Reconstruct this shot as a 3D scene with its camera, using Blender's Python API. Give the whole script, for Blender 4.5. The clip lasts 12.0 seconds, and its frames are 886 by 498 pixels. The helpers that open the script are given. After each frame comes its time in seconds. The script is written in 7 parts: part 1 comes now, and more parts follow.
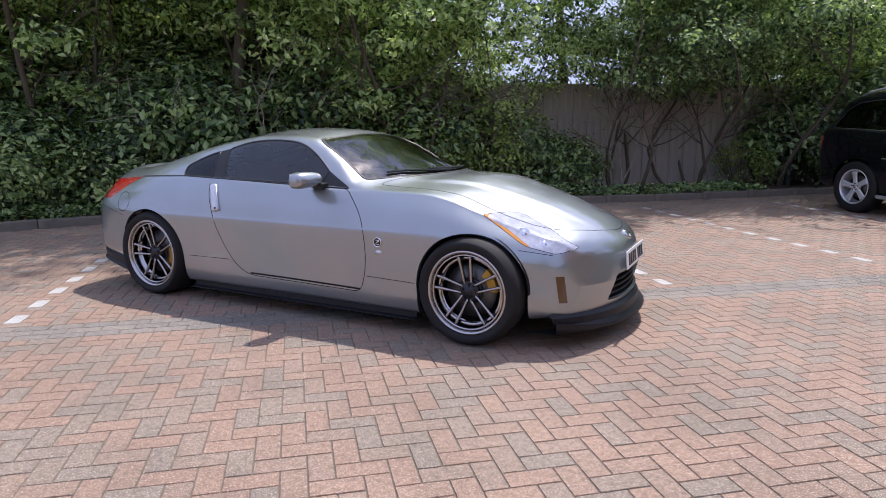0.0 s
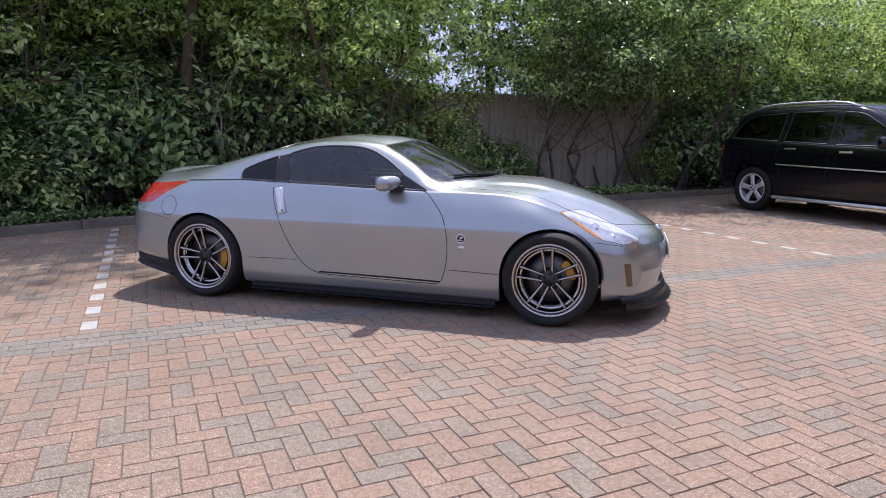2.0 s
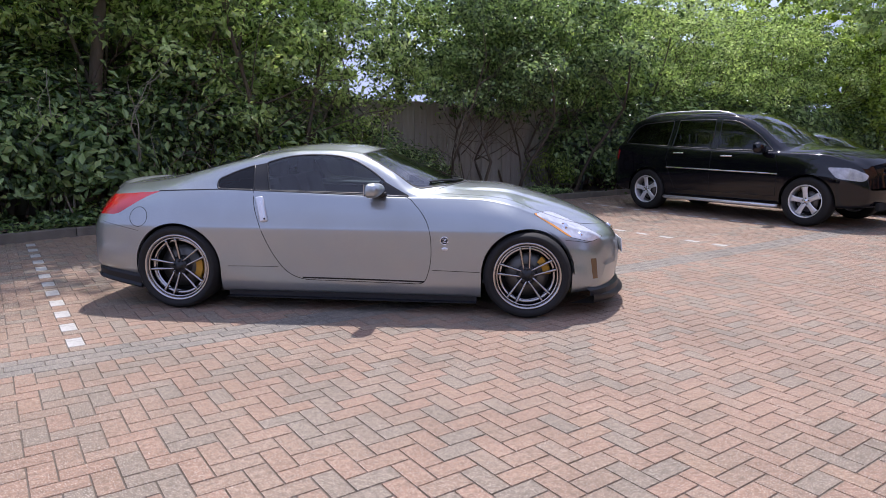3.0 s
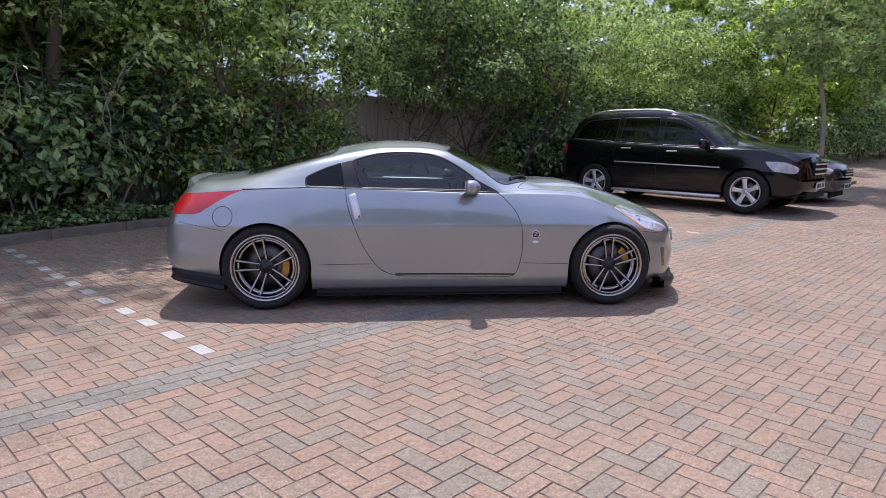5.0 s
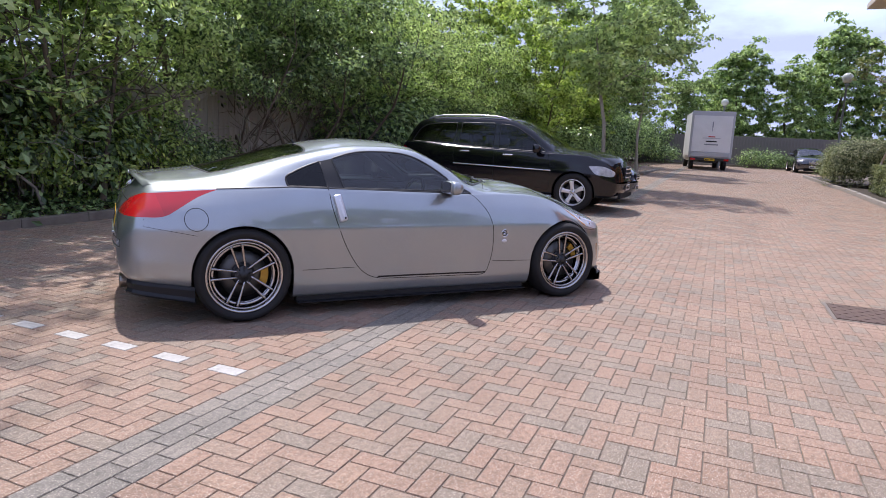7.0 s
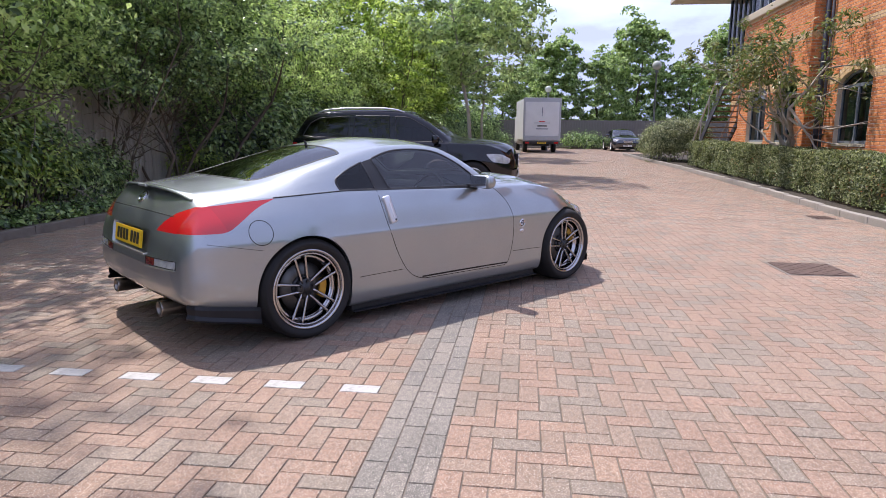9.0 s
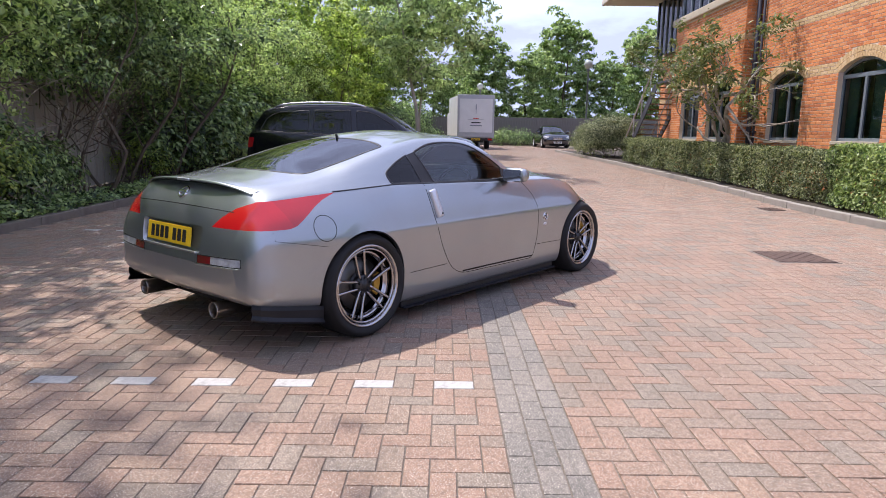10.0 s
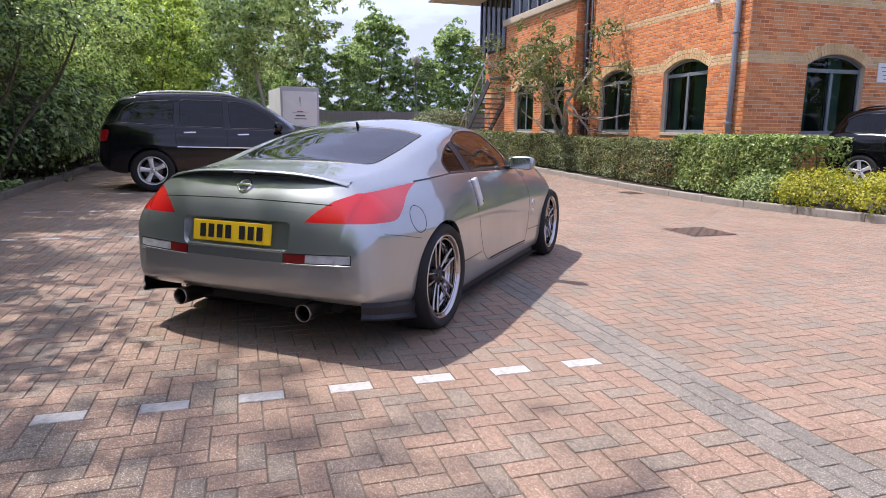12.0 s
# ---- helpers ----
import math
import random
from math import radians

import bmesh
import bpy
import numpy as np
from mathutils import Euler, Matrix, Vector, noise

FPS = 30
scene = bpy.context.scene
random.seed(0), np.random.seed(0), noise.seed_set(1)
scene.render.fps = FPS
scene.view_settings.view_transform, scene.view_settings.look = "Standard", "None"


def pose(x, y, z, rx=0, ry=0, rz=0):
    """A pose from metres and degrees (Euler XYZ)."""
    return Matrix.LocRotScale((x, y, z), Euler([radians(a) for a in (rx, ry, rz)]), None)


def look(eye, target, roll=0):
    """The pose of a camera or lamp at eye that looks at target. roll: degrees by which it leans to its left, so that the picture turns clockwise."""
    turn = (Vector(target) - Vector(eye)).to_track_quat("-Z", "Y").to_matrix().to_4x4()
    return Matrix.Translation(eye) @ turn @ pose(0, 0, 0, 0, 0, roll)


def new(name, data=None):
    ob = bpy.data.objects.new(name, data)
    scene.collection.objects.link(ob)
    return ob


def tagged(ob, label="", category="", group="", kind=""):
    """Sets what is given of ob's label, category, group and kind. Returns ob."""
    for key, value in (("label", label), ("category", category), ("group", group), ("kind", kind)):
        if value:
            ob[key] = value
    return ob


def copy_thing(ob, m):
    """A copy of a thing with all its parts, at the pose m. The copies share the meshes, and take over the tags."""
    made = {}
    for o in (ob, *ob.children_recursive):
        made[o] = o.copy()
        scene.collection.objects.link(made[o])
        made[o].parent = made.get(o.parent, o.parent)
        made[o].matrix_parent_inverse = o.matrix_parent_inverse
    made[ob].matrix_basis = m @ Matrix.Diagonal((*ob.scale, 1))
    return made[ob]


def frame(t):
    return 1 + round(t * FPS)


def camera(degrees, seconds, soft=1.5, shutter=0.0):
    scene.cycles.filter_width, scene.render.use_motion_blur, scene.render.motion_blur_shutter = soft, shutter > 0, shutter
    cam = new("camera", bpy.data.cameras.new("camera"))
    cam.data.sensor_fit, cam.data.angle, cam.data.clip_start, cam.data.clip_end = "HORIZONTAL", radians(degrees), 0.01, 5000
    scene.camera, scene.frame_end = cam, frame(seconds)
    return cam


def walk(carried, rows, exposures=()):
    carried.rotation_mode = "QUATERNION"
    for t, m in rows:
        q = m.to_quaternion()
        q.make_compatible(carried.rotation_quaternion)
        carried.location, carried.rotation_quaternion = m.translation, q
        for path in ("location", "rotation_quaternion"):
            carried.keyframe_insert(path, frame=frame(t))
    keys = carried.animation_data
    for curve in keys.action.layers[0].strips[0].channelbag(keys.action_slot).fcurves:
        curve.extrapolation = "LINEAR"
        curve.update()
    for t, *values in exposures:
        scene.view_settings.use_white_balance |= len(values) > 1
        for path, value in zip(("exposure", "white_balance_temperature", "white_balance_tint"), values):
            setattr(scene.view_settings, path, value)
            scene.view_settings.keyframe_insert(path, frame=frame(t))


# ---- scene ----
cam = camera(68.9, 12.0, soft=0.9)
PATH = [
    (0, (0.107, 0.107, 1.257), (0.547, 2.023, 0.889), -0.0),
    (0.5, (-0.248, 0.104, 1.275), (0.273, 2.0, 0.906), -0.1),
    (1, (-0.622, 0.036, 1.289), (-0.043, 1.916, 0.927), 0.2),
    (1.5, (-0.998, 0.001, 1.287), (-0.347, 1.859, 0.933), 0.2),
    (2, (-1.334, 0.105, 1.273), (-0.513, 1.894, 0.921), 0.7),
    (2.5, (-1.72, 0.128, 1.277), (-0.705, 1.817, 0.936), 1.0),
    (2.7, (-1.877, 0.138, 1.29), (-0.806, 1.793, 0.953), 0.7),
    (4.3, (-3.083, 0.747, 1.304), (-1.735, 2.186, 0.966), 1.2),
    (4.5, (-3.184, 0.798, 1.311), (-1.813, 2.213, 0.969), 1.0),
    (5, (-3.453, 1.129, 1.315), (-2.03, 2.49, 0.965), 0.8),
    (5.5, (-3.725, 1.445, 1.306), (-2.199, 2.69, 0.961), 1.4),
    (6, (-3.979, 1.72, 1.316), (-2.356, 2.837, 0.974), 1.7),
    (6.5, (-4.119, 2.103, 1.275), (-2.397, 3.062, 0.931), 2.2),
    (7, (-4.374, 2.465, 1.278), (-2.555, 3.227, 0.948), 2.8),
    (7.5, (-4.531, 2.797, 1.274), (-2.66, 3.42, 0.94), 1.8),
    (7.7, (-4.592, 2.942, 1.273), (-2.707, 3.521, 0.937), 1.6),
    (9.3, (-4.792, 4.271, 1.261), (-2.832, 4.461, 0.912), 0.5),
    (9.5, (-4.795, 4.452, 1.254), (-2.833, 4.611, 0.9), 0.6),
    (10, (-4.798, 4.856, 1.23), (-2.829, 4.86, 0.881), 0.7),
    (10.5, (-4.815, 5.255, 1.213), (-2.852, 5.127, 0.853), 0.9),
    (11, (-4.715, 5.652, 1.236), (-2.768, 5.374, 0.87), 1.4),
    (11.5, (-4.658, 6.011, 1.207), (-2.744, 5.551, 0.853), 1.1),
    (12, (-4.572, 6.44, 1.175), (-2.693, 5.855, 0.815), 0.6),
]
EXPOSURES = [(0, 0.80, 6330, 18), (2.5, 0.80, 6310, 18), (5.0, 0.72, 6250, 18), (7.5, 0.91, 6350, 18), (9.5, 1.01, 6450, 18), (12, 1.06, 6580, 19)]
walk(cam, [(t, look(eye, target, roll)) for t, eye, target, roll in PATH], exposures=EXPOSURES)

# ---- world, sun and exposure ----
SUN_TURN, SUN_HEIGHT = radians(40.3), radians(64)
world = bpy.data.worlds.new("sky")
scene.world = world
world.use_nodes = True
wn, wl = world.node_tree.nodes, world.node_tree.links
wn.clear()
w_out, w_bg = wn.new("ShaderNodeOutputWorld"), wn.new("ShaderNodeBackground")
w_sky, w_mix = wn.new("ShaderNodeTexSky"), wn.new("ShaderNodeMix")
w_pos, w_map, w_noise, w_ramp = wn.new("ShaderNodeTexCoord"), wn.new("ShaderNodeMapping"), wn.new("ShaderNodeTexNoise"), wn.new("ShaderNodeValToRGB")
w_sky.sky_type, w_sky.sun_disc, w_sky.sun_elevation, w_sky.sun_rotation = "NISHITA", False, SUN_HEIGHT, SUN_TURN
w_sky.air_density, w_sky.dust_density = 1.0, 2.0
w_map.inputs["Scale"].default_value = (1.0, 1.0, 3.2)
w_noise.inputs["Scale"].default_value, w_noise.inputs["Detail"].default_value, w_noise.inputs["Roughness"].default_value = 2.3, 7, 0.58
w_ramp.color_ramp.elements[0].position, w_ramp.color_ramp.elements[1].position = 0.12, 0.50
w_mix.data_type = "RGBA"
w_mix.inputs["B"].default_value = (1.52, 1.76, 2.68, 1)
wl.new(w_pos.outputs["Generated"], w_map.inputs["Vector"])
wl.new(w_map.outputs["Vector"], w_noise.inputs["Vector"])
wl.new(w_noise.outputs["Fac"], w_ramp.inputs["Fac"])
wl.new(w_ramp.outputs["Color"], w_mix.inputs["Factor"])
wl.new(w_sky.outputs["Color"], w_mix.inputs["A"])
wl.new(w_mix.outputs["Result"], w_bg.inputs["Color"])
w_bg.inputs["Strength"].default_value = 0.23
wl.new(w_bg.outputs["Background"], w_out.inputs["Surface"])

sun = new("sun", bpy.data.lights.new("sun", "SUN"))
sun.data.energy, sun.data.angle, sun.data.color = 2.75, radians(0.9), (1.0, 0.965, 0.91)
SUN_WAY = Vector((math.sin(SUN_TURN) * math.cos(SUN_HEIGHT), math.cos(SUN_TURN) * math.cos(SUN_HEIGHT), math.sin(SUN_HEIGHT)))
sun.matrix_world = look(SUN_WAY * 60, (0, 0, 0))

# ---- materials ----
def node_mat(name):
    m = bpy.data.materials.new(name)
    m.use_nodes = True
    nt = m.node_tree
    return m, nt, nt.nodes, nt.links, nt.nodes["Principled BSDF"]


def noise_node(nt, scale, detail=4, rough=0.55, coords="Object", stretch=(1, 1, 1)):
    tc, mp, nz = nt.nodes.new("ShaderNodeTexCoord"), nt.nodes.new("ShaderNodeMapping"), nt.nodes.new("ShaderNodeTexNoise")
    mp.inputs["Scale"].default_value = stretch
    nz.inputs["Scale"].default_value, nz.inputs["Detail"].default_value, nz.inputs["Roughness"].default_value = scale, detail, rough
    nt.links.new(tc.outputs[coords], mp.inputs["Vector"])
    nt.links.new(mp.outputs["Vector"], nz.inputs["Vector"])
    return nz


def ramp_node(nt, source, stops):
    r = nt.nodes.new("ShaderNodeValToRGB")
    els = r.color_ramp.elements
    while len(els) < len(stops):
        els.new(0.5)
    for e, (p, c) in zip(els, stops):
        e.position, e.color = p, (*c, 1)
    nt.links.new(source, r.inputs["Fac"])
    return r


def mix_node(nt, fac, a, b, blend="MIX"):
    m = nt.nodes.new("ShaderNodeMix")
    m.data_type, m.blend_type = "RGBA", blend
    for key, v in (("Factor", fac), ("A", a), ("B", b)):
        if isinstance(v, (int, float)):
            m.inputs[key].default_value = v
        elif isinstance(v, tuple):
            m.inputs[key].default_value = (*v, 1)
        else:
            nt.links.new(v, m.inputs[key])
    return m.outputs["Result"]


def bump_node(nt, height, strength, distance, bsdf):
    b = nt.nodes.new("ShaderNodeBump")
    b.inputs["Strength"].default_value, b.inputs["Distance"].default_value = strength, distance
    nt.links.new(height, b.inputs["Height"])
    nt.links.new(b.outputs["Normal"], bsdf.inputs["Normal"])


def surface(name, a, b, rough=0.6, metal=0.0, scale=8, fine=120, bump=0.15, dist=0.002, coat=0.0, coat_rough=0.05, stretch=(1, 1, 1), spec=0.5):
    """A plain surface whose colour wanders from a to b, with broad stains and fine grain."""
    m, nt, n, l, p = node_mat(name)
    big, small = noise_node(nt, scale, 5, 0.6, stretch=stretch), noise_node(nt, fine, 3, 0.6, stretch=stretch)
    f = mix_node(nt, 0.35, big.outputs["Color"], small.outputs["Color"])
    r = ramp_node(nt, f, [(0.3, a), (0.7, b)])
    l.new(r.outputs["Color"], p.inputs["Base Color"])
    p.inputs["Roughness"].default_value, p.inputs["Metallic"].default_value = rough, metal
    p.inputs["Coat Weight"].default_value, p.inputs["Coat Roughness"].default_value = coat, coat_rough
    p.inputs["Specular IOR Level"].default_value = spec
    if bump:
        bump_node(nt, small.outputs["Fac"], bump, dist, p)
    return m


def plain(name, c, rough=0.5, metal=0.0, coat=0.0, spec=0.5):
    return surface(name, tuple(v * 0.93 for v in c), tuple(min(1, v * 1.07) for v in c), rough, metal, 5, 60, 0.0, coat=coat, spec=spec)


def glass(name, tint, dark, rough=0.01, ior=1.5):
    """A tinted pane: it lets light through, dimmed, and mirrors at a slant."""
    m, nt, n, l, p = node_mat(name)
    n.remove(p)
    tr, gl, mx, fr = n.new("ShaderNodeBsdfTransparent"), n.new("ShaderNodeBsdfGlossy"), n.new("ShaderNodeMixShader"), n.new("ShaderNodeFresnel")
    tr.inputs["Color"].default_value = (*[c * dark for c in tint], 1)
    gl.inputs["Roughness"].default_value = rough
    fr.inputs["IOR"].default_value = ior
    l.new(fr.outputs["Fac"], mx.inputs["Fac"])
    l.new(tr.outputs["BSDF"], mx.inputs[1])
    l.new(gl.outputs["BSDF"], mx.inputs[2])
    l.new(mx.outputs["Shader"], n["Material Output"].inputs["Surface"])
    return m


def car_paint(name, a, b, metal, rough, flake=0.0, coat=1.0, spec=0.5):
    m, nt, n, l, p = node_mat(name)
    fl, dirt = noise_node(nt, 900, 2, 0.5), noise_node(nt, 2.2, 6, 0.65)
    c = mix_node(nt, 1.0, ramp_node(nt, fl.outputs["Fac"], [(0.35, a), (0.65, b)]).outputs["Color"],
                 ramp_node(nt, dirt.outputs["Fac"], [(0.3, (0.93, 0.93, 0.93)), (0.65, (1, 1, 1))]).outputs["Color"], "MULTIPLY")
    l.new(c, p.inputs["Base Color"])
    p.inputs["Metallic"].default_value = metal
    rr = ramp_node(nt, dirt.outputs["Fac"], [(0.3, (rough * 1.25,) * 3), (0.7, (rough * 0.85,) * 3)])
    l.new(rr.outputs["Color"], p.inputs["Roughness"])
    p.inputs["Coat Weight"].default_value, p.inputs["Coat Roughness"].default_value, p.inputs["Coat IOR"].default_value = coat, 0.03, 1.8
    p.inputs["Specular IOR Level"].default_value = spec
    if flake:
        bump_node(nt, fl.outputs["Fac"], flake, 0.0005, p)
    return m


def foliage(name, dark, mid, light, gloss=0.45, trans=0.35):
    """Leaves: each one its own green, shiny above, letting some light through."""
    m, nt, n, l, p = node_mat(name)
    geo = n.new("ShaderNodeNewGeometry")
    big = noise_node(nt, 0.9, 3, 0.5)
    f = mix_node(nt, 0.4, geo.outputs["Random Per Island"], big.outputs["Fac"])
    r = ramp_node(nt, f, [(0.24, dark), (0.50, mid), (0.80, light)])
    l.new(r.outputs["Color"], p.inputs["Base Color"])
    p.inputs["Roughness"].default_value = gloss
    t, mx = n.new("ShaderNodeBsdfTranslucent"), n.new("ShaderNodeMixShader")
    tc = mix_node(nt, 1.0, r.outputs["Color"], (1.15, 1.2, 0.78), "MULTIPLY")
    l.new(tc, t.inputs["Color"])
    mx.inputs["Fac"].default_value = trans
    l.new(p.outputs["BSDF"], mx.inputs[1])
    l.new(t.outputs["BSDF"], mx.inputs[2])
    l.new(mx.outputs["Shader"], n["Material Output"].inputs["Surface"])
    return m


def paver_mat(name, stops, single):
    """Concrete block: its own tint, pale and dark aggregate on its face, dirt over all."""
    m, nt, n, l, p = node_mat(name)
    if single:
        src = n.new("ShaderNodeObjectInfo").outputs["Random"]
    else:
        src = n.new("ShaderNodeNewGeometry").outputs["Random Per Island"]
    patch = noise_node(nt, 0.55, 4, 0.6)
    pos = n.new("ShaderNodeNewGeometry")
    l.new(pos.outputs["Position"], patch.inputs["Vector"])
    f = mix_node(nt, 0.30, src, patch.outputs["Fac"])
    tint = ramp_node(nt, f, stops).outputs["Color"]
    grit, stain, fine = noise_node(nt, 165, 2, 0.6), noise_node(nt, 1.3, 6, 0.7), noise_node(nt, 38, 4, 0.75)
    for nd in (grit, stain, fine):
        l.new(pos.outputs["Position"], nd.inputs["Vector"])
    c = mix_node(nt, ramp_node(nt, grit.outputs["Fac"], [(0.54, (0, 0, 0)), (0.70, (0.78, 0.78, 0.78))]).outputs["Color"], tint, (0.76, 0.70, 0.61))
    c = mix_node(nt, 1.0, c, ramp_node(nt, fine.outputs["Fac"], [(0.3, (0.60, 0.60, 0.60)), (0.64, (1.17, 1.15, 1.13))]).outputs["Color"], "MULTIPLY")
    c = mix_node(nt, 1.0, c, ramp_node(nt, stain.outputs["Fac"], [(0.32, (0.78, 0.77, 0.76)), (0.58, (1.02, 1.0, 0.99))]).outputs["Color"], "MULTIPLY")
    l.new(c, p.inputs["Base Color"])
    p.inputs["Roughness"].default_value = 0.8
    bump_node(nt, grit.outputs["Fac"], 0.5, 0.0025, p)
    return m


PAVER_STOPS = [(0.12, (0.212, 0.176, 0.134)), (0.26, (0.226, 0.180, 0.135)), (0.36, (0.252, 0.183, 0.131)), (0.54, (0.270, 0.180, 0.125)), (0.74, (0.286, 0.183, 0.127)), (0.9, (0.292, 0.202, 0.134))]
GREY_STOPS = [(0.15, (0.172, 0.160, 0.138)), (0.5, (0.196, 0.180, 0.152)), (0.85, (0.224, 0.198, 0.164))]
M_PAVER, M_PAVER_ONE = paver_mat("paver", PAVER_STOPS, False), paver_mat("paver_single", PAVER_STOPS, True)
M_GREY, M_GREY_ONE = paver_mat("grey_paver", GREY_STOPS, False), paver_mat("grey_paver_single", GREY_STOPS, True)
M_WHITE_BLOCK = surface("white_block", (0.20, 0.185, 0.16), (0.66, 0.645, 0.61), 0.85, 0, 22, 150, 0.5)
M_JOINT = surface("joint_sand", (0.095, 0.080, 0.064), (0.225, 0.182, 0.142), 0.95, 0, 3, 90, 0.4)
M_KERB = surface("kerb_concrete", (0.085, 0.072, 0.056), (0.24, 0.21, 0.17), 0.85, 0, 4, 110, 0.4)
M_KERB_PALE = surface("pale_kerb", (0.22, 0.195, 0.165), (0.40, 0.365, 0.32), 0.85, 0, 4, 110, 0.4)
M_SOIL = surface("soil", (0.025, 0.02, 0.014), (0.07, 0.055, 0.038), 0.95, 0, 3, 60, 0.8, 0.01)
M_GROUND = surface("far_ground", (0.05, 0.07, 0.03), (0.12, 0.12, 0.06), 0.95, 0, 0.4, 12, 0.3, 0.02)
M_PAINT = car_paint("silver_paint", (0.285, 0.312, 0.325), (0.380, 0.413, 0.427), 0.78, 0.34)
M_BLACK_PAINT = car_paint("black_paint", (0.002, 0.002, 0.004), (0.004, 0.004, 0.007), 0.0, 0.08, 0.0, 0.12, 0.42)
M_BLACK_PLASTIC = surface("black_plastic", (0.008, 0.009, 0.011), (0.017, 0.018, 0.022), 0.42, 0, 6, 200, 0.1, 0.0005, spec=0.3)
M_TRIM = plain("dark_trim", (0.010, 0.010, 0.011), 0.45)
M_RUBBER = surface("tyre_rubber", (0.004, 0.004, 0.004), (0.011, 0.010, 0.010), 0.75, 0, 5, 150, 0.2, 0.001)
M_RIM = plain("dark_chrome_rim", (0.46, 0.445, 0.44), 0.18, 1.0)
M_RIM_SILVER = plain("silver_rim", (0.78, 0.78, 0.80), 0.35, 0.6)
M_RIM_DARK = plain("shadow_metal", (0.05, 0.05, 0.052), 0.4, 0.7)
M_CHROME = plain("chrome", (0.78, 0.78, 0.80), 0.10, 1.0)
M_STEEL = plain("brake_steel", (0.13, 0.128, 0.125), 0.45, 1.0)
M_CALIPER = plain("gold_caliper", (0.50, 0.27, 0.035), 0.4, 0.3)
M_LINER = plain("liner_black", (0.008, 0.008, 0.008), 0.9)
M_SIDE_GLASS = glass("side_glass", (0.86, 0.98, 1.0), 0.60, 0.01, 1.8)
M_REAR_GLASS = glass("rear_glass", (0.8, 0.9, 1.0), 0.12, 0.02, 2.1)
M_QUARTER_GLASS = glass("privacy_glass", (0.8, 0.9, 1.0), 0.10)
M_SCREEN_GLASS = glass("screen_glass", (0.85, 1.0, 0.95), 0.72, 0.02, 2.5)
M_WINDOW_GLASS = glass("window_glass", (0.75, 1.0, 0.95), 0.45)
M_RED_LENS = plain("red_lens", (0.52, 0.009, 0.012), 0.12, 0.0, 1.0)
M_CLEAR_LENS = surface("clear_lens", (0.22, 0.23, 0.25), (0.66, 0.68, 0.72), 0.14, 0.1, 14, 30, 0.0, coat=1.0)
M_AMBER_LENS = plain("amber_lens", (0.75, 0.30, 0.03), 0.12, 0.0, 1.0)
M_DARK_AMBER = plain("smoked_amber", (0.10, 0.045, 0.012), 0.15, 0.0, 1.0)
M_SEAT = surface("seat_cloth", (0.035, 0.036, 0.037), (0.075, 0.076, 0.078), 0.8)
M_YELLOW = plain("plate_yellow", (0.80, 0.52, 0.02), 0.35)
M_WHITE = plain("plate_white", (0.78, 0.78, 0.78), 0.4)
M_INK = plain("black_ink", (0.012, 0.012, 0.014), 0.5)


# ---- building tools ----
def link_mesh(name, mesh, material, parent=None, label="", smooth=False):
    if material is not None and not mesh.materials:
        mesh.materials.append(material)
    if smooth:
        mesh.polygons.foreach_set("use_smooth", [True] * len(mesh.polygons))
    ob = new(name, mesh)
    if parent is not None:
        ob.parent = parent
    if label:
        tagged(ob, label=label)
    return ob


def part(name, bm, material, parent=None, label="", smooth=False):
    """Links a bmesh as one mesh object under a thing or a part."""
    mesh = bpy.data.meshes.new(name)
    bm.to_mesh(mesh)
    bm.free()
    return link_mesh(name, mesh, material, parent, label, smooth)


def from_lists(name, verts, faces, material, parent=None, label="", smooth=False):
    mesh = bpy.data.meshes.new(name)
    mesh.from_pydata([tuple(map(float, v)) for v in verts], [], faces)
    mesh.update()
    return link_mesh(name, mesh, material, parent, label, smooth)


def thing(name, m, label, category, group="", kind=""):
    ob = new(name)
    ob.empty_display_size = 0.1
    ob.matrix_world = m
    return tagged(ob, label, category, group, kind)


def add_box(bm, x0, y0, z0, x1, y1, z1, bevel=0.0, m=None, segments=2):
    r = bmesh.ops.create_cube(bm, size=1)
    vs = r["verts"]
    bmesh.ops.scale(bm, vec=(x1 - x0, y1 - y0, z1 - z0), verts=vs)
    bmesh.ops.translate(bm, vec=((x0 + x1) / 2, (y0 + y1) / 2, (z0 + z1) / 2), verts=vs)
    if bevel:
        es = list({e for v in vs for e in v.link_edges})
        out = bmesh.ops.bevel(bm, geom=es, offset=bevel, segments=segments, profile=0.6, affect="EDGES")
        vs = list({v for f in out["faces"] for v in f.verts} | {v for v in vs if v.is_valid})
    if m is not None:
        bmesh.ops.transform(bm, matrix=m, verts=vs)
    return vs


def box(*a, **k):
    bm = bmesh.new()
    add_box(bm, *a, **k)
    return bm


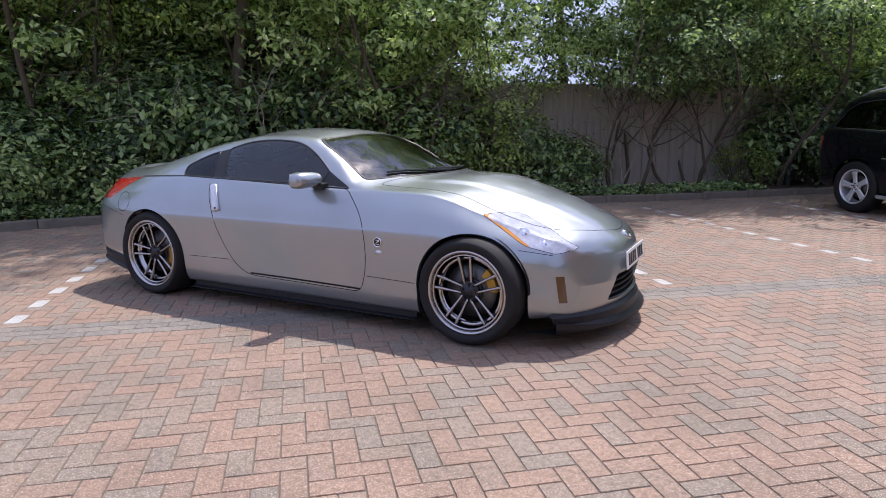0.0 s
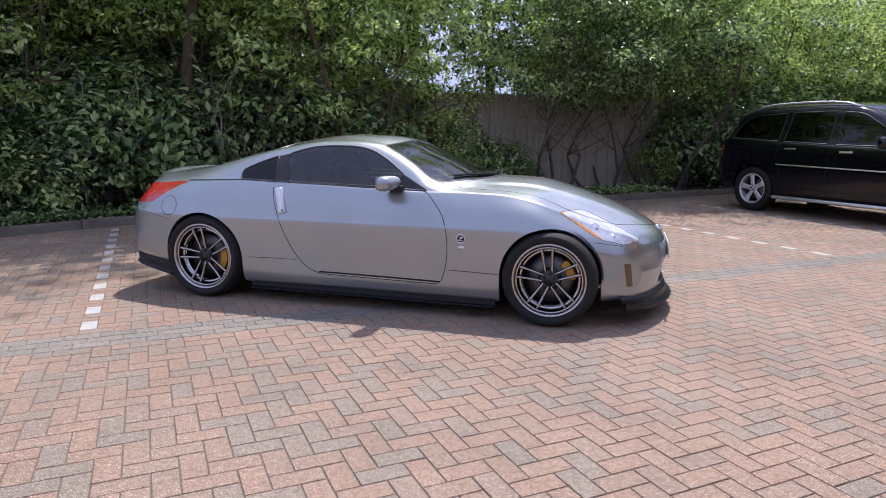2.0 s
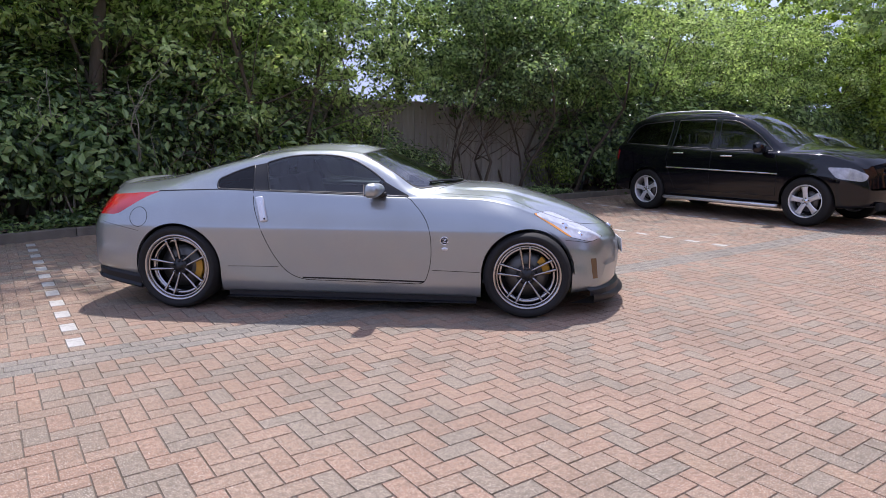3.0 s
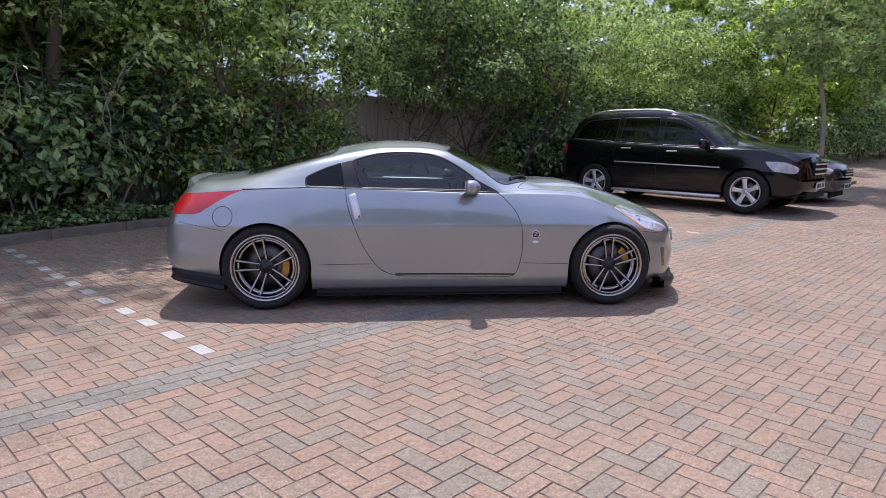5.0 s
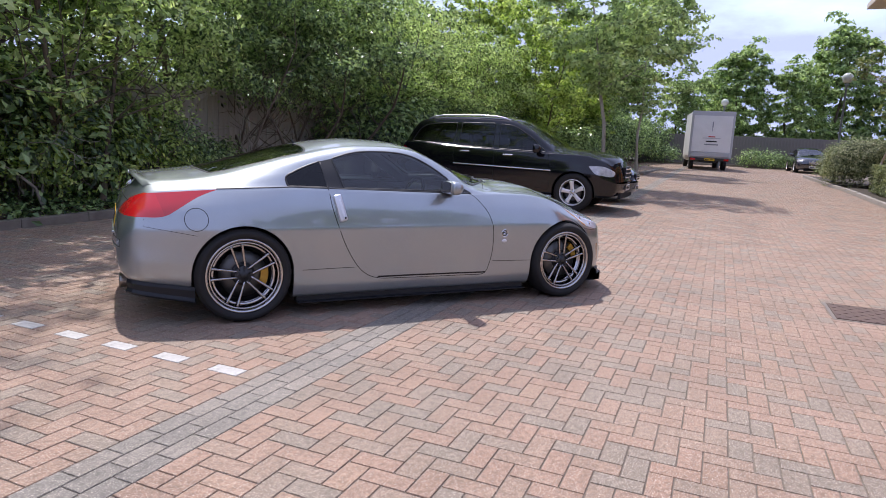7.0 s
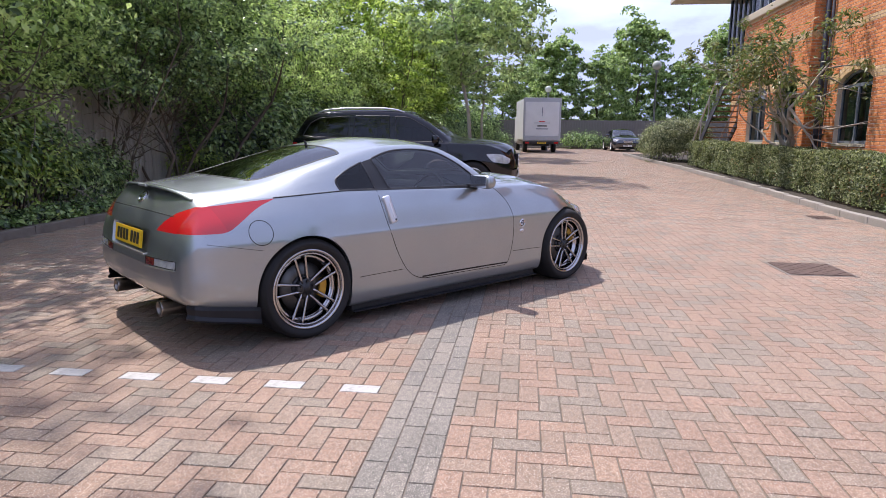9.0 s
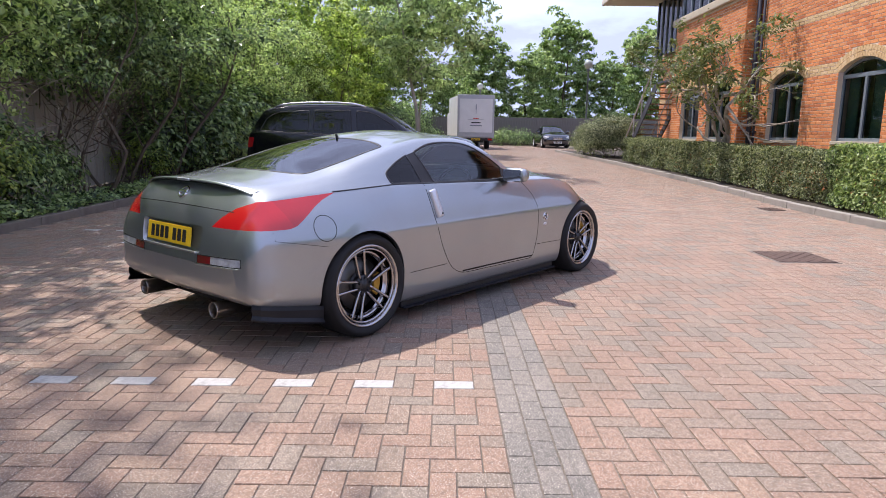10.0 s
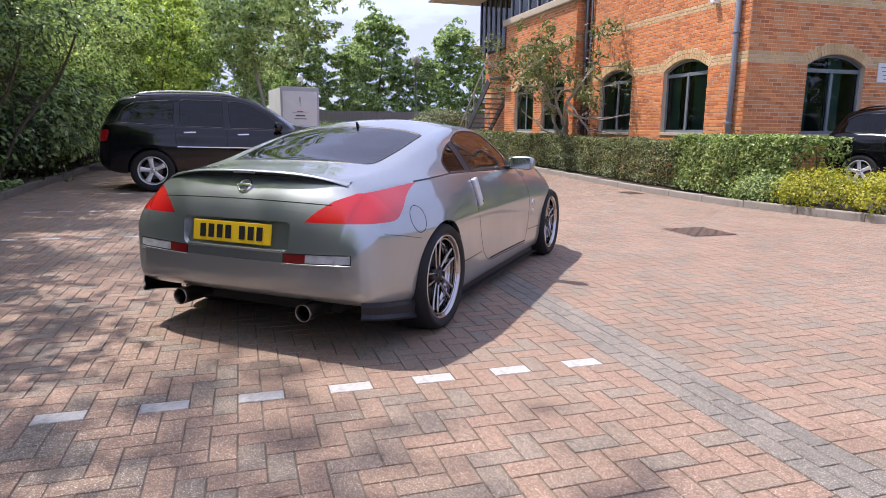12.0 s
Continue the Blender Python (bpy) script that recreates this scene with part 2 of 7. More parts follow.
def add_tube(bm, points, radii, sides=10, cap=True):
    """A round tube along points, with a radius at each."""
    rings = []
    pts = [Vector(p) for p in points]
    up = Vector((0.13, 0.27, 0.95))
    for i, p in enumerate(pts):
        d = (pts[min(i + 1, len(pts) - 1)] - pts[max(i - 1, 0)]).normalized()
        a = d.cross(up)
        if a.length < 0.1:
            a = d.cross(Vector((1, 0, 0)))
        a.normalize()
        b = d.cross(a)
        rr = radii[i] if isinstance(radii, (list, tuple)) else radii
        rings.append([bm.verts.new(p + (a * math.cos(t) + b * math.sin(t)) * rr) for t in [2 * math.pi * k / sides for k in range(sides)]])
    for r0, r1 in zip(rings, rings[1:]):
        for k in range(sides):
            bm.faces.new((r0[k], r0[(k + 1) % sides], r1[(k + 1) % sides], r1[k]))
    if cap:
        bm.faces.new(rings[0][::-1])
        bm.faces.new(rings[-1])


def tube(points, radii, sides=10, cap=True):
    bm = bmesh.new()
    add_tube(bm, points, radii, sides, cap)
    return bm


def lathe(profile, steps=48, axis="Y"):
    """A turned shape: profile of (radius, along), turned round the axis."""
    bm = bmesh.new()
    rings = []
    for r, a in profile:
        ring = []
        for k in range(steps):
            t = 2 * math.pi * k / steps
            c, s = r * math.cos(t), r * math.sin(t)
            ring.append(bm.verts.new((c, a, s) if axis == "Y" else (c, s, a)))
        rings.append(ring)
    for r0, r1 in zip(rings, rings[1:]):
        for k in range(steps):
            bm.faces.new((r0[k], r0[(k + 1) % steps], r1[(k + 1) % steps], r1[k]))
    bmesh.ops.recalc_face_normals(bm, faces=bm.faces)
    return bm


def prism(outline, depth, m=None, bevel=0.0):
    """An outline in x, z, drawn out along y by depth."""
    bm = bmesh.new()
    a = [bm.verts.new((x, 0, z)) for x, z in outline]
    b = [bm.verts.new((x, depth, z)) for x, z in outline]
    n = len(a)
    bm.faces.new(a)
    bm.faces.new(b[::-1])
    for k in range(n):
        bm.faces.new((a[k], b[k], b[(k + 1) % n], a[(k + 1) % n]))
    bmesh.ops.recalc_face_normals(bm, faces=bm.faces)
    if bevel:
        bmesh.ops.bevel(bm, geom=list(bm.edges), offset=bevel, segments=2, profile=0.6, affect="EDGES")
    if m is not None:
        bmesh.ops.transform(bm, matrix=m, verts=bm.verts)
    return bm


def curve(points):
    """A smooth function through (x, value) points, with no overshoot."""
    xs, ys = np.array([p[0] for p in points], float), np.array([p[1] for p in points], float)
    h, d = np.diff(xs), np.diff(ys) / np.diff(xs)
    t = np.zeros(len(xs))
    t[0], t[-1] = d[0], d[-1]
    for i in range(1, len(xs) - 1):
        if d[i - 1] * d[i] > 0:
            w1, w2 = 2 * h[i] + h[i - 1], h[i] + 2 * h[i - 1]
            t[i] = (w1 + w2) / (w1 / d[i - 1] + w2 / d[i])

    def f(x):
        x = min(max(x, xs[0]), xs[-1])
        i = min(max(int(np.searchsorted(xs, x)) - 1, 0), len(h) - 1)
        s = (x - xs[i]) / h[i]
        return ((2 * s**3 - 3 * s**2 + 1) * ys[i] + (s**3 - 2 * s**2 + s) * h[i] * t[i] + (-2 * s**3 + 3 * s**2) * ys[i + 1] + (s**3 - s**2) * h[i] * t[i + 1])
    return f


def rounded(points, steps=6):
    """A closed outline with its corners cut round: (x, y, radius) each."""
    out, n = [], len(points)
    for i, (x, y, r) in enumerate(points):
        p, a, b = Vector((x, y)), Vector(points[i - 1][:2]), Vector(points[(i + 1) % n][:2])
        if r <= 0:
            out.append((x, y))
            continue
        ra, rb = min(r, (a - p).length * 0.49), min(r, (b - p).length * 0.49)
        p0, p1 = p + (a - p).normalized() * ra, p + (b - p).normalized() * rb
        for k in range(steps + 1):
            s = k / steps
            q = p0 * (1 - s) ** 2 + p * 2 * s * (1 - s) + p1 * s**2
            out.append((q.x, q.y))
    return out


def ramp_up(t, w):
    return 0.0 if t <= 0 else (t * t / (2 * w) if t < w else t - w / 2)


def ground_height(x, y):
    """The yard is level by the camera and climbs gently towards its far end and the trees."""
    return 0.014 * ramp_up(min(x, 70) - 4.0, 4.0) + 0.01 * ramp_up(min(y, 11) - 6.0, 2.0)


def place(x, y, turn=0.0, s=1.0, lift=0.0):
    return pose(x, y, ground_height(x, y) + lift, 0, 0, turn) @ Matrix.Scale(s, 4)


# ---- the yard: sheet, kerbs, beds ----
def sheet(name, x0, x1, y0, y1, nx, ny, lift, material, parent=None, bumpy=0.0):
    vs, fs = [], []
    for i in range(nx + 1):
        for j in range(ny + 1):
            x, y = x0 + (x1 - x0) * i / nx, y0 + (y1 - y0) * j / ny
            z = ground_height(x, y) + lift
            if bumpy:
                z += bumpy * noise.noise(Vector((x * 1.7, y * 1.7, 3)))
            vs.append((x, y, z))
    for i in range(nx):
        for j in range(ny):
            a = i * (ny + 1) + j
            fs.append((a, a + ny + 1, a + ny + 2, a + 1))
    return from_lists(name, vs, fs, material, parent, smooth=True)


land = sheet("ground", -400, 400, -400, 400, 80, 80, -0.12, M_GROUND)
tagged(land, "rough grass and earth round the yard", "ground", kind="structure")
pavement = sheet("pavement", -16, 47, -9, 10.2, 252, 96, -0.0052, M_JOINT)
tagged(pavement, "red and grey concrete block paving laid in herringbone", "paving", kind="structure")

# the kerb along the trees swings forward at its near end
TREE_KERB = curve([(-16.0, 5.2), (-9.0, 6.9), (-5.0, 8.2), (-3.4, 8.85), (-2.2, 9.35), (-1.0, 9.75), (0.5, 9.93), (3.0, 10.0), (9.0, 10.02), (16.0, 10.02), (17.0, 10.02)])
HEDGE_KERB = curve([(-9.0, -4.8), (-5.0, -3.8), (-2.0, -3.0), (1.0, -2.1), (3.0, -1.5), (4.7, -1.25), (6.2, -1.23), (8.6, -1.32), (12.2, -1.46), (16.5, -1.5), (20.3, -1.55), (24.0, -1.45), (32.0, -1.3)])


def kerb_row(name, line, x0, x1, step, side, label):
    """Kerb stones end to end along a line: each a long bevelled block, proud of the paving."""
    row = tagged(new(name), label, "kerb", kind="structure")
    x, k = x0, 0
    rnd = random.Random(5)
    while x < x1 - 0.05:
        xe = min(x + step, x1)
        a, b = Vector((x, line(x))), Vector((xe, line(xe)))
        ln, ang = (b - a).length, math.atan2(b.y - a.y, b.x - a.x)
        w = 0.125 * side
        z = ground_height(*((a + b) / 2))
        bm = box(0.003, min(0, w), -0.1, ln - 0.003, max(0, w), 0.11 + rnd.uniform(-0.004, 0.004), bevel=0.016)
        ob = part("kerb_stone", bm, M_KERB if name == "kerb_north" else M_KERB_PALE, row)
        ob.matrix_local = pose(a.x, a.y, z, rnd.uniform(-0.3, 0.3), 0, math.degrees(ang) + rnd.uniform(-0.25, 0.25))
        x = xe
    return row


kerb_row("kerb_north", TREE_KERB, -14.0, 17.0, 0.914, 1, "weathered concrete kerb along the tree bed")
kerb_row("kerb_south", HEDGE_KERB, -7.0, 32.0, 0.914, -1, "concrete kerb edging the hedge bed")


def bed(name, line, x0, x1, far, lift, label):
    vs, fs, n, m = [], [], int((x1 - x0) / 0.4), 14
    for i in range(n + 1):
        x = x0 + (x1 - x0) * i / n
        for j in range(m + 1):
            s = j / m
            y = line(x) + (0.10 if far > 0 else -0.10) + (far - line(x)) * s
            vs.append((x, y, ground_height(x, y) + lift + 0.035 * noise.noise(Vector((x * 2, y * 2, 0))) + (0.1 * s if far > 0 else 0)))
    for i in range(n):
        for j in range(m):
            a = i * (m + 1) + j
            fs.append((a, a + m + 1, a + m + 2, a + 1) if far > 0 else (a, a + 1, a + m + 2, a + m + 1))
    return tagged(from_lists(name, vs, fs, M_SOIL, smooth=True), label, "soil", kind="structure")


bed("soil_north", TREE_KERB, -14.0, 17.0, 22.0, 0.07, "dark soil and leaf litter under the trees")
bed("soil_south", HEDGE_KERB, -7.0, 32.0, -7.5, 0.06, "dry earth under the hedge")

# an island of kerb that closes the parking bays, and the far kerb
def kerb_piece(name, x0, y0, x1, y1, label):
    z = min(ground_height(x0, y0), ground_height(x1, y1))
    ob = part(name, box(x0, y0, z - 0.1, x1, y1, z + 0.13, bevel=0.02), M_KERB)
    return tagged(ob, label, "kerb", kind="structure")


kerb_piece("kerb_island", 13.2, 5.2, 17.0, 10.0, "low kerbed end of the parking bays")
kerb_piece("kerb_far", 43.0, -3.2, 43.2, 9.0, "far kerb in front of the fence")
kerb_piece("kerb_bays", 24.0, 5.4, 43.0, 5.6, "kerb below the far row of trees")

# inspection covers
def cover(x, y, w, d, turn, label):
    c = thing("manhole_cover", pose(x, y, ground_height(x, y), 0, 0, turn), label, "manhole cover")
    part("frame", box(-w / 2 - 0.03, -d / 2 - 0.03, -0.05, w / 2 + 0.03, d / 2 + 0.03, 0.003, bevel=0.004), M_COVER_FRAME, c)
    bm = box(-w / 2, -d / 2, -0.02, w / 2, d / 2, 0.009, bevel=0.002)
    n = 9
    for i in range(n):
        for j in range(n):
            if (i + j) % 2 == 0:
                px, py = -w / 2 + w * (i + 0.5) / n, -d / 2 + d * (j + 0.5) / n
                add_box(bm, px - 0.018, py - 0.018, 0.008, px + 0.018, py + 0.018, 0.012)
    part("plate", bm, M_COVER, c, "worn brown iron plate")
    return c


M_COVER = surface("rusted_iron", (0.075, 0.05, 0.04), (0.16, 0.105, 0.08), 0.7, 0.3, 6, 70, 0.3)
M_COVER_FRAME = surface("iron_frame", (0.12, 0.10, 0.085), (0.22, 0.19, 0.16), 0.75, 0.2, 6, 70, 0.3)
cover(1.91, 1.17, 0.60, 0.58, 0, "brown cast-iron inspection cover set in the paving")
cover(6.45, -0.84, 0.42, 0.30, 0, "small iron gully cover beside the kerb")


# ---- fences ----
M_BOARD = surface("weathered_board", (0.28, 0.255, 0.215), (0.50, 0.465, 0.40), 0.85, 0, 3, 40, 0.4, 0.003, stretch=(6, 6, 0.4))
# copy of the board for the far fence, its shade darkened into the colour
M_BOARD_SHADED = surface("shaded_grey_board", (0.10, 0.092, 0.082), (0.21, 0.195, 0.175), 0.85, 0, 3, 40, 0.4, 0.003, stretch=(6, 6, 0.4))
M_POST = surface("dark_post", (0.025, 0.025, 0.03), (0.05, 0.05, 0.055), 0.7)


def board_fence(name, a, b, h, label, wide=0.15, wood=M_BOARD):
    """Upright boards on rails and posts from a to b."""
    a, b = Vector(a), Vector(b)
    ln, ang = (b - a).length, math.degrees(math.atan2(b.y - a.y, b.x - a.x))
    z = ground_height(a.x, a.y)
    rise = math.degrees(math.atan2(ground_height(b.x, b.y) - z, ln))
    f = thing(name, pose(a.x, a.y, z, 0, 0, ang), label, "fence")
    bm = box(0.0015, -0.012, 0, wide + 0.022, 0.012, h, bevel=0.004, segments=1)
    me = bpy.data.meshes.new("board")
    bm.to_mesh(me)
    bm.free()
    me.materials.append(wood)
    r = random.Random(9)
    n = int(ln / wide)
    for k in range(n):
        ob = new("board", me)
        ob.parent = f
        t = k / n
        ob.matrix_local = pose(k * wide, (k % 2) * 0.026 + r.uniform(-0.004, 0.004), t * (ground_height(b.x, b.y) - z) + r.uniform(-0.012, 0.012), 0, r.uniform(-0.25, 0.25), 0)
    for zz in (0.35, 1.0, h - 0.3):
        part("rail", box(0, 0.040, zz, ln, 0.080, zz + 0.09, bevel=0.006), wood, f).rotation_euler = (0, -radians(rise), 0)
    for k in range(int(ln / 2.4) + 1):
        part("post", box(k * 2.4, 0.040, -0.1, k * 2.4 + 0.09, 0.13, h + 0.03, bevel=0.008), wood, f).location.z = (k * 2.4 / ln) * (ground_height(b.x, b.y) - z)
    return f


board_fence("board_fence", (-13.0, 11.75), (23.0, 11.75), 1.92, "weathered grey-brown close-board fence behind the trees")
board_fence("far_fence", (44.2, 8.0), (44.2, -18.0), 2.0, "grey timber fence across the far end", 0.19, M_BOARD_SHADED)
post = part("steel_post", box(9.40, 10.85, 0.0, 9.50, 10.95, 1.45, bevel=0.008), M_POST)
tagged(post, "dark steel post before the fence", "post")


# ---- the silver coupe ----
def spline(points, per):
    """A curve through section points, bent softly, with per steps a piece."""
    pts = [np.array(p, float) for p in points]
    out = []
    for i in range(len(pts) - 1):
        p1, p2 = pts[i], pts[i + 1]
        p0, p3 = (pts[i - 1] if i else 2 * p1 - p2), (pts[i + 2] if i + 2 < len(pts) else np.array((-p1[0], p1[1])))
        d0, d1, d2 = (max(1e-4, np.linalg.norm(b - a)) ** 0.5 for a, b in ((p0, p1), (p1, p2), (p2, p3)))
        m1 = (p1 - p0) / d0 - (p2 - p0) / (d0 + d1) + (p2 - p1) / d1
        m2 = (p2 - p1) / d1 - (p3 - p1) / (d1 + d2) + (p3 - p2) / d2
        for k in range(per):
            s = k / per
            out.append((2 * s**3 - 3 * s**2 + 1) * p1 + (s**3 - 2 * s**2 + s) * d1 * m1 + (-2 * s**3 + 3 * s**2) * p2 + (s**3 - s**2) * d1 * m2)
    out.append(pts[-1])
    return out


class Shell:
    """A car's right half as a lofted skin, from which panels are carved by outlines. x ahead, y left, z up."""

    def __init__(self, section, stations, per, warp, lift=None):
        self.rows = []
        for xs in stations:
            row = []
            for y, z in spline(section(xs), per):
                y = max(y, 0.0)
                row.append((xs + warp(xs, y, z), -y, z + (lift(xs, y) if lift and z > 0.6 else 0.0)))
            self.rows.append(row)
        nv = len(self.rows[0])
        self.v = np.array([p for r in self.rows for p in r])
        self.f = [(i * nv + j, i * nv + j + 1, (i + 1) * nv + j + 1, (i + 1) * nv + j) for i in range(len(self.rows) - 1) for j in range(nv - 1)]
        self.bm = bmesh.new()
        vs = [self.bm.verts.new(p) for p in self.v]
        for q in self.f:
            self.bm.faces.new([vs[i] for i in q])
        self.names = ["body"]
        self.bm.faces.layers.int.new("panel")
        from mathutils.bvhtree import BVHTree
        self.bvh = BVHTree.FromPolygons([Vector(p) for p in self.v], self.f)

    def onto(self, a, b, view):
        """The place on the skin under (a, b): side sees x, z; top sees x, y; rear and front see y, z."""
        o, d = {"side": ((a, -3, b), (0, 1, 0)), "top": ((a, b, 3), (0, 0, -1)), "rear": ((-4, a, b), (1, 0, 0)), "front": ((4, a, b), (-1, 0, 0))}[view]
        hit, nrm, idx, _ = self.bvh.ray_cast(Vector(o), Vector(d))
        if hit is None:
            hit, nrm, idx, _ = self.bvh.find_nearest(Vector({"side": (a, -0.8, b), "top": (a, b, 0.9), "rear": (-2.1, a, b), "front": (2.1, a, b)}[view]))
        if nrm.dot(Vector(d)) > 0:
            nrm = -nrm
        return hit, nrm

    def carve(self, outline, view, name, only=None, zone=None):
        """Cuts the skin along an outline seen from one side, and gives the faces within it a panel's name."""
        i, j, k = {"side": (0, 2, 1), "top": (0, 1, 2), "rear": (1, 2, 0), "front": (1, 2, 0)}[view]
        bm, lay = self.bm, self.bm.faces.layers.int["panel"]
        if name not in self.names:
            self.names.append(name)
        tag = self.names.index(name)
        allowed = {self.names.index(q) for q in only if q in self.names} if only else None
        lo_a, hi_a = min(p[0] for p in outline), max(p[0] for p in outline)
        lo_b, hi_b = min(p[1] for p in outline), max(p[1] for p in outline)

        def seen(f):
            c = f.calc_center_median()
            return (view != "side" or c.y < -0.3) and (view != "top" or c.z > 0.56) and (allowed is None or f[lay] in allowed) and (zone is None or zone(c.x, c.y, c.z))

        def span(f):
            us, ws = [v.co[i] for v in f.verts], [v.co[j] for v in f.verts]
            return min(us), max(us), min(ws), max(ws)

        near = {}
        for f in bm.faces:
            u0, u1, w0, w1 = span(f)
            if u1 >= lo_a and u0 <= hi_a and w1 >= lo_b and w0 <= hi_b and seen(f):
                near[f] = (u0, u1, w0, w1)
        n = len(outline)
        for e in range(n):
            (a0, b0), (a1, b1) = outline[e], outline[(e + 1) % n]
            if math.hypot(a1 - a0, b1 - b0) < 1e-6:
                continue
            x0, x1, y0, y1 = min(a0, a1) - 1e-4, max(a0, a1) + 1e-4, min(b0, b1) - 1e-4, max(b0, b1) + 1e-4
            pick = [f for f, (u0, u1, w0, w1) in near.items() if u1 >= x0 and u0 <= x1 and w1 >= y0 and w0 <= y1]
            if not pick:
                continue
            co, no = Vector((0, 0, 0)), Vector((0, 0, 0))
            co[i], co[j] = a0, b0
            no[i], no[j] = b1 - b0, a0 - a1
            geom = list({v for f in pick for v in f.verts} | {q for f in pick for q in f.edges}) + pick
            out = bmesh.ops.bisect_plane(bm, geom=geom, dist=0.0006, plane_co=co, plane_no=no.normalized())
            for f in pick:
                near.pop(f, None)
            for f in out["geom"]:
                if isinstance(f, bmesh.types.BMFace) and f.is_valid:
                    near[f] = span(f)
        for f in near:
            c = f.calc_center_median()
            px, py, inside = c[i], c[j], False
            for e in range(n):
                (a0, b0), (a1, b1) = outline[e], outline[(e + 1) % n]
                if (b0 > py) != (b1 > py) and px < (a1 - a0) * (py - b0) / (b1 - b0) + a0:
                    inside = not inside
            if inside and seen(f):
                f[lay] = tag

    def relabel(self, name, only, test):
        lay = self.bm.faces.layers.int["panel"]
        for f in self.bm.faces:
            c = f.calc_center_median()
            if self.names[f[lay]] == only and test(c.x, c.y, c.z):
                f[lay] = self.names.index(name)

    def has(self, name):
        lay = self.bm.faces.layers.int["panel"]
        return name in self.names and any(self.names[f[lay]] == name for f in self.bm.faces)

    def bmesh_of(self, name, both):
        """The carved panel; both: right and left halves in one."""
        bm, lay = bmesh.new(), self.bm.faces.layers.int["panel"]
        tag = self.names.index(name)
        faces = [f for f in self.bm.faces if f[lay] == tag]
        for s in ((1, -1) if both else (1,)):
            keep = {}
            for f in faces:
                vs = []
                for v in f.verts:
                    if v not in keep:
                        keep[v] = bm.verts.new((v.co.x, v.co.y * s, v.co.z))
                    vs.append(keep[v])
                bm.faces.new(vs if s > 0 else vs[::-1]).smooth = True
        bmesh.ops.remove_doubles(bm, verts=bm.verts, dist=0.0004)
        bmesh.ops.dissolve_degenerate(bm, dist=0.0003, edges=bm.edges)
        bmesh.ops.recalc_face_normals(bm, faces=bm.faces)
        big = max(bm.faces, key=lambda q: q.calc_area())
        mid = big.calc_center_median()
        if big.normal.dot(mid - Vector((0, 0, 0.5))) < 0:
            bmesh.ops.reverse_faces(bm, faces=bm.faces)
        return bm


def turned_in(bm, depth):
    """Gives a panel's open edges a return, so that it reads as sheet with thickness."""
    rim = [e for e in bm.edges if e.is_boundary]
    for v in bm.verts:
        v.normal_update()
    nrm = {v: v.normal.copy() for e in rim for v in e.verts}
    for e in rim:
        e.smooth = False
    out = bmesh.ops.extrude_edge_only(bm, edges=rim)
    new_v = [g for g in out["geom"] if isinstance(g, bmesh.types.BMVert)]
    for v in new_v:
        near = min((u for e in v.link_edges for u in e.verts if u in nrm), key=lambda u: (u.co - v.co).length, default=None)
        if near is not None:
            v.co -= nrm[near] * depth
    return bm


def mirrored(bm):
    b = bm.copy()
    for v in b.verts:
        v.co.y = -v.co.y
    bmesh.ops.reverse_faces(b, faces=b.faces)
    return b


def pair(name, bm, material, parent, label="", smooth=True):
    """One part on the right and its mirror image on the left."""
    left = mirrored(bm)
    return part(name, bm, material, parent, label, smooth), part(name, left, material, parent, label, smooth)


def ribbon(shell, points, view, width, lift, closed=False):
    """A narrow strip along points laid on the skin."""
    bm = bmesh.new()
    pts = []
    for i in range(len(points) - (0 if closed else 1)):
        (a0, b0), (a1, b1) = points[i], points[(i + 1) % len(points)]
        n = max(1, int(math.hypot(a1 - a0, b1 - b0) / 0.025))
        pts += [(a0 + (a1 - a0) * k / n, b0 + (b1 - b0) * k / n) for k in range(n)]
    if not closed:
        pts.append(points[-1])
    on = [shell.onto(a, b, view) for a, b in pts]
    rows = []
    n = len(on)
    for i in range(n):
        q, nr = on[i]
        a, b = (on[(i - 1) % n][0], on[(i + 1) % n][0]) if closed else (on[max(i - 1, 0)][0], on[min(i + 1, n - 1)][0])
        side = nr.cross((b - a)).normalized() * width / 2
        rows.append([bm.verts.new(q + side - nr * 0.004), bm.verts.new(q + side * 0.8 + nr * lift), bm.verts.new(q - side * 0.8 + nr * lift), bm.verts.new(q - side - nr * 0.004)])
    for i in range(n if closed else n - 1):
        r0, r1 = rows[i], rows[(i + 1) % n]
        for k in range(3):
            f = bm.faces.new((r0[k], r0[k + 1], r1[k + 1], r1[k]))
            f.smooth = True
    bmesh.ops.recalc_face_normals(bm, faces=bm.faces)
    return bm


def squat(points):
    """Brings heights above the waist down: the coupe sits low."""
    return [(p[0], p[1] if p[1] < 0.95 else 0.95 + (p[1] - 0.95) * 0.9, *p[2:]) for p in points]


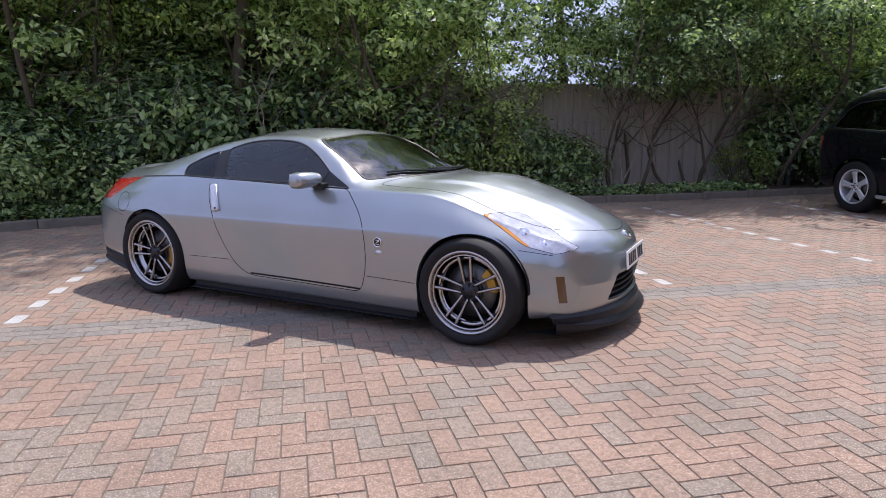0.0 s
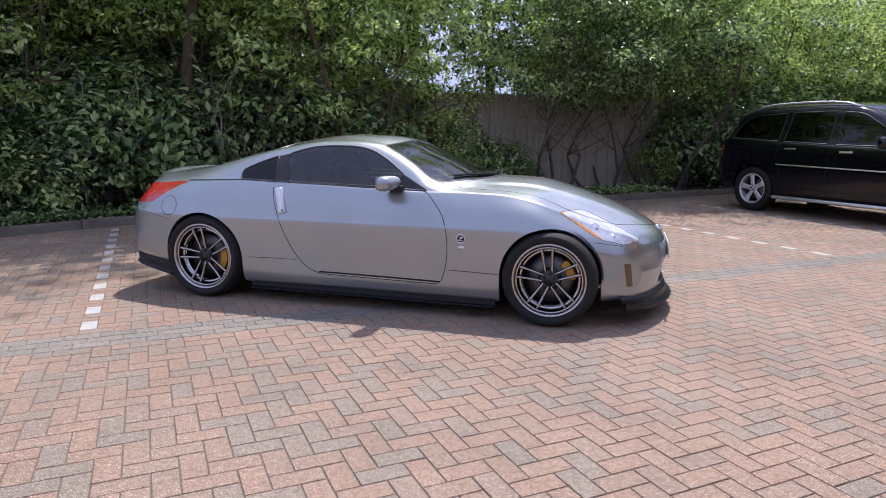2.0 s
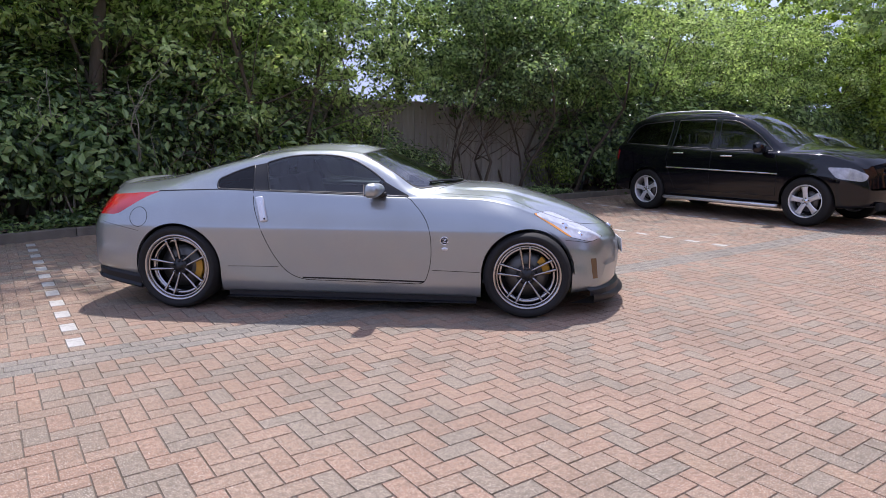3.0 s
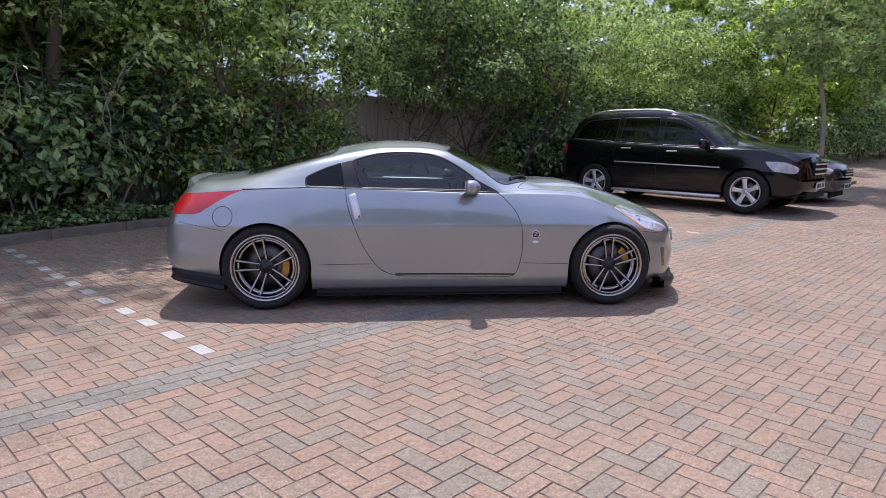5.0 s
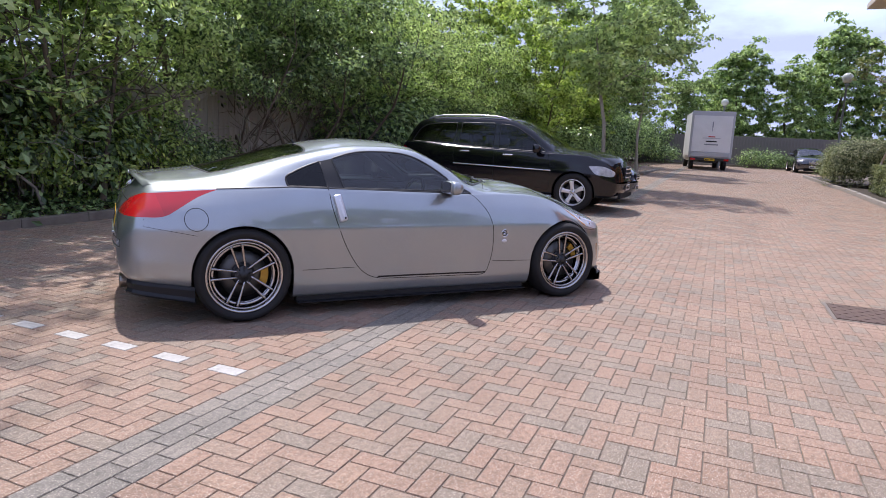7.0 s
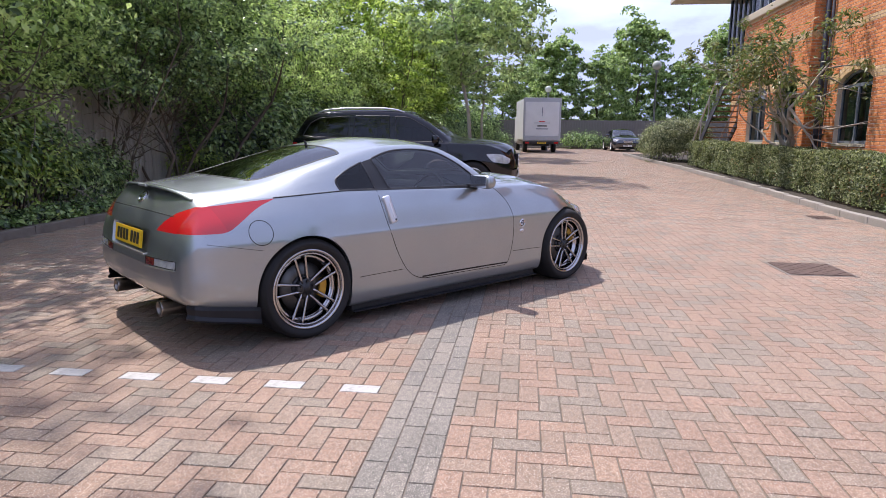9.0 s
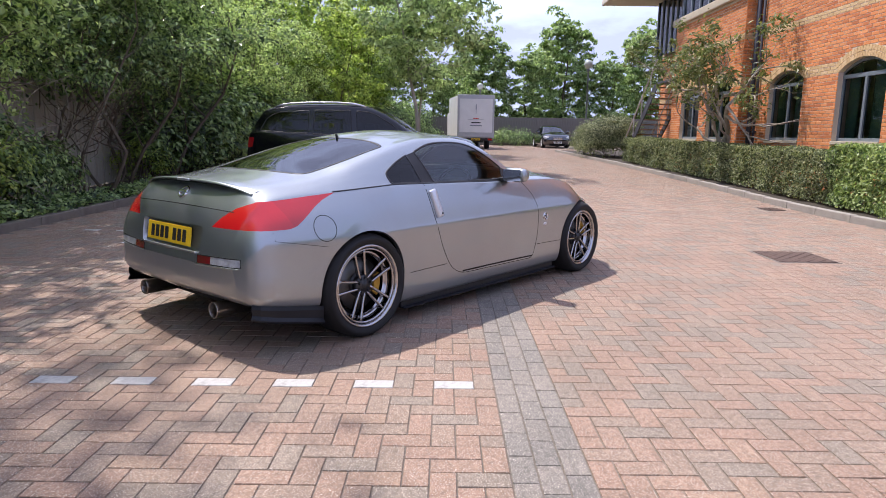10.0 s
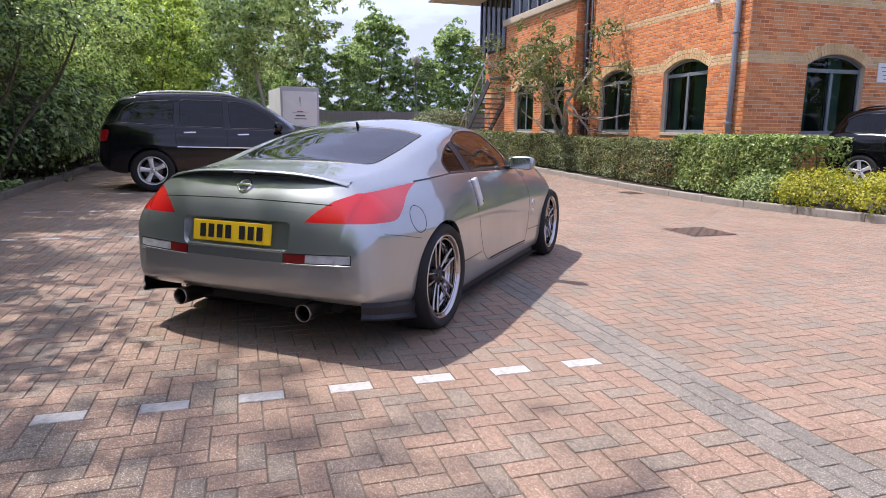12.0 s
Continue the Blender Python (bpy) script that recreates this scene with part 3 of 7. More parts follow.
# section lines along the coupe, each a few (x, value) pairs
Z_TOP = curve(squat([(-2.085, 0.50), (-2.076, 0.60), (-2.06, 0.70), (-2.032, 0.782), (-1.975, 0.866), (-1.90, 0.945), (-1.80, 0.962), (-1.55, 1.0), (-1.2, 1.105), (-0.8, 1.225), (-0.6, 1.268), (-0.35, 1.293), (-0.1, 1.285), (0.12, 1.245), (0.35, 1.14), (0.6, 1.035), (0.84, 0.945), (1.1, 0.93), (1.4, 0.865), (1.65, 0.785), (1.85, 0.705), (1.98, 0.638), (2.05, 0.582), (2.09, 0.51), (2.108, 0.42), (2.112, 0.37)]))
Z_LOW = curve([(-2.085, 0.4985), (-2.08, 0.40), (-2.06, 0.33), (-2.0, 0.285), (-1.7, 0.23), (-1.0, 0.132), (1.0, 0.132), (1.7, 0.16), (2.0, 0.175), (2.07, 0.20), (2.1, 0.27), (2.112, 0.3685)])
W_LOW = curve([(-2.085, 0.64), (-2.06, 0.735), (-2.0, 0.79), (-1.9, 0.815), (-1.5, 0.85), (-0.9, 0.845), (0.0, 0.835), (0.9, 0.84), (1.4, 0.85), (1.7, 0.80), (1.9, 0.73), (2.06, 0.685), (2.112, 0.61)])
W_ROCKER = curve([(-2.085, 0.65), (-2.06, 0.745), (-2.02, 0.795), (-1.95, 0.832), (-1.6, 0.875), (-1.3, 0.895), (-0.95, 0.87), (-0.4, 0.852), (0.4, 0.85), (0.9, 0.862), (1.3, 0.885), (1.6, 0.855), (1.8, 0.79), (2.0, 0.725), (2.06, 0.69), (2.112, 0.61)])
W_CREASE = curve([(-2.085, 0.65), (-2.06, 0.74), (-2.0, 0.802), (-1.85, 0.85), (-1.6, 0.885), (-1.3, 0.907), (-1.0, 0.888), (-0.7, 0.873), (-0.2, 0.868), (0.5, 0.866), (0.9, 0.876), (1.25, 0.89), (1.5, 0.868), (1.7, 0.82), (1.9, 0.745), (2.06, 0.68), (2.112, 0.61)])
Z_BELT = curve([(-2.085, 0.50), (-2.06, 0.65), (-2.03, 0.72), (-1.96, 0.805), (-1.88, 0.855), (-1.7, 0.882), (-1.3, 0.903), (-1.0, 0.912), (0.0, 0.885), (0.4, 0.872), (0.7, 0.868), (0.95, 0.862), (1.2, 0.825), (1.4, 0.765), (1.6, 0.70), (1.8, 0.645), (2.0, 0.60), (2.06, 0.55), (2.112, 0.37)])
W_BELT = curve([(-2.085, 0.60), (-2.06, 0.655), (-1.95, 0.685), (-1.7, 0.73), (-1.3, 0.80), (-0.9, 0.805), (0.0, 0.80), (0.45, 0.785), (0.7, 0.765), (1.0, 0.765), (1.25, 0.775), (1.5, 0.74), (1.75, 0.69), (2.06, 0.62), (2.112, 0.56)])
Z_RAIL = curve(squat([(-2.085, 0.50), (-2.06, 0.675), (-2.03, 0.755), (-1.96, 0.855), (-1.90, 0.915), (-1.7, 0.935), (-1.45, 0.975), (-1.2, 1.045), (-0.95, 1.115), (-0.7, 1.175), (-0.45, 1.213), (-0.2, 1.218), (0.0, 1.198), (0.15, 1.135), (0.3, 1.04), (0.48, 0.915), (0.62, 0.895), (0.9, 0.893), (1.15, 0.875), (1.4, 0.80), (1.6, 0.735), (1.8, 0.675), (2.0, 0.615), (2.06, 0.56), (2.112, 0.37)]))
W_RAIL = curve([(-2.085, 0.50), (-1.95, 0.53), (-1.7, 0.60), (-1.4, 0.635), (-1.0, 0.63), (-0.7, 0.60), (-0.3, 0.575), (0.0, 0.585), (0.2, 0.63), (0.48, 0.705), (0.62, 0.68), (0.9, 0.62), (1.4, 0.58), (1.8, 0.53), (2.112, 0.45)])


def coupe_section(x):
    top, low = Z_TOP(x), Z_LOW(x)
    h = top - low
    zb, zr = min(Z_BELT(x), top - 0.004), min(Z_RAIL(x), top - 0.002)
    zb = min(zb, zr - 0.002)
    zc = min(0.64, low + (zb - low) * 0.72)
    z1 = low + (zc - low) * 0.38
    wl, wr, wc, wb, wt = W_LOW(x), W_ROCKER(x), W_CREASE(x), W_BELT(x), W_RAIL(x)
    e = min(1.0, h / 0.35)
    tuck = 0.018 * e
    return [(0, low), (wl * 0.3, low), (wl * 0.6, low), (wl - tuck - 0.05 * e, low), (wl - tuck, low + 0.012 * e), (wl + 0.4 * (wr - wl), low + (z1 - low) * 0.35), (wr, z1), (wr + 0.62 * (wc - wr), z1 + 0.5 * (zc - z1)), (wc, zc - 0.012 * e), (wc - 0.004 * e, zc + 0.012 * e),
            (wc + 0.38 * (wb - wc), zc + 0.55 * (zb - zc)), (wb, zb - 0.01 * e), (wb - 0.016 * e, zb + 0.004 * e), (wb + 0.5 * (wt - wb), zb + 0.56 * (zr - zb)), (wt, zr), *[(wt * f, top - (top - zr) * f ** 2.1) for f in (0.8, 0.55, 0.28)], (0, top)]


def tail_x(x):
    """The tail drawn out behind the rear wheels."""
    return x + 0.07 * min(0.0, x + 1.66)


def drawn(points):
    return [(tail_x(p[0]), *p[1:]) for p in points]


def coupe_warp(x, y, z):
    if x > 0.9:
        k = min(1, (x - 0.9) / 1.2)
        return -0.27 * k * k * (y / 0.72) ** 2.3
    if x < -1.5:
        k = min(1, (-1.5 - x) / 0.55)
        return 0.035 * k * k * (y / 0.75) ** 2.6 + tail_x(x) - x
    return 0.0


def hood_ridge(x, y):
    """The bonnet's raised middle, between two soft creases that draw together towards the nose."""
    if not 0.7 < x < 2.0:
        return 0.0
    edge = 0.47 - 0.20 * (x - 0.8) / 1.2
    s = min(1.0, max(0.0, (edge - y) / 0.05 + 0.5))
    fade = min(1.0, (x - 0.7) / 0.25) * min(1.0, (2.0 - x) / 0.35)
    return 0.011 * fade * s * s * (3 - 2 * s)


def even_stations(x0, x1, lines, step):
    """Stations that keep even steps along the skin, so that steep ends get as many as flat runs."""
    xs = np.concatenate([np.linspace(x0, x0 + 0.3, 1500), np.linspace(x0 + 0.3, x1 - 0.3, 600)[1:-1], np.linspace(x1 - 0.3, x1, 1500)])
    run = np.zeros(len(xs))
    for f in lines:
        v = np.array([f(x) for x in xs])
        run[1:] += np.abs(np.diff(v))
    s = np.concatenate([[0], np.cumsum(np.diff(xs) + np.diff(run * 0) + np.abs(run[1:]) * 0.8)])
    n = int(s[-1] / step)
    return list(np.interp(np.linspace(0, s[-1], n + 1), s, xs))


HUB_X, HUB_Z, TYRE_R = 1.325, 0.32, 0.32
coupe = thing("sports_coupe", pose(0.606, 5.137, 0, 0, 0, -40.3), "silver-grey two-door sports coupe with black lip kit and dark rims", "car")
skin = Shell(coupe_section, even_stations(-2.085, 2.112, (Z_TOP, Z_LOW), 0.0225), 6, coupe_warp, hood_ridge)


def ring(cx, cz, r, n=48):
    return [(cx + r * math.cos(2 * math.pi * k / n), cz + r * math.sin(2 * math.pi * k / n)) for k in range(n)]


ARCH_F, ARCH_R = 0.338, 0.335
DOOR = rounded([(-0.735, 0.908, 0.01), (-0.715, 0.75, 0.2), (-0.60, 0.45, 0.25), (-0.44, 0.245, 0.15), (0.57, 0.232, 0.06), (0.625, 0.42, 0.15), (0.605, 0.70, 0.2), (0.44, 0.876, 0.05), (0.0, 0.8875, 0), (-0.4, 0.8985, 0)], 8)
DOOR_GLASS = rounded(squat([(-0.615, 0.908, 0.015), (-0.675, 1.128, 0.02), (-0.50, 1.188, 0.12), (-0.28, 1.202, 0.15), (-0.05, 1.186, 0.15), (0.12, 1.095, 0.15), (0.255, 0.985, 0.02), (0.215, 0.893, 0.01)]), 6)
B_PILLAR = squat([(-0.735, 0.911), (-0.615, 0.908), (-0.675, 1.128), (-0.765, 1.105)])
QUARTER = rounded(squat([(-1.02, 0.917, 0.02), (-0.735, 0.911, 0), (-0.765, 1.105, 0), (-0.90, 1.055, 0.1), (-1.03, 0.985, 0.03)]), 6)
SAIL = squat([(0.215, 0.893), (0.255, 0.985), (0.445, 0.880)])
TAIL = rounded(drawn([(-2.2, 0.708, 0.0), (-2.2, 0.853, 0.0), (-1.90, 0.853, 0.08), (-1.48, 0.889, 0.01), (-1.60, 0.845, 0.08), (-1.80, 0.712, 0.05)]), 6)
HEAD = rounded([(1.36, 0.765, 0.02), (1.50, 0.768, 0.06), (1.75, 0.66, 0.12), (1.90, 0.585, 0.02), (1.80, 0.553, 0.03), (1.63, 0.595, 0.04), (1.52, 0.665, 0.08)], 6)
SCREEN = rounded([(0.115, 0.2, 0), (0.115, -0.0, 0), (0.105, -0.30, 0.1), (0.045, -0.515, 0.03), (0.10, -0.565, 0.05), (0.505, -0.655, 0.03), (0.72, -0.45, 0.2), (0.80, -0.20, 0.15), (0.815, 0.0, 0), (0.815, 0.2, 0)], 6)
BACK_GLASS = rounded([(-0.80, 0.2, 0), (-0.80, 0.0, 0), (-0.805, -0.40, 0.08), (-0.845, -0.515, 0.03), (-1.20, -0.525, 0.1), (-1.50, -0.50, 0.06), (-1.545, -0.25, 0.2), (-1.56, 0.0, 0), (-1.56, 0.2, 0)], 6)
HOOD = rounded([(0.835, 0.2, 0), (0.835, 0.0, 0), (0.80, -0.25, 0.15), (0.70, -0.50, 0.15), (0.60, -0.66, 0.05), (1.0, -0.65, 0.2), (1.40, -0.645, 0.1), (1.72, -0.56, 0.15), (1.90, -0.36, 0.15), (1.985, -0.15, 0.1), (2.0, 0.0, 0), (2.0, 0.2, 0)], 6)
HATCH = rounded([(-0.78, 0.2, 0), (-0.78, 0.0, 0), (-0.785, -0.42, 0.08), (-0.82, -0.545, 0.03), (-1.25, -0.585, 0.15), (-1.65, -0.60, 0.1), (-1.80, -0.63, 0.05), (-2.6, -0.60, 0), (-2.6, 0.2, 0)], 6)
FRONT_SEAM = [(1.60, 0.572), (1.83, 0.535), (1.97, 0.62), (2.2, 0.64), (2.2, 0.0), (1.40, 0.0), (1.40, 0.4), (1.56, 0.5)]

skin.carve(HOOD, "top", "hood", zone=lambda x, y, z: z > 0.58)
skin.carve(HATCH, "top", "hatch", zone=lambda x, y, z: z > 0.765)
skin.carve(SCREEN, "top", "windscreen")
skin.carve(BACK_GLASS, "top", "rear_window", zone=lambda x, y, z: z > 0.8)
skin.carve(drawn([(-2.5, 0.0), (-2.5, 0.77), (-2.02, 0.735), (-1.93, 0.70), (-1.93, 0.648), (-1.62, 0.576), (-1.55, 0.50), (-1.4, 0.0)]), "side", "rear_bumper", only=["body"])
skin.relabel("rear_bumper", "body", lambda x, y, z: x < -1.93 and z < 0.78)
skin.carve(FRONT_SEAM, "side", "front_bumper", only=["body"])
skin.relabel("front_bumper", "body", lambda x, y, z: x > 1.80)
skin.carve(DOOR, "side", "door", only=["body"])
skin.carve(DOOR_GLASS, "side", "door_glass", only=["body", "door"])
skin.carve(SAIL, "side", "sail", only=["body", "door"])
skin.carve(B_PILLAR, "side", "pillar", only=["body", "door"])
skin.carve(QUARTER, "side", "quarter_glass", only=["body"])
TAIL_IN = [(-0.415, 0.60), (-0.425, 0.705), (-0.49, 0.765), (-0.56, 0.815), (-0.64, 0.847), (-0.69, 0.875), (-0.05, 0.95), (-0.05, 0.60)]
for panel in ("rear_bumper", "hatch", "body"):
    if skin.has(panel):
        skin.carve(TAIL_IN, "rear", panel, only=[panel], zone=lambda x, y, z: x < -1.7 and y < -0.3)


def inner_edge(z):
    return float(np.interp(z, [0.60, 0.705, 0.765, 0.815, 0.847, 0.875, 0.95], [-0.415, -0.425, -0.49, -0.56, -0.64, -0.69, -0.72]))


skin.carve(TAIL, "side", "tail", zone=lambda x, y, z: x > -1.75 or y < inner_edge(z) + 0.0015)
skin.carve(HEAD, "side", "head", zone=lambda x, y, z: y < -0.45)
skin.carve(ring(-1.622, 0.70, 0.072, 36), "side", "fuel_cap")
for cx, r in ((HUB_X, ARCH_F), (-HUB_X, ARCH_R)):
    skin.carve(ring(cx, HUB_Z + 0.005, r), "side", "cut", zone=lambda x, y, z: z < 0.75)
skin.carve([(cx, cz) for cx, cz in ((HUB_X - ARCH_F, HUB_Z), (HUB_X + ARCH_F, HUB_Z), (HUB_X + ARCH_F, 0.0), (HUB_X - ARCH_F, 0.0))], "side", "cut")
skin.carve([(cx, cz) for cx, cz in ((-HUB_X - ARCH_R, HUB_Z), (-HUB_X + ARCH_R, HUB_Z), (-HUB_X + ARCH_R, 0.0), (-HUB_X - ARCH_R, 0.0))], "side", "cut")
skin.carve(rounded([(-0.33, 0.40, 0.03), (0.0, 0.41, 0), (0.33, 0.40, 0.03), (0.40, 0.245, 0.04), (0.0, 0.235, 0), (-0.40, 0.245, 0.04)]), "front", "mouth", zone=lambda x, y, z: x > 1.9)
skin.carve(rounded([(-0.355, 0.705, 0.03), (0.355, 0.705, 0.03), (0.345, 0.552, 0.03), (-0.345, 0.552, 0.03)]), "rear", "recess", zone=lambda x, y, z: x < -1.8)
skin.carve(rounded([(-0.70, 0.557, 0.02), (-0.32, 0.545, 0.012), (-0.32, 0.498, 0.012), (-0.70, 0.511, 0.02)]), "rear", "fog", zone=lambda x, y, z: x < -1.7)
skin.carve([(-0.45, 0.9), (-0.10, 0.9), (-0.10, 0.2), (-0.45, 0.2)], "rear", "fog_red", only=["fog"])
skin.carve([(1.0, 0.80), (1.38, 0.80), (1.395, 0.748), (1.52, 0.682), (1.645, 0.60), (1.70, 0.50), (1.0, 0.50)], "side", "amber", only=["head"])
skin.carve(drawn([(-1.965, 1.2), (-1.0, 1.2), (-1.0, 0.4), (-1.685, 0.4)]), "side", "tail_front", only=["tail"])
skin.carve(rounded([(1.80, 0.43, 0.004), (1.845, 0.43, 0.004), (1.865, 0.275, 0.004), (1.825, 0.275, 0.004)]), "side", "marker")

part("body_shell", turned_in(skin.bmesh_of("body", True), 0.03), M_PAINT, coupe, "silver-grey metallic body panels", True)
part("hood", turned_in(skin.bmesh_of("hood", True), 0.02), M_PAINT, coupe, "", True)
part("hatch", turned_in(skin.bmesh_of("hatch", True), 0.02), M_PAINT, coupe, "", True)
front_bumper = part("front_bumper", turned_in(skin.bmesh_of("front_bumper", True), 0.02), M_PAINT, coupe, "", True)
rear_bumper = part("rear_bumper", turned_in(skin.bmesh_of("rear_bumper", True), 0.03), M_PAINT, coupe, "dappled silver rear bumper", True)
windscreen = part("windscreen", skin.bmesh_of("windscreen", True), M_SCREEN_GLASS, coupe, "clear windscreen", True)
rear_window = part("rear_window", skin.bmesh_of("rear_window", True), M_REAR_GLASS, coupe, "dark tinted rear window", True)
doors = pair("door", turned_in(skin.bmesh_of("door", False), 0.02), M_PAINT, coupe)
for i, d in enumerate(doors):
    s = (1, -1)[i]
    for name, src, m, lab in (("door_glass", "door_glass", M_SIDE_GLASS, "tinted door glass"), ("sail_panel", "sail", M_TRIM, "black mirror mount")):
        b = skin.bmesh_of(src, False)
        part(name, b if s > 0 else mirrored(b), m, d, lab, True)
pair("quarter_glass", skin.bmesh_of("quarter_glass", False), M_QUARTER_GLASS, coupe, "dark tinted quarter glass")
pair("pillar_cover", skin.bmesh_of("pillar", False), M_TRIM, coupe, "gloss black pillar cover")
tails = pair("tail_lamp", turned_in(skin.bmesh_of("tail", False), 0.03), M_RED_LENS, coupe, "red tail lamp")
M_HEAD_LENS = surface("headlamp_lens", (0.30, 0.31, 0.35), (0.78, 0.80, 0.86), 0.12, 0.15, 13, 45, 0.0, coat=1.0)
heads = pair("headlamp", turned_in(skin.bmesh_of("head", False), 0.012), M_HEAD_LENS, coupe, "clear headlamp with an amber edge")
pair("fuel_cap", turned_in(skin.bmesh_of("fuel_cap", False), 0.015), M_PAINT, coupe)
pair("side_marker", turned_in(skin.bmesh_of("marker", False), 0.01), M_DARK_AMBER, front_bumper, "narrow smoked amber marker")

# dark seams and rubber round the panels
for pts, view, w, lift, mat_, nm, closed in ((DOOR, "side", 0.006, 0.0006, M_LINER, "door_seam", True), (DOOR_GLASS, "side", 0.014, 0.003, M_TRIM, "window_seal", True), (QUARTER, "side", 0.014, 0.003, M_TRIM, "quarter_seal", True),
                                            (ring(-1.622, 0.70, 0.072, 36), "side", 0.005, 0.0006, M_LINER, "cap_seam", True), (HEAD, "side", 0.004, 0.0006, M_LINER, "headlamp_seam", True),
                                            ([(-1.93, 0.70), (-1.93, 0.655), (-1.78, 0.628), (-1.62, 0.596)], "side", 0.003, 0.0005, M_LINER, "bumper_seam", False), ([(-0.93, 0.338), (-0.545, 0.340)], "side", 0.005, 0.0006, M_LINER, "sill_seam", False), ([(0.625, 0.34), (0.98, 0.335)], "side", 0.005, 0.0006, M_LINER, "sill_seam", False), ([(1.60, 0.575), (1.78, 0.548)], "side", 0.004, 0.0006, M_LINER, "bumper_seam", False),
                                            ([(-1.49, 0.8925), (-1.25, 0.9035), (-1.0, 0.9125), (-0.4, 0.8985), (0.0, 0.8875), (0.44, 0.877)], "side", 0.010, 0.003, M_TRIM, "belt_moulding", False)):
    pair(nm, ribbon(skin, pts, view, w, lift, closed), mat_, coupe)
for pts, w, mat_, nm in ((SCREEN, 0.024, M_TRIM, "screen_seal"), (BACK_GLASS, 0.02, M_TRIM, "rear_window_seal"), (HOOD, 0.006, M_LINER, "hood_seam")):
    b = ribbon(skin, [q for q in pts if q[1] <= 0], "top", w, 0.002 if nm != "hood_seam" else 0.0006)
    o = mirrored(b)
    tmp = bpy.data.meshes.new("tmp")
    o.to_mesh(tmp)
    b.from_mesh(tmp)
    o.free()
    bpy.data.meshes.remove(tmp)
    part(nm, b, mat_, coupe, "", True)

# ---- coupe: lamps, plates, trim ----
M_LAMP_SMOKE = surface("smoked_clear_lens", (0.20, 0.20, 0.21), (0.72, 0.73, 0.75), 0.14, 0.1, 14, 40, 0.0, coat=1.0)
M_SPOKE = plain("smoked_chrome_spoke", (0.40, 0.385, 0.38), 0.2, 1.0)
M_RED_DARK = plain("dark_red_lens", (0.20, 0.010, 0.012), 0.12, 0.0, 1.0)
M_RED_DEEP = plain("deep_red_lens", (0.44, 0.008, 0.011), 0.10, 0.0, 1.0)
M_CARBON = surface("gloss_black_wing", (0.012, 0.012, 0.013), (0.03, 0.03, 0.032), 0.25, 0, 8, 300, 0.05, 0.0004, coat=0.6)
M_SATIN = plain("satin_aluminium", (0.70, 0.71, 0.74), 0.35, 0.7)
M_EXHAUST = surface("exhaust_steel", (0.20, 0.18, 0.155), (0.36, 0.33, 0.30), 0.28, 1.0, 6, 60, 0.1)


for i, hd in enumerate(heads):
    s = (1, -1)[i]
    b = turned_in(skin.bmesh_of("amber", False), 0.03)
    part("indicator", b if s > 0 else mirrored(b), M_AMBER_LENS, hd, "amber edge of the lamp", True)
    for a0, b0, r in ((1.60, 0.665, 0.036), (1.72, 0.612, 0.030)):
        q, nr = skin.onto(a0, b0, "side")
        m = Matrix.Translation(q - nr * 0.013) @ nr.to_track_quat("Z", "Y").to_matrix().to_4x4()
        b = lathe([(0.001, 0.018), (r * 0.5, 0.015), (r * 0.8, 0.006), (r * 0.86, 0.012), (r, 0.010), (r * 1.05, -0.01)], 24, "Z")
        bmesh.ops.transform(b, matrix=m, verts=b.verts)
        part("bulb_lens", b if s > 0 else mirrored(b), M_CHROME, hd, "", True)
for i, tl in enumerate(tails):
    s = (1, -1)[i]
    b = turned_in(skin.bmesh_of("tail_front", False), 0.02)
    part("lens", b if s > 0 else mirrored(b), M_RED_DEEP, tl, "deeper red lens", True)
fogs = pair("rear_reversing_lamp", turned_in(skin.bmesh_of("fog", False), 0.012), M_LAMP_SMOKE, rear_bumper, "clear lamp in the bumper")
pair("rear_reflector", turned_in(skin.bmesh_of("fog_red", False), 0.012), M_RED_DARK, rear_bumper, "small red reflector")
pair("lamp_ledge", ribbon(skin, [(-0.70, 0.503), (-0.55, 0.498), (-0.31, 0.490)], "rear", 0.010, 0.004), M_PAINT, rear_bumper)
pair("lamp_surround", ribbon(skin, [(-0.70, 0.557), (-0.32, 0.545), (-0.32, 0.498), (-0.70, 0.511)], "rear", 0.007, 0.0012, True), M_LINER, rear_bumper)
part("plate_ledge", box(-2.118, -0.31, 0.546, -2.06, 0.31, 0.560, bevel=0.006), M_PAINT, rear_bumper)
pair("sill_groove", ribbon(skin, [(-0.36, 0.259), (-0.1, 0.258), (0.3, 0.254), (0.565, 0.250)], "side", 0.014, 0.0008), M_LINER, coupe, "dark groove along the door foot")
bm, rows = bmesh.new(), []
for k in range(15):
    t = k / 14
    x = -2.03 + 0.395 * t
    zt = 0.298 - 0.06 * t
    q, nr = skin.onto(x, zt + 0.012, "side")
    zb_ = 0.232 - 0.075 * t
    o = Vector((nr.x, nr.y, 0)).normalized()
    rows.append([bm.verts.new(p) for p in (q + o * 0.004, Vector((q.x, q.y, zt - 0.01)) + o * 0.010, Vector((q.x, q.y, zb_ + 0.02)) + o * 0.004, Vector((q.x, q.y, zb_)) + o * 0.018, Vector((q.x, q.y, zb_ - 0.012)) + o * 0.012, Vector((q.x, q.y, zb_ - 0.008)) - o * 0.10)])
for r0, r1 in zip(rows, rows[1:]):
    for k in range(5):
        bm.faces.new((r0[k], r0[k + 1], r1[k + 1], r1[k]))
bmesh.ops.recalc_face_normals(bm, faces=bm.faces)
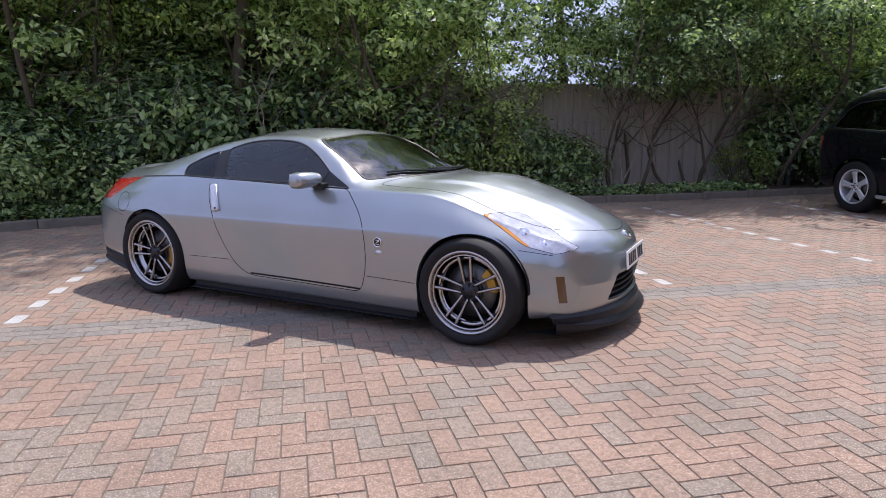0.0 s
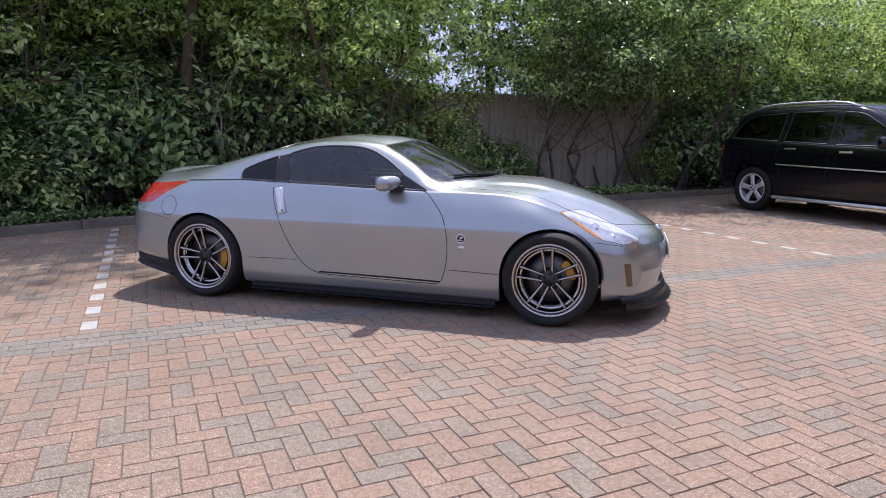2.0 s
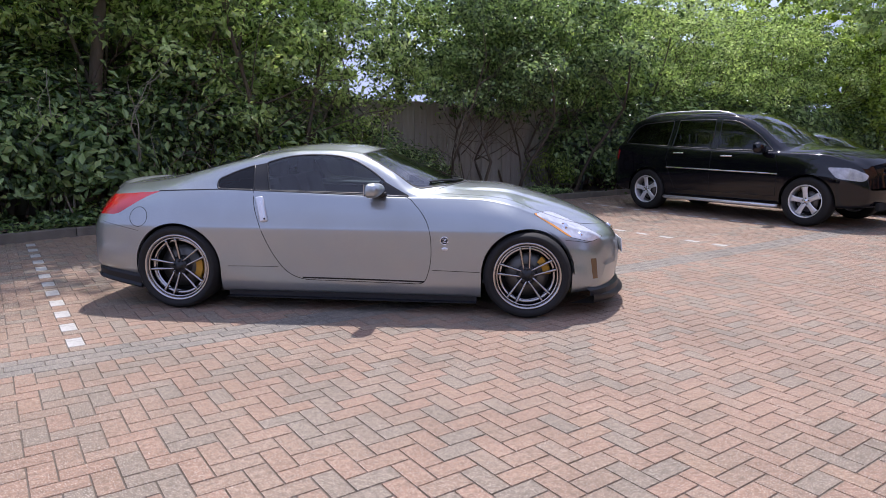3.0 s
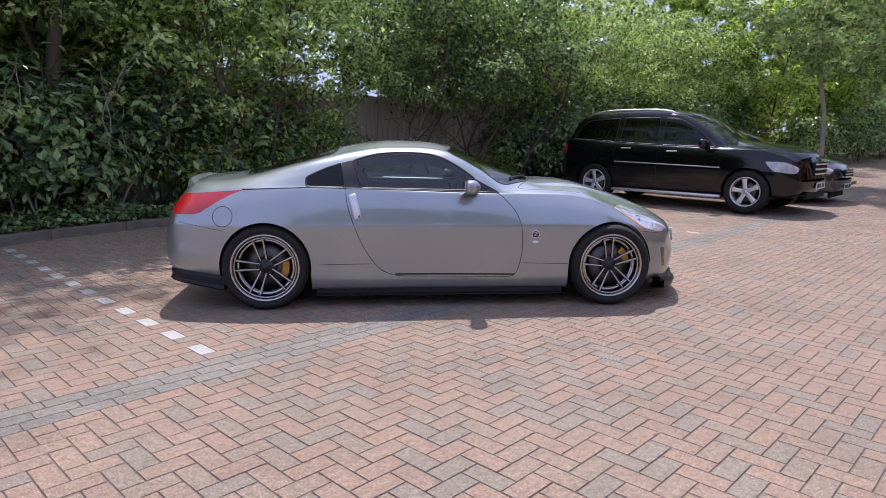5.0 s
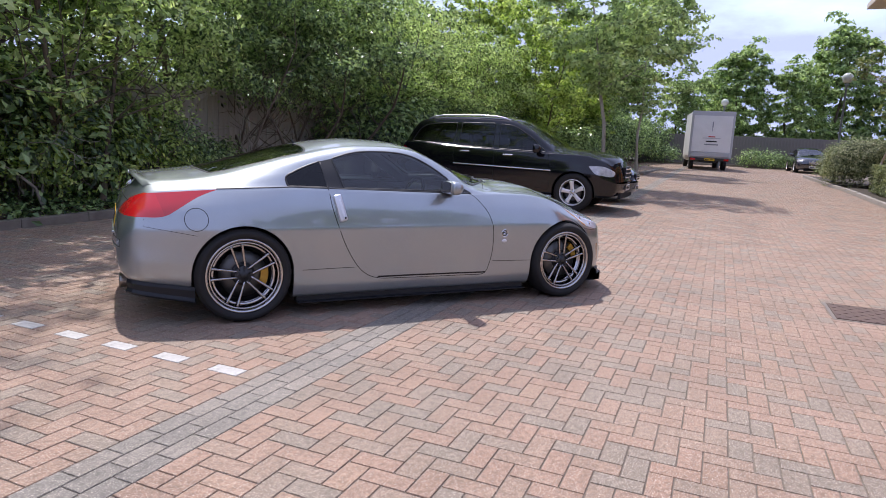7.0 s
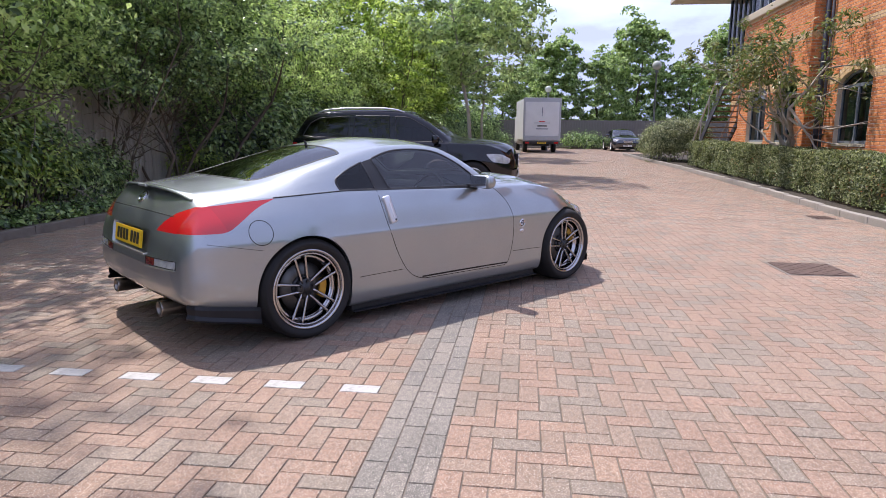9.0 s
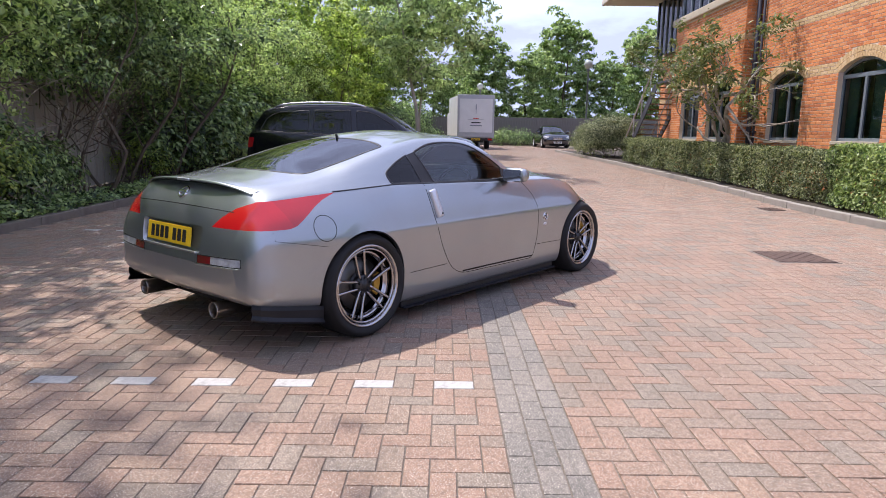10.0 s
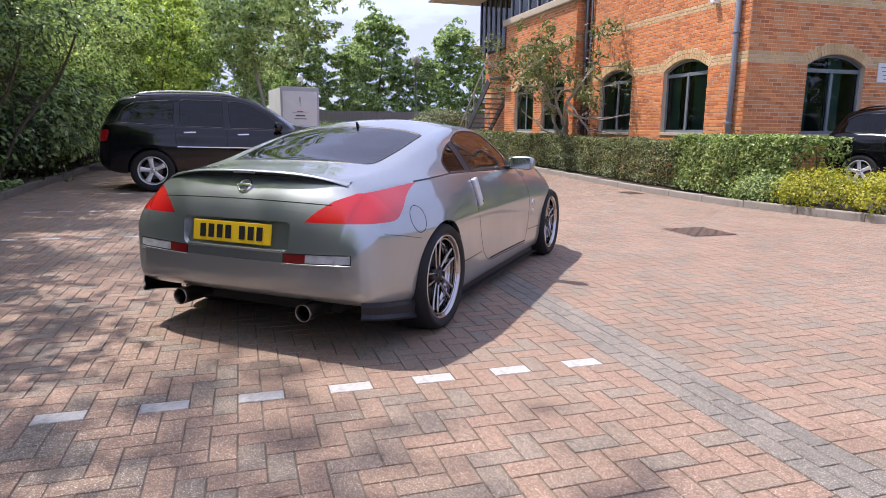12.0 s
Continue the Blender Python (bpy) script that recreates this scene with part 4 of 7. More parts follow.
pair("corner_spat", bm, M_BLACK_PLASTIC, rear_bumper, "black lower corner panel", smooth=False)
# plate recess, plate with plain bars, emblem, lid seam
def recess(name, outline, view, depth, material, parent, label=""):
    bm = bmesh.new()
    pts = []
    n = len(outline)
    for k in range(n):
        (a0, b0), (a1, b1) = outline[k], outline[(k + 1) % n]
        m = max(1, int(math.hypot(a1 - a0, b1 - b0) / 0.03))
        pts += [skin.onto(-abs(a0 + (a1 - a0) * q / m), b0 + (b1 - b0) * q / m, view)[0] * 1.0 if a0 + (a1 - a0) * q / m <= 0 else
                Vector((1, -1, 1)) * skin.onto(-abs(a0 + (a1 - a0) * q / m), b0 + (b1 - b0) * q / m, view)[0] for q in range(m)]
    way = 1 if view == "rear" else -1
    deep = (max(p.x for p in pts) + depth) if way > 0 else (min(p.x for p in pts) - depth)
    ro = [bm.verts.new(p) for p in pts]
    ri = [bm.verts.new((deep + (p.z - 0.63) * (0.25 if way > 0 else 0), p.y * 0.975, p.z + (0.006 if p.z < 0.6 else -0.006) * (1 if way > 0 else -1) * 1.0)) for p in pts]
    for k in range(len(ro)):
        bm.faces.new((ro[k], ro[(k + 1) % len(ro)], ri[(k + 1) % len(ro)], ri[k]))
    bm.faces.new(ri)
    bmesh.ops.recalc_face_normals(bm, faces=bm.faces)
    return part(name, bm, material, parent, label)


REC = rounded([(-0.355, 0.705, 0.03), (0.355, 0.705, 0.03), (0.345, 0.552, 0.03), (-0.345, 0.552, 0.03)])
recess("plate_recess", REC, "rear", 0.012, M_PAINT, rear_bumper)


def plate(parent, m, back, n_bars, w=0.52, h=0.111):
    """A number plate whose characters are plain bars."""
    pl = part("number_plate", box(-w / 2, -0.006, -h / 2, w / 2, 0.0, h / 2, bevel=0.003), back, parent, "number plate with plain dark bars")
    pl.matrix_local = m
    x, step = -w * 0.42, w * 0.84 / (n_bars + 0.6)
    for k in range(n_bars):
        xx = x + step * (k + (0.6 if k > n_bars // 2 else 0))
        part("bar", box(xx + 0.008, -0.009, -0.036, xx + step - 0.012, -0.005, 0.036, bevel=0.001), M_INK, pl)
    return pl


plate(rear_bumper, pose(-2.091, 0.02, 0.632, -8, 0, -90), M_YELLOW, 7)
plate(front_bumper, pose(2.100, 0.0, 0.468, -6, 0, 90), M_WHITE, 7)
part("lid_seam", ribbon(skin, [(y, 0.797 + 0.012 * (1 - (y / 0.55) ** 2)) for y in np.linspace(-0.56, 0.0, 14)], "rear", 0.007, 0.0008), M_LINER, coupe)
part("lid_seam", mirrored(ribbon(skin, [(y, 0.797 + 0.012 * (1 - (y / 0.55) ** 2)) for y in np.linspace(-0.56, 0.0, 14)], "rear", 0.007, 0.0008)), M_LINER, coupe)


def emblem(x, z, view, r, parent):
    q, nr = skin.onto(-0.001, z, view)
    m = Matrix.Translation(q + nr * 0.003) @ nr.to_track_quat("Z", "Y").to_matrix().to_4x4()
    b = lathe([(r * 0.72, -0.004), (r * 0.78, 0.007), (r, 0.007), (r * 1.06, -0.004)], 32, "Z")
    add_box(b, -r * 1.15, -r * 0.22, -0.002, r * 1.15, r * 0.22, 0.010, bevel=0.003)
    bmesh.ops.transform(b, matrix=m, verts=b.verts)
    part("emblem", b, M_CHROME, parent, "round chrome emblem with a bar", True)


emblem(0, 0.872, "rear", 0.042, coupe)
emblem(0, 0.592, "front", 0.036, coupe)

# badge on the front wing: dark disc, bright rim and slanted stroke, with a small oval below
for s in (1, -1):
    q, nr = skin.onto(0.716, 0.567, "side")
    m = Matrix.Translation(q) @ nr.to_track_quat("Z", "Y").to_matrix().to_4x4()
    b = lathe([(0.001, 0.004), (0.026, 0.004), (0.029, 0.0)], 28, "Z")
    bmesh.ops.transform(b, matrix=m, verts=b.verts)
    bd = part("wing_badge", b if s > 0 else mirrored(b), M_TRIM, coupe, "round dark badge with a bright rim", True)
    b = lathe([(0.0245, 0.003), (0.027, 0.008), (0.031, 0.006), (0.032, -0.001)], 28, "Z")
    for x0, y0, x1, y1 in ((-0.016, 0.010, 0.016, 0.015), (-0.016, -0.015, 0.016, -0.010)):
        add_box(b, x0, y0, 0.003, x1, y1, 0.007)
    add_box(b, -0.018, -0.003, 0.003, 0.018, 0.003, 0.0075, m=pose(0, 0, 0, 0, 0, 35))
    bmesh.ops.transform(b, matrix=m, verts=b.verts)
    part("badge_rim", b if s > 0 else mirrored(b), M_CHROME, bd, "", True)
    q, nr = skin.onto(0.719, 0.503, "side")
    m = Matrix.Translation(q) @ nr.to_track_quat("Z", "Y").to_matrix().to_4x4()
    b = lathe([(0.001, 0.006), (0.012, 0.006), (0.0145, 0.0)], 24, "Z")
    bmesh.ops.transform(b, matrix=m @ Matrix.Diagonal((1.7, 1.0, 1, 1)), verts=b.verts)
    part("oval_badge", b if s > 0 else mirrored(b), M_SATIN, coupe, "small silver oval badge", True)

    # upright satin door handle, its hollow and lock
    q, nr = skin.onto(-0.660, 0.772, "side")
    m = Matrix.Translation(q) @ nr.to_track_quat("Z", "Y").to_matrix().to_4x4()
    down = m.to_3x3().inverted() @ Vector((0.24, 0, -1))
    tilt = math.atan2(down.x, -down.y)
    b = bmesh.new()
    add_box(b, -0.030, -0.098, -0.012, 0.030, 0.098, 0.020, bevel=0.016, segments=3, m=pose(0, 0, 0, 0, 0, math.degrees(tilt)))
    bmesh.ops.transform(b, matrix=m, verts=b.verts)
    dh = part("handle", b if s > 0 else mirrored(b), M_SATIN, doors[0 if s > 0 else 1], "upright satin aluminium handle", True)
    b = bmesh.new()
    add_box(b, -0.003, -0.066, 0.016, 0.014, 0.06, 0.0215, bevel=0.005, m=pose(0, 0, 0, 0, 0, math.degrees(tilt)))
    bmesh.ops.transform(b, matrix=m, verts=b.verts)
    part("grip_slot", b if s > 0 else mirrored(b), M_RIM_SILVER, dh)
    b = lathe([(0.001, 0.0225), (0.007, 0.0225), (0.008, 0.019)], 16, "Z")
    bmesh.ops.transform(b, matrix=m @ pose(0, 0, 0, 0, 0, math.degrees(tilt)) @ pose(0.012, -0.078, 0), verts=b.verts)
    part("lock", b if s > 0 else mirrored(b), M_TRIM, dh)

    # door mirror: shell, glass and stalk
    b = bmesh.new()
    bmesh.ops.create_uvsphere(b, u_segments=28, v_segments=18, radius=1)
    for v in b.verts:
        x, y, z = v.co
        f = lambda t: math.copysign(abs(t) ** 0.62, t)
        x, y, z = f(x), f(y), f(z)
        if x < 0:
            x *= 0.45
        v.co = (0.19 + 0.085 * x * (1 - 0.25 * abs(z)) - 0.03 * y * -1 * 0.4, -0.905 + 0.112 * y, 0.933 + 0.058 * z * (1 - 0.12 * (y + 1)) + 0.004 * y)
    mir = part("door_mirror", b if s > 0 else mirrored(b), M_PAINT, doors[0 if s > 0 else 1], "silver door mirror", True)
    b = bmesh.new()
    add_box(b, 0.145, -0.99, 0.890, 0.149, -0.825, 0.975, bevel=0.0015)
    part("mirror_glass", b if s > 0 else mirrored(b), M_CHROME, mir)
    b = bmesh.new()
    add_box(b, 0.165, -0.84, 0.878, 0.275, -0.755, 0.908, bevel=0.010)
    part("mirror_stalk", b if s > 0 else mirrored(b), M_TRIM, mir)

# boot-lid wing: painted blade, dark beneath
def wing(name, material, lab):
    bm, rows = bmesh.new(), []
    for k in range(33):
        y = -0.60 + 1.2 * k / 32
        e = (abs(y) / 0.60)
        xt = -1.992 + 0.07 * e ** 2.4
        z0 = 0.938 - 0.045 * e ** 3
        th = 0.022 * (1 - 0.75 * e ** 4)
        fore = xt + 0.085 - 0.02 * e
        deck, _ = skin.onto(fore, min(y, 0) if y < 0 else -y, "top")
        if name == "wing":
            sec = [(fore, deck.z - 0.003), (fore - 0.04, (deck.z + z0 + th) / 2 + 0.003), (xt + 0.02, z0 + th - 0.002), (xt, z0 + th - 0.002), (xt - 0.004, z0 + th - 0.012)]
        else:
            sec = [(xt - 0.004, z0 + th - 0.012), (xt + 0.012, z0 + th - 0.022), (xt + 0.05, z0 - 0.012), (xt + 0.055, z0 - 0.05)]
        rows.append([bm.verts.new((x, y, z)) for x, z in sec])
    for r0, r1 in zip(rows, rows[1:]):
        for q in range(len(r0) - 1):
            bm.faces.new((r0[q], r0[q + 1], r1[q + 1], r1[q])).smooth = True
    bmesh.ops.recalc_face_normals(bm, faces=bm.faces)
    part(name, bm, material, coupe, lab, True)


wing("wing", M_PAINT, "thin silver lip wing on the hatch")
wing("wing_underside", M_CARBON, "dark underside of the lip wing")
part("brake_light", box(-2.000, -0.07, 0.941, -1.990, 0.07, 0.956, bevel=0.003), M_SATIN, coupe)


def nose_x(y):
    return 2.112 - 0.27 * (abs(y) / 0.72) ** 2.3


# chin and splitter
bm, rows = bmesh.new(), []
for k in range(49):
    y = -0.74 + 1.48 * k / 48
    e = abs(y) / 0.74
    x = nose_x(y) - 0.10 * max(0, e - 0.8)
    up = 0.075 * max(0.0, (e - 0.55) / 0.45) ** 1.5
    sec = [(x - 0.03, 0.21), (x - 0.004, 0.19), (x + 0.002, 0.150), (x + 0.042 - 0.02 * e, 0.128 + up * 0.6), (x + 0.045 - 0.02 * e, 0.116 + up * 0.55), (x + 0.025, 0.104), (x - 0.16, 0.098)]
    rows.append([bm.verts.new((a, y * (1.0 if i < 3 else 1.02), z)) for i, (a, z) in enumerate(sec)])
for r0, r1 in zip(rows, rows[1:]):
    for q in range(len(r0) - 1):
        bm.faces.new((r0[q], r0[q + 1], r1[q + 1], r1[q])).smooth = q in (2, 4)
bmesh.ops.recalc_face_normals(bm, faces=bm.faces)
part("front_splitter", bm, M_BLACK_PLASTIC, coupe, "black front lip splitter")
for s in (1, -1):
    # side blade
    b = bmesh.new()
    prof = [(-0.74, 0.150), (-0.806, 0.146), (-0.808, 0.104), (-0.846, 0.100), (-0.846, 0.094), (-0.74, 0.092)]
    rows = []
    for k in range(13):
        x = -0.955 + 1.91 * k / 12
        fl = 0.012 * abs(2 * k / 12 - 1) ** 4
        rows.append([b.verts.new((x, y - fl * (y < -0.85), z)) for y, z in prof])
    for r0, r1 in zip(rows, rows[1:]):
        for q in range(len(prof) - 1):
            b.faces.new((r0[q], r0[q + 1], r1[q + 1], r1[q]))
    b.faces.new(rows[0])
    b.faces.new(rows[-1][::-1])
    bmesh.ops.recalc_face_normals(b, faces=b.faces)
    part("side_blade", b if s > 0 else mirrored(b), M_BLACK_PLASTIC, coupe, "black side skirt blade")

# mouth with slats
MOUTH = rounded([(-0.33, 0.40, 0.03), (0.0, 0.41, 0), (0.33, 0.40, 0.03), (0.40, 0.245, 0.04), (0.0, 0.235, 0), (-0.40, 0.245, 0.04)])
gr = recess("grille", MOUTH, "front", 0.10, M_LINER, front_bumper, "black lower grille")
for k in range(4):
    z = 0.275 + 0.035 * k
    bm = bmesh.new()
    pts = [(nose_x(y) - 0.045, y, z) for y in np.linspace(-0.36 + 0.015 * k, 0.36 - 0.015 * k, 11)]
    add_tube(bm, pts, 0.007, 6)
    part("slat", bm, M_BLACK_PLASTIC, gr)

# tail pipes
for y in (-0.41, 0.43):
    b = lathe([(0.045, -2.00), (0.050, -2.01), (0.050, -1.75), (0.054, -1.75), (0.056, -2.12), (0.058, -2.135), (0.054, -2.142), (0.049, -2.135), (0.047, -2.05), (0.045, -1.9), (0.001, -1.89)], 32, "Y")
    bmesh.ops.transform(b, matrix=Matrix(((0, 1, 0, 0), (1, 0, 0, 0), (0, 0, 1, 0), (0, 0, 0, 1))), verts=b.verts)
    bmesh.ops.reverse_faces(b, faces=b.faces)
    bmesh.ops.scale(b, vec=(1, 0.84, 0.84), verts=b.verts)
    for f in b.faces:
        f.smooth = True
    bmesh.ops.transform(b, matrix=Matrix.Translation((0.06, y, 0.228)), verts=b.verts)
    part("tail_pipe", b, M_EXHAUST, coupe, "wide steel tail pipe", True)
part("rear_silencer", box(-1.86, -0.50, 0.17, -1.6, 0.50, 0.27, bevel=0.04), M_LINER, coupe)

# wipers and aerial
for y0, y1 in ((0.45, -0.20), (-0.02, -0.52)):
    pts = []
    for k in range(9):
        y = y0 + (y1 - y0) * k / 8
        xx = 0.795 - 0.16 * (abs(y) / 0.5) ** 2 - 0.05 * (k / 8)
        q, nr = skin.onto(xx, -abs(y), "top")
        pts.append((q.x, y, q.z + 0.012))
    part("wiper", tube(pts, 0.008, 6), M_TRIM, coupe, "black wiper blade")
part("aerial", tube([(-0.79, 0, 1.190), (-0.80, 0, 1.212), (-0.81, 0, 1.230)], [0.014, 0.010, 0.005], 10), M_TRIM, coupe)

# ---- wheels ----
def wheel(name, parent, m, tyre_w, r_rim, spokes, rim_mat, face_mat, label, tyre_r=TYRE_R, hub_in=0.045, caliper=None, n_pairs=5, single=False):
    """A wheel that turns about y, its face towards -y: tyre, rim, spokes, hub, disc, caliper."""
    w = new(name)
    w.parent = parent
    w.matrix_local = m
    tagged(w, label=label)
    h = tyre_w / 2
    part("tyre", lathe([(r_rim - 0.006, -h + 0.022), (r_rim + 0.004, -h + 0.010), (r_rim + 0.022, -h + 0.002), ((r_rim + tyre_r) / 2 + 0.008, -h - 0.004), (tyre_r - 0.020, -h + 0.006), (tyre_r - 0.006, -h + 0.024), (tyre_r, -h + 0.05), (tyre_r + 0.001, 0), (tyre_r, h - 0.05), (tyre_r - 0.01, h - 0.015), (tyre_r - 0.04, h), (r_rim, h - 0.02)], 72), M_RUBBER, w, "black low-profile tyre", True)
    rim = part("rim", lathe([(r_rim - 0.020, -h + 0.034), (r_rim - 0.016, -h + 0.016), (r_rim - 0.008, -h + 0.008), (r_rim + 0.001, -h + 0.010), (r_rim + 0.002, -h + 0.02), (r_rim - 0.010, -h + 0.03), (r_rim - 0.016, -h + 0.045), (r_rim - 0.022, -h + 0.08), (r_rim - 0.030, h - 0.04), (r_rim, h - 0.02)], 72), rim_mat, w, "", True)
    y_hub, y_rim = -h + hub_in, -h + 0.026
    if not single:
        part("inner_ring", lathe([(r_rim - 0.034, -h + 0.030), (r_rim - 0.032, -h + 0.024), (r_rim - 0.024, -h + 0.024), (r_rim - 0.022, -h + 0.034), (r_rim - 0.024, -h + 0.05), (r_rim - 0.034, -h + 0.05), (r_rim - 0.034, -h + 0.030)], 72), rim_mat, rim, "", True)
        part("barrel_step", lathe([(r_rim - 0.060, -h + 0.068), (r_rim - 0.056, -h + 0.060), (r_rim - 0.040, -h + 0.060), (r_rim - 0.036, -h + 0.070), (r_rim - 0.060, -h + 0.09)], 72), rim_mat, rim, "", True)
    for k in range(n_pairs):
        a = 2 * math.pi * k / n_pairs + math.pi / 2 + spokes
        for side in ((0,) if single else (-1, 1)):
            b = bmesh.new()
            rows = []
            for q in range(8):
                t = q / 7
                r = 0.040 + (r_rim - 0.030 - 0.040) * t
                off = side * (0.020 + 0.018 * t) * (r_rim / 0.25)
                wd = (0.0075 + 0.0022 * t if not single else 0.040 - 0.008 * math.sin(t * math.pi) + 0.012 * t)
                yy = y_hub + (y_rim - y_hub) * t ** 1.6
                th = 0.030 - 0.010 * t
                rows.append([b.verts.new((r, yy + d, off + o)) for o, d in ((-wd, 0.006), (-wd * 0.55, 0), (wd * 0.55, 0), (wd, 0.006), (wd * 0.8, th), (-wd * 0.8, th))])
            for r0, r1 in zip(rows, rows[1:]):
                for q in range(6):
                    b.faces.new((r0[q], r0[(q + 1) % 6], r1[(q + 1) % 6], r1[q])).smooth = True
            b.faces.new(rows[0])
            b.faces.new(rows[-1][::-1])
            bmesh.ops.recalc_face_normals(b, faces=b.faces)
            bmesh.ops.rotate(b, cent=(0, 0, 0), matrix=Matrix.Rotation(-a, 3, "Y"), verts=b.verts)
            part("spoke", b, face_mat, rim)
    part("hub", lathe([(0.001, y_hub - 0.004), (0.030, y_hub - 0.004), (0.033, y_hub + 0.002), (0.056, y_hub + 0.002), (0.066, y_hub + 0.010), (0.068, y_hub + 0.04)], 32), face_mat if single else M_RIM_DARK, rim, "", True)
    part("centre_cap", lathe([(0.001, y_hub - 0.010), (0.024, y_hub - 0.009), (0.027, y_hub - 0.003)], 24), M_TRIM if not single else M_CHROME, rim, "", True)
    for k in range(5):
        a = 2 * math.pi * k / 5 + 0.3
        b = lathe([(0.001, y_hub - 0.012), (0.008, y_hub - 0.012), (0.0095, y_hub + 0.01)], 10)
        bmesh.ops.translate(b, vec=(0.047 * math.cos(a), 0, 0.047 * math.sin(a)), verts=b.verts)
        part("wheel_nut", b, M_RIM_DARK, rim)
    part("brake_disc", lathe([(0.07, -0.03), (0.160, -0.03), (0.162, -0.02), (0.162, -0.008), (0.07, -0.008)], 48), M_STEEL, w, "bare steel brake disc", True)
    part("brake_drum", lathe([(0.001, -0.045), (0.075, -0.045), (0.08, -0.03)], 28), M_RIM_DARK, w, "", True)
    part("wheel_back", lathe([(0.001, 0.03), (0.20, 0.03), (r_rim - 0.03, 0.05)], 40), M_LINER, w)
    if caliper is not None:
        b = bmesh.new()
        rows = []
        for q in range(9):
            t = caliper + radians(-25 + 50 * q / 8)
            rows.append([b.verts.new((r * math.cos(t), y, r * math.sin(t))) for r, y in ((0.118, -0.046), (0.168, -0.046), (0.174, -0.03), (0.174, 0.02), (0.118, 0.02))])
        for r0, r1 in zip(rows, rows[1:]):
            for q in range(5):
                b.faces.new((r0[q], r0[(q + 1) % 5], r1[(q + 1) % 5], r1[q]))
        b.faces.new(rows[0])
        b.faces.new(rows[-1][::-1])
        bmesh.ops.recalc_face_normals(b, faces=b.faces)
        part("brake_caliper", b, M_CALIPER, w, "gold brake caliper")
    return w


def liner(parent, x, z, r, y0, y1, material=M_LINER):
    bm = bmesh.new()
    rows = []
    for k in range(25):
        t = math.pi * k / 24
        rows.append([bm.verts.new((x + r * math.cos(t), y, z + r * math.sin(t))) for y in (y0, y1)])
    for r0, r1 in zip(rows, rows[1:]):
        bm.faces.new((r0[0], r0[1], r1[1], r1[0]))
    bm.faces.new([r[1] for r in rows])
    return part("wheel_arch_liner", bm, material, parent)


for sx, wd, rr, spin, cal in ((1, 0.245, 0.249, 0.10, radians(28)), (-1, 0.27, 0.254, 0.24, radians(-8))):
    for s in (1, -1):
        y = -(0.775 if sx > 0 else 0.772) * s
        m = pose(HUB_X * sx, y, HUB_Z) if s > 0 else pose(HUB_X * sx, y, HUB_Z, 0, 0, 180)
        wheel("wheel", coupe, m, wd, rr, spin, M_RIM, M_SPOKE, "dark chrome twin-spoke wheel", caliper=cal if s > 0 else math.pi - cal)
        liner(coupe, HUB_X * sx, HUB_Z + 0.005, (ARCH_F if sx > 0 else ARCH_R) + 0.012, -0.80 * s, -0.45 * s)

# ---- cabin ----
part("cabin_floor", box(-1.2, -0.72, 0.20, 0.75, 0.72, 0.26, bevel=0.01), M_SEAT, coupe)
part("dashboard", box(0.18, -0.70, 0.60, 0.62, 0.70, 0.86, bevel=0.06), M_SEAT, coupe, "black dashboard")
wheel_ring = lathe([(0.165, -0.012), (0.178, -0.016), (0.190, -0.010), (0.192, 0.004), (0.182, 0.014), (0.168, 0.008), (0.165, -0.012)], 40)
add_box(wheel_ring, -0.17, -0.004, -0.02, 0.17, 0.012, 0.02, bevel=0.004)
add_box(wheel_ring, -0.02, -0.004, -0.17, 0.02, 0.012, 0.0, bevel=0.004)
add_box(wheel_ring, -0.06, -0.016, -0.055, 0.06, 0.014, 0.055, bevel=0.012)
bmesh.ops.transform(wheel_ring, matrix=pose(0.10, -0.36, 0.80, 0, 0, -90) @ pose(0, 0, 0, -24, 0, 0), verts=wheel_ring.verts)
part("steering_wheel", wheel_ring, M_TRIM, coupe, "black three-spoke steering wheel", True)
part("luggage_deck", box(-1.85, -0.62, 0.60, -0.95, 0.62, 0.70, bevel=0.03), M_SEAT, coupe)
for s in (1, -1):
    b = box(-0.85, -0.755, 0.30, 0.5, -0.72, 0.86, bevel=0.012)
    part("door_card", b if s > 0 else mirrored(b), M_SEAT, coupe)
    st = new("seat")
    st.parent = coupe
    st.location = (0, -0.36 * s, 0)
    part("seat_base", box(-0.48, -0.25, 0.28, 0.05, 0.25, 0.50, bevel=0.06), M_SEAT, st)
    b = box(-0.10, -0.24, 0.0, 0.06, 0.24, 0.60, bevel=0.06)
    bmesh.ops.transform(b, matrix=pose(-0.50, 0, 0.42, 0, -16, 0), verts=b.verts)
    part("backrest", b, M_SEAT, st)
    part("headrest", box(-0.74, -0.12, 0.99, -0.63, 0.12, 1.13, bevel=0.04), M_SEAT, st)


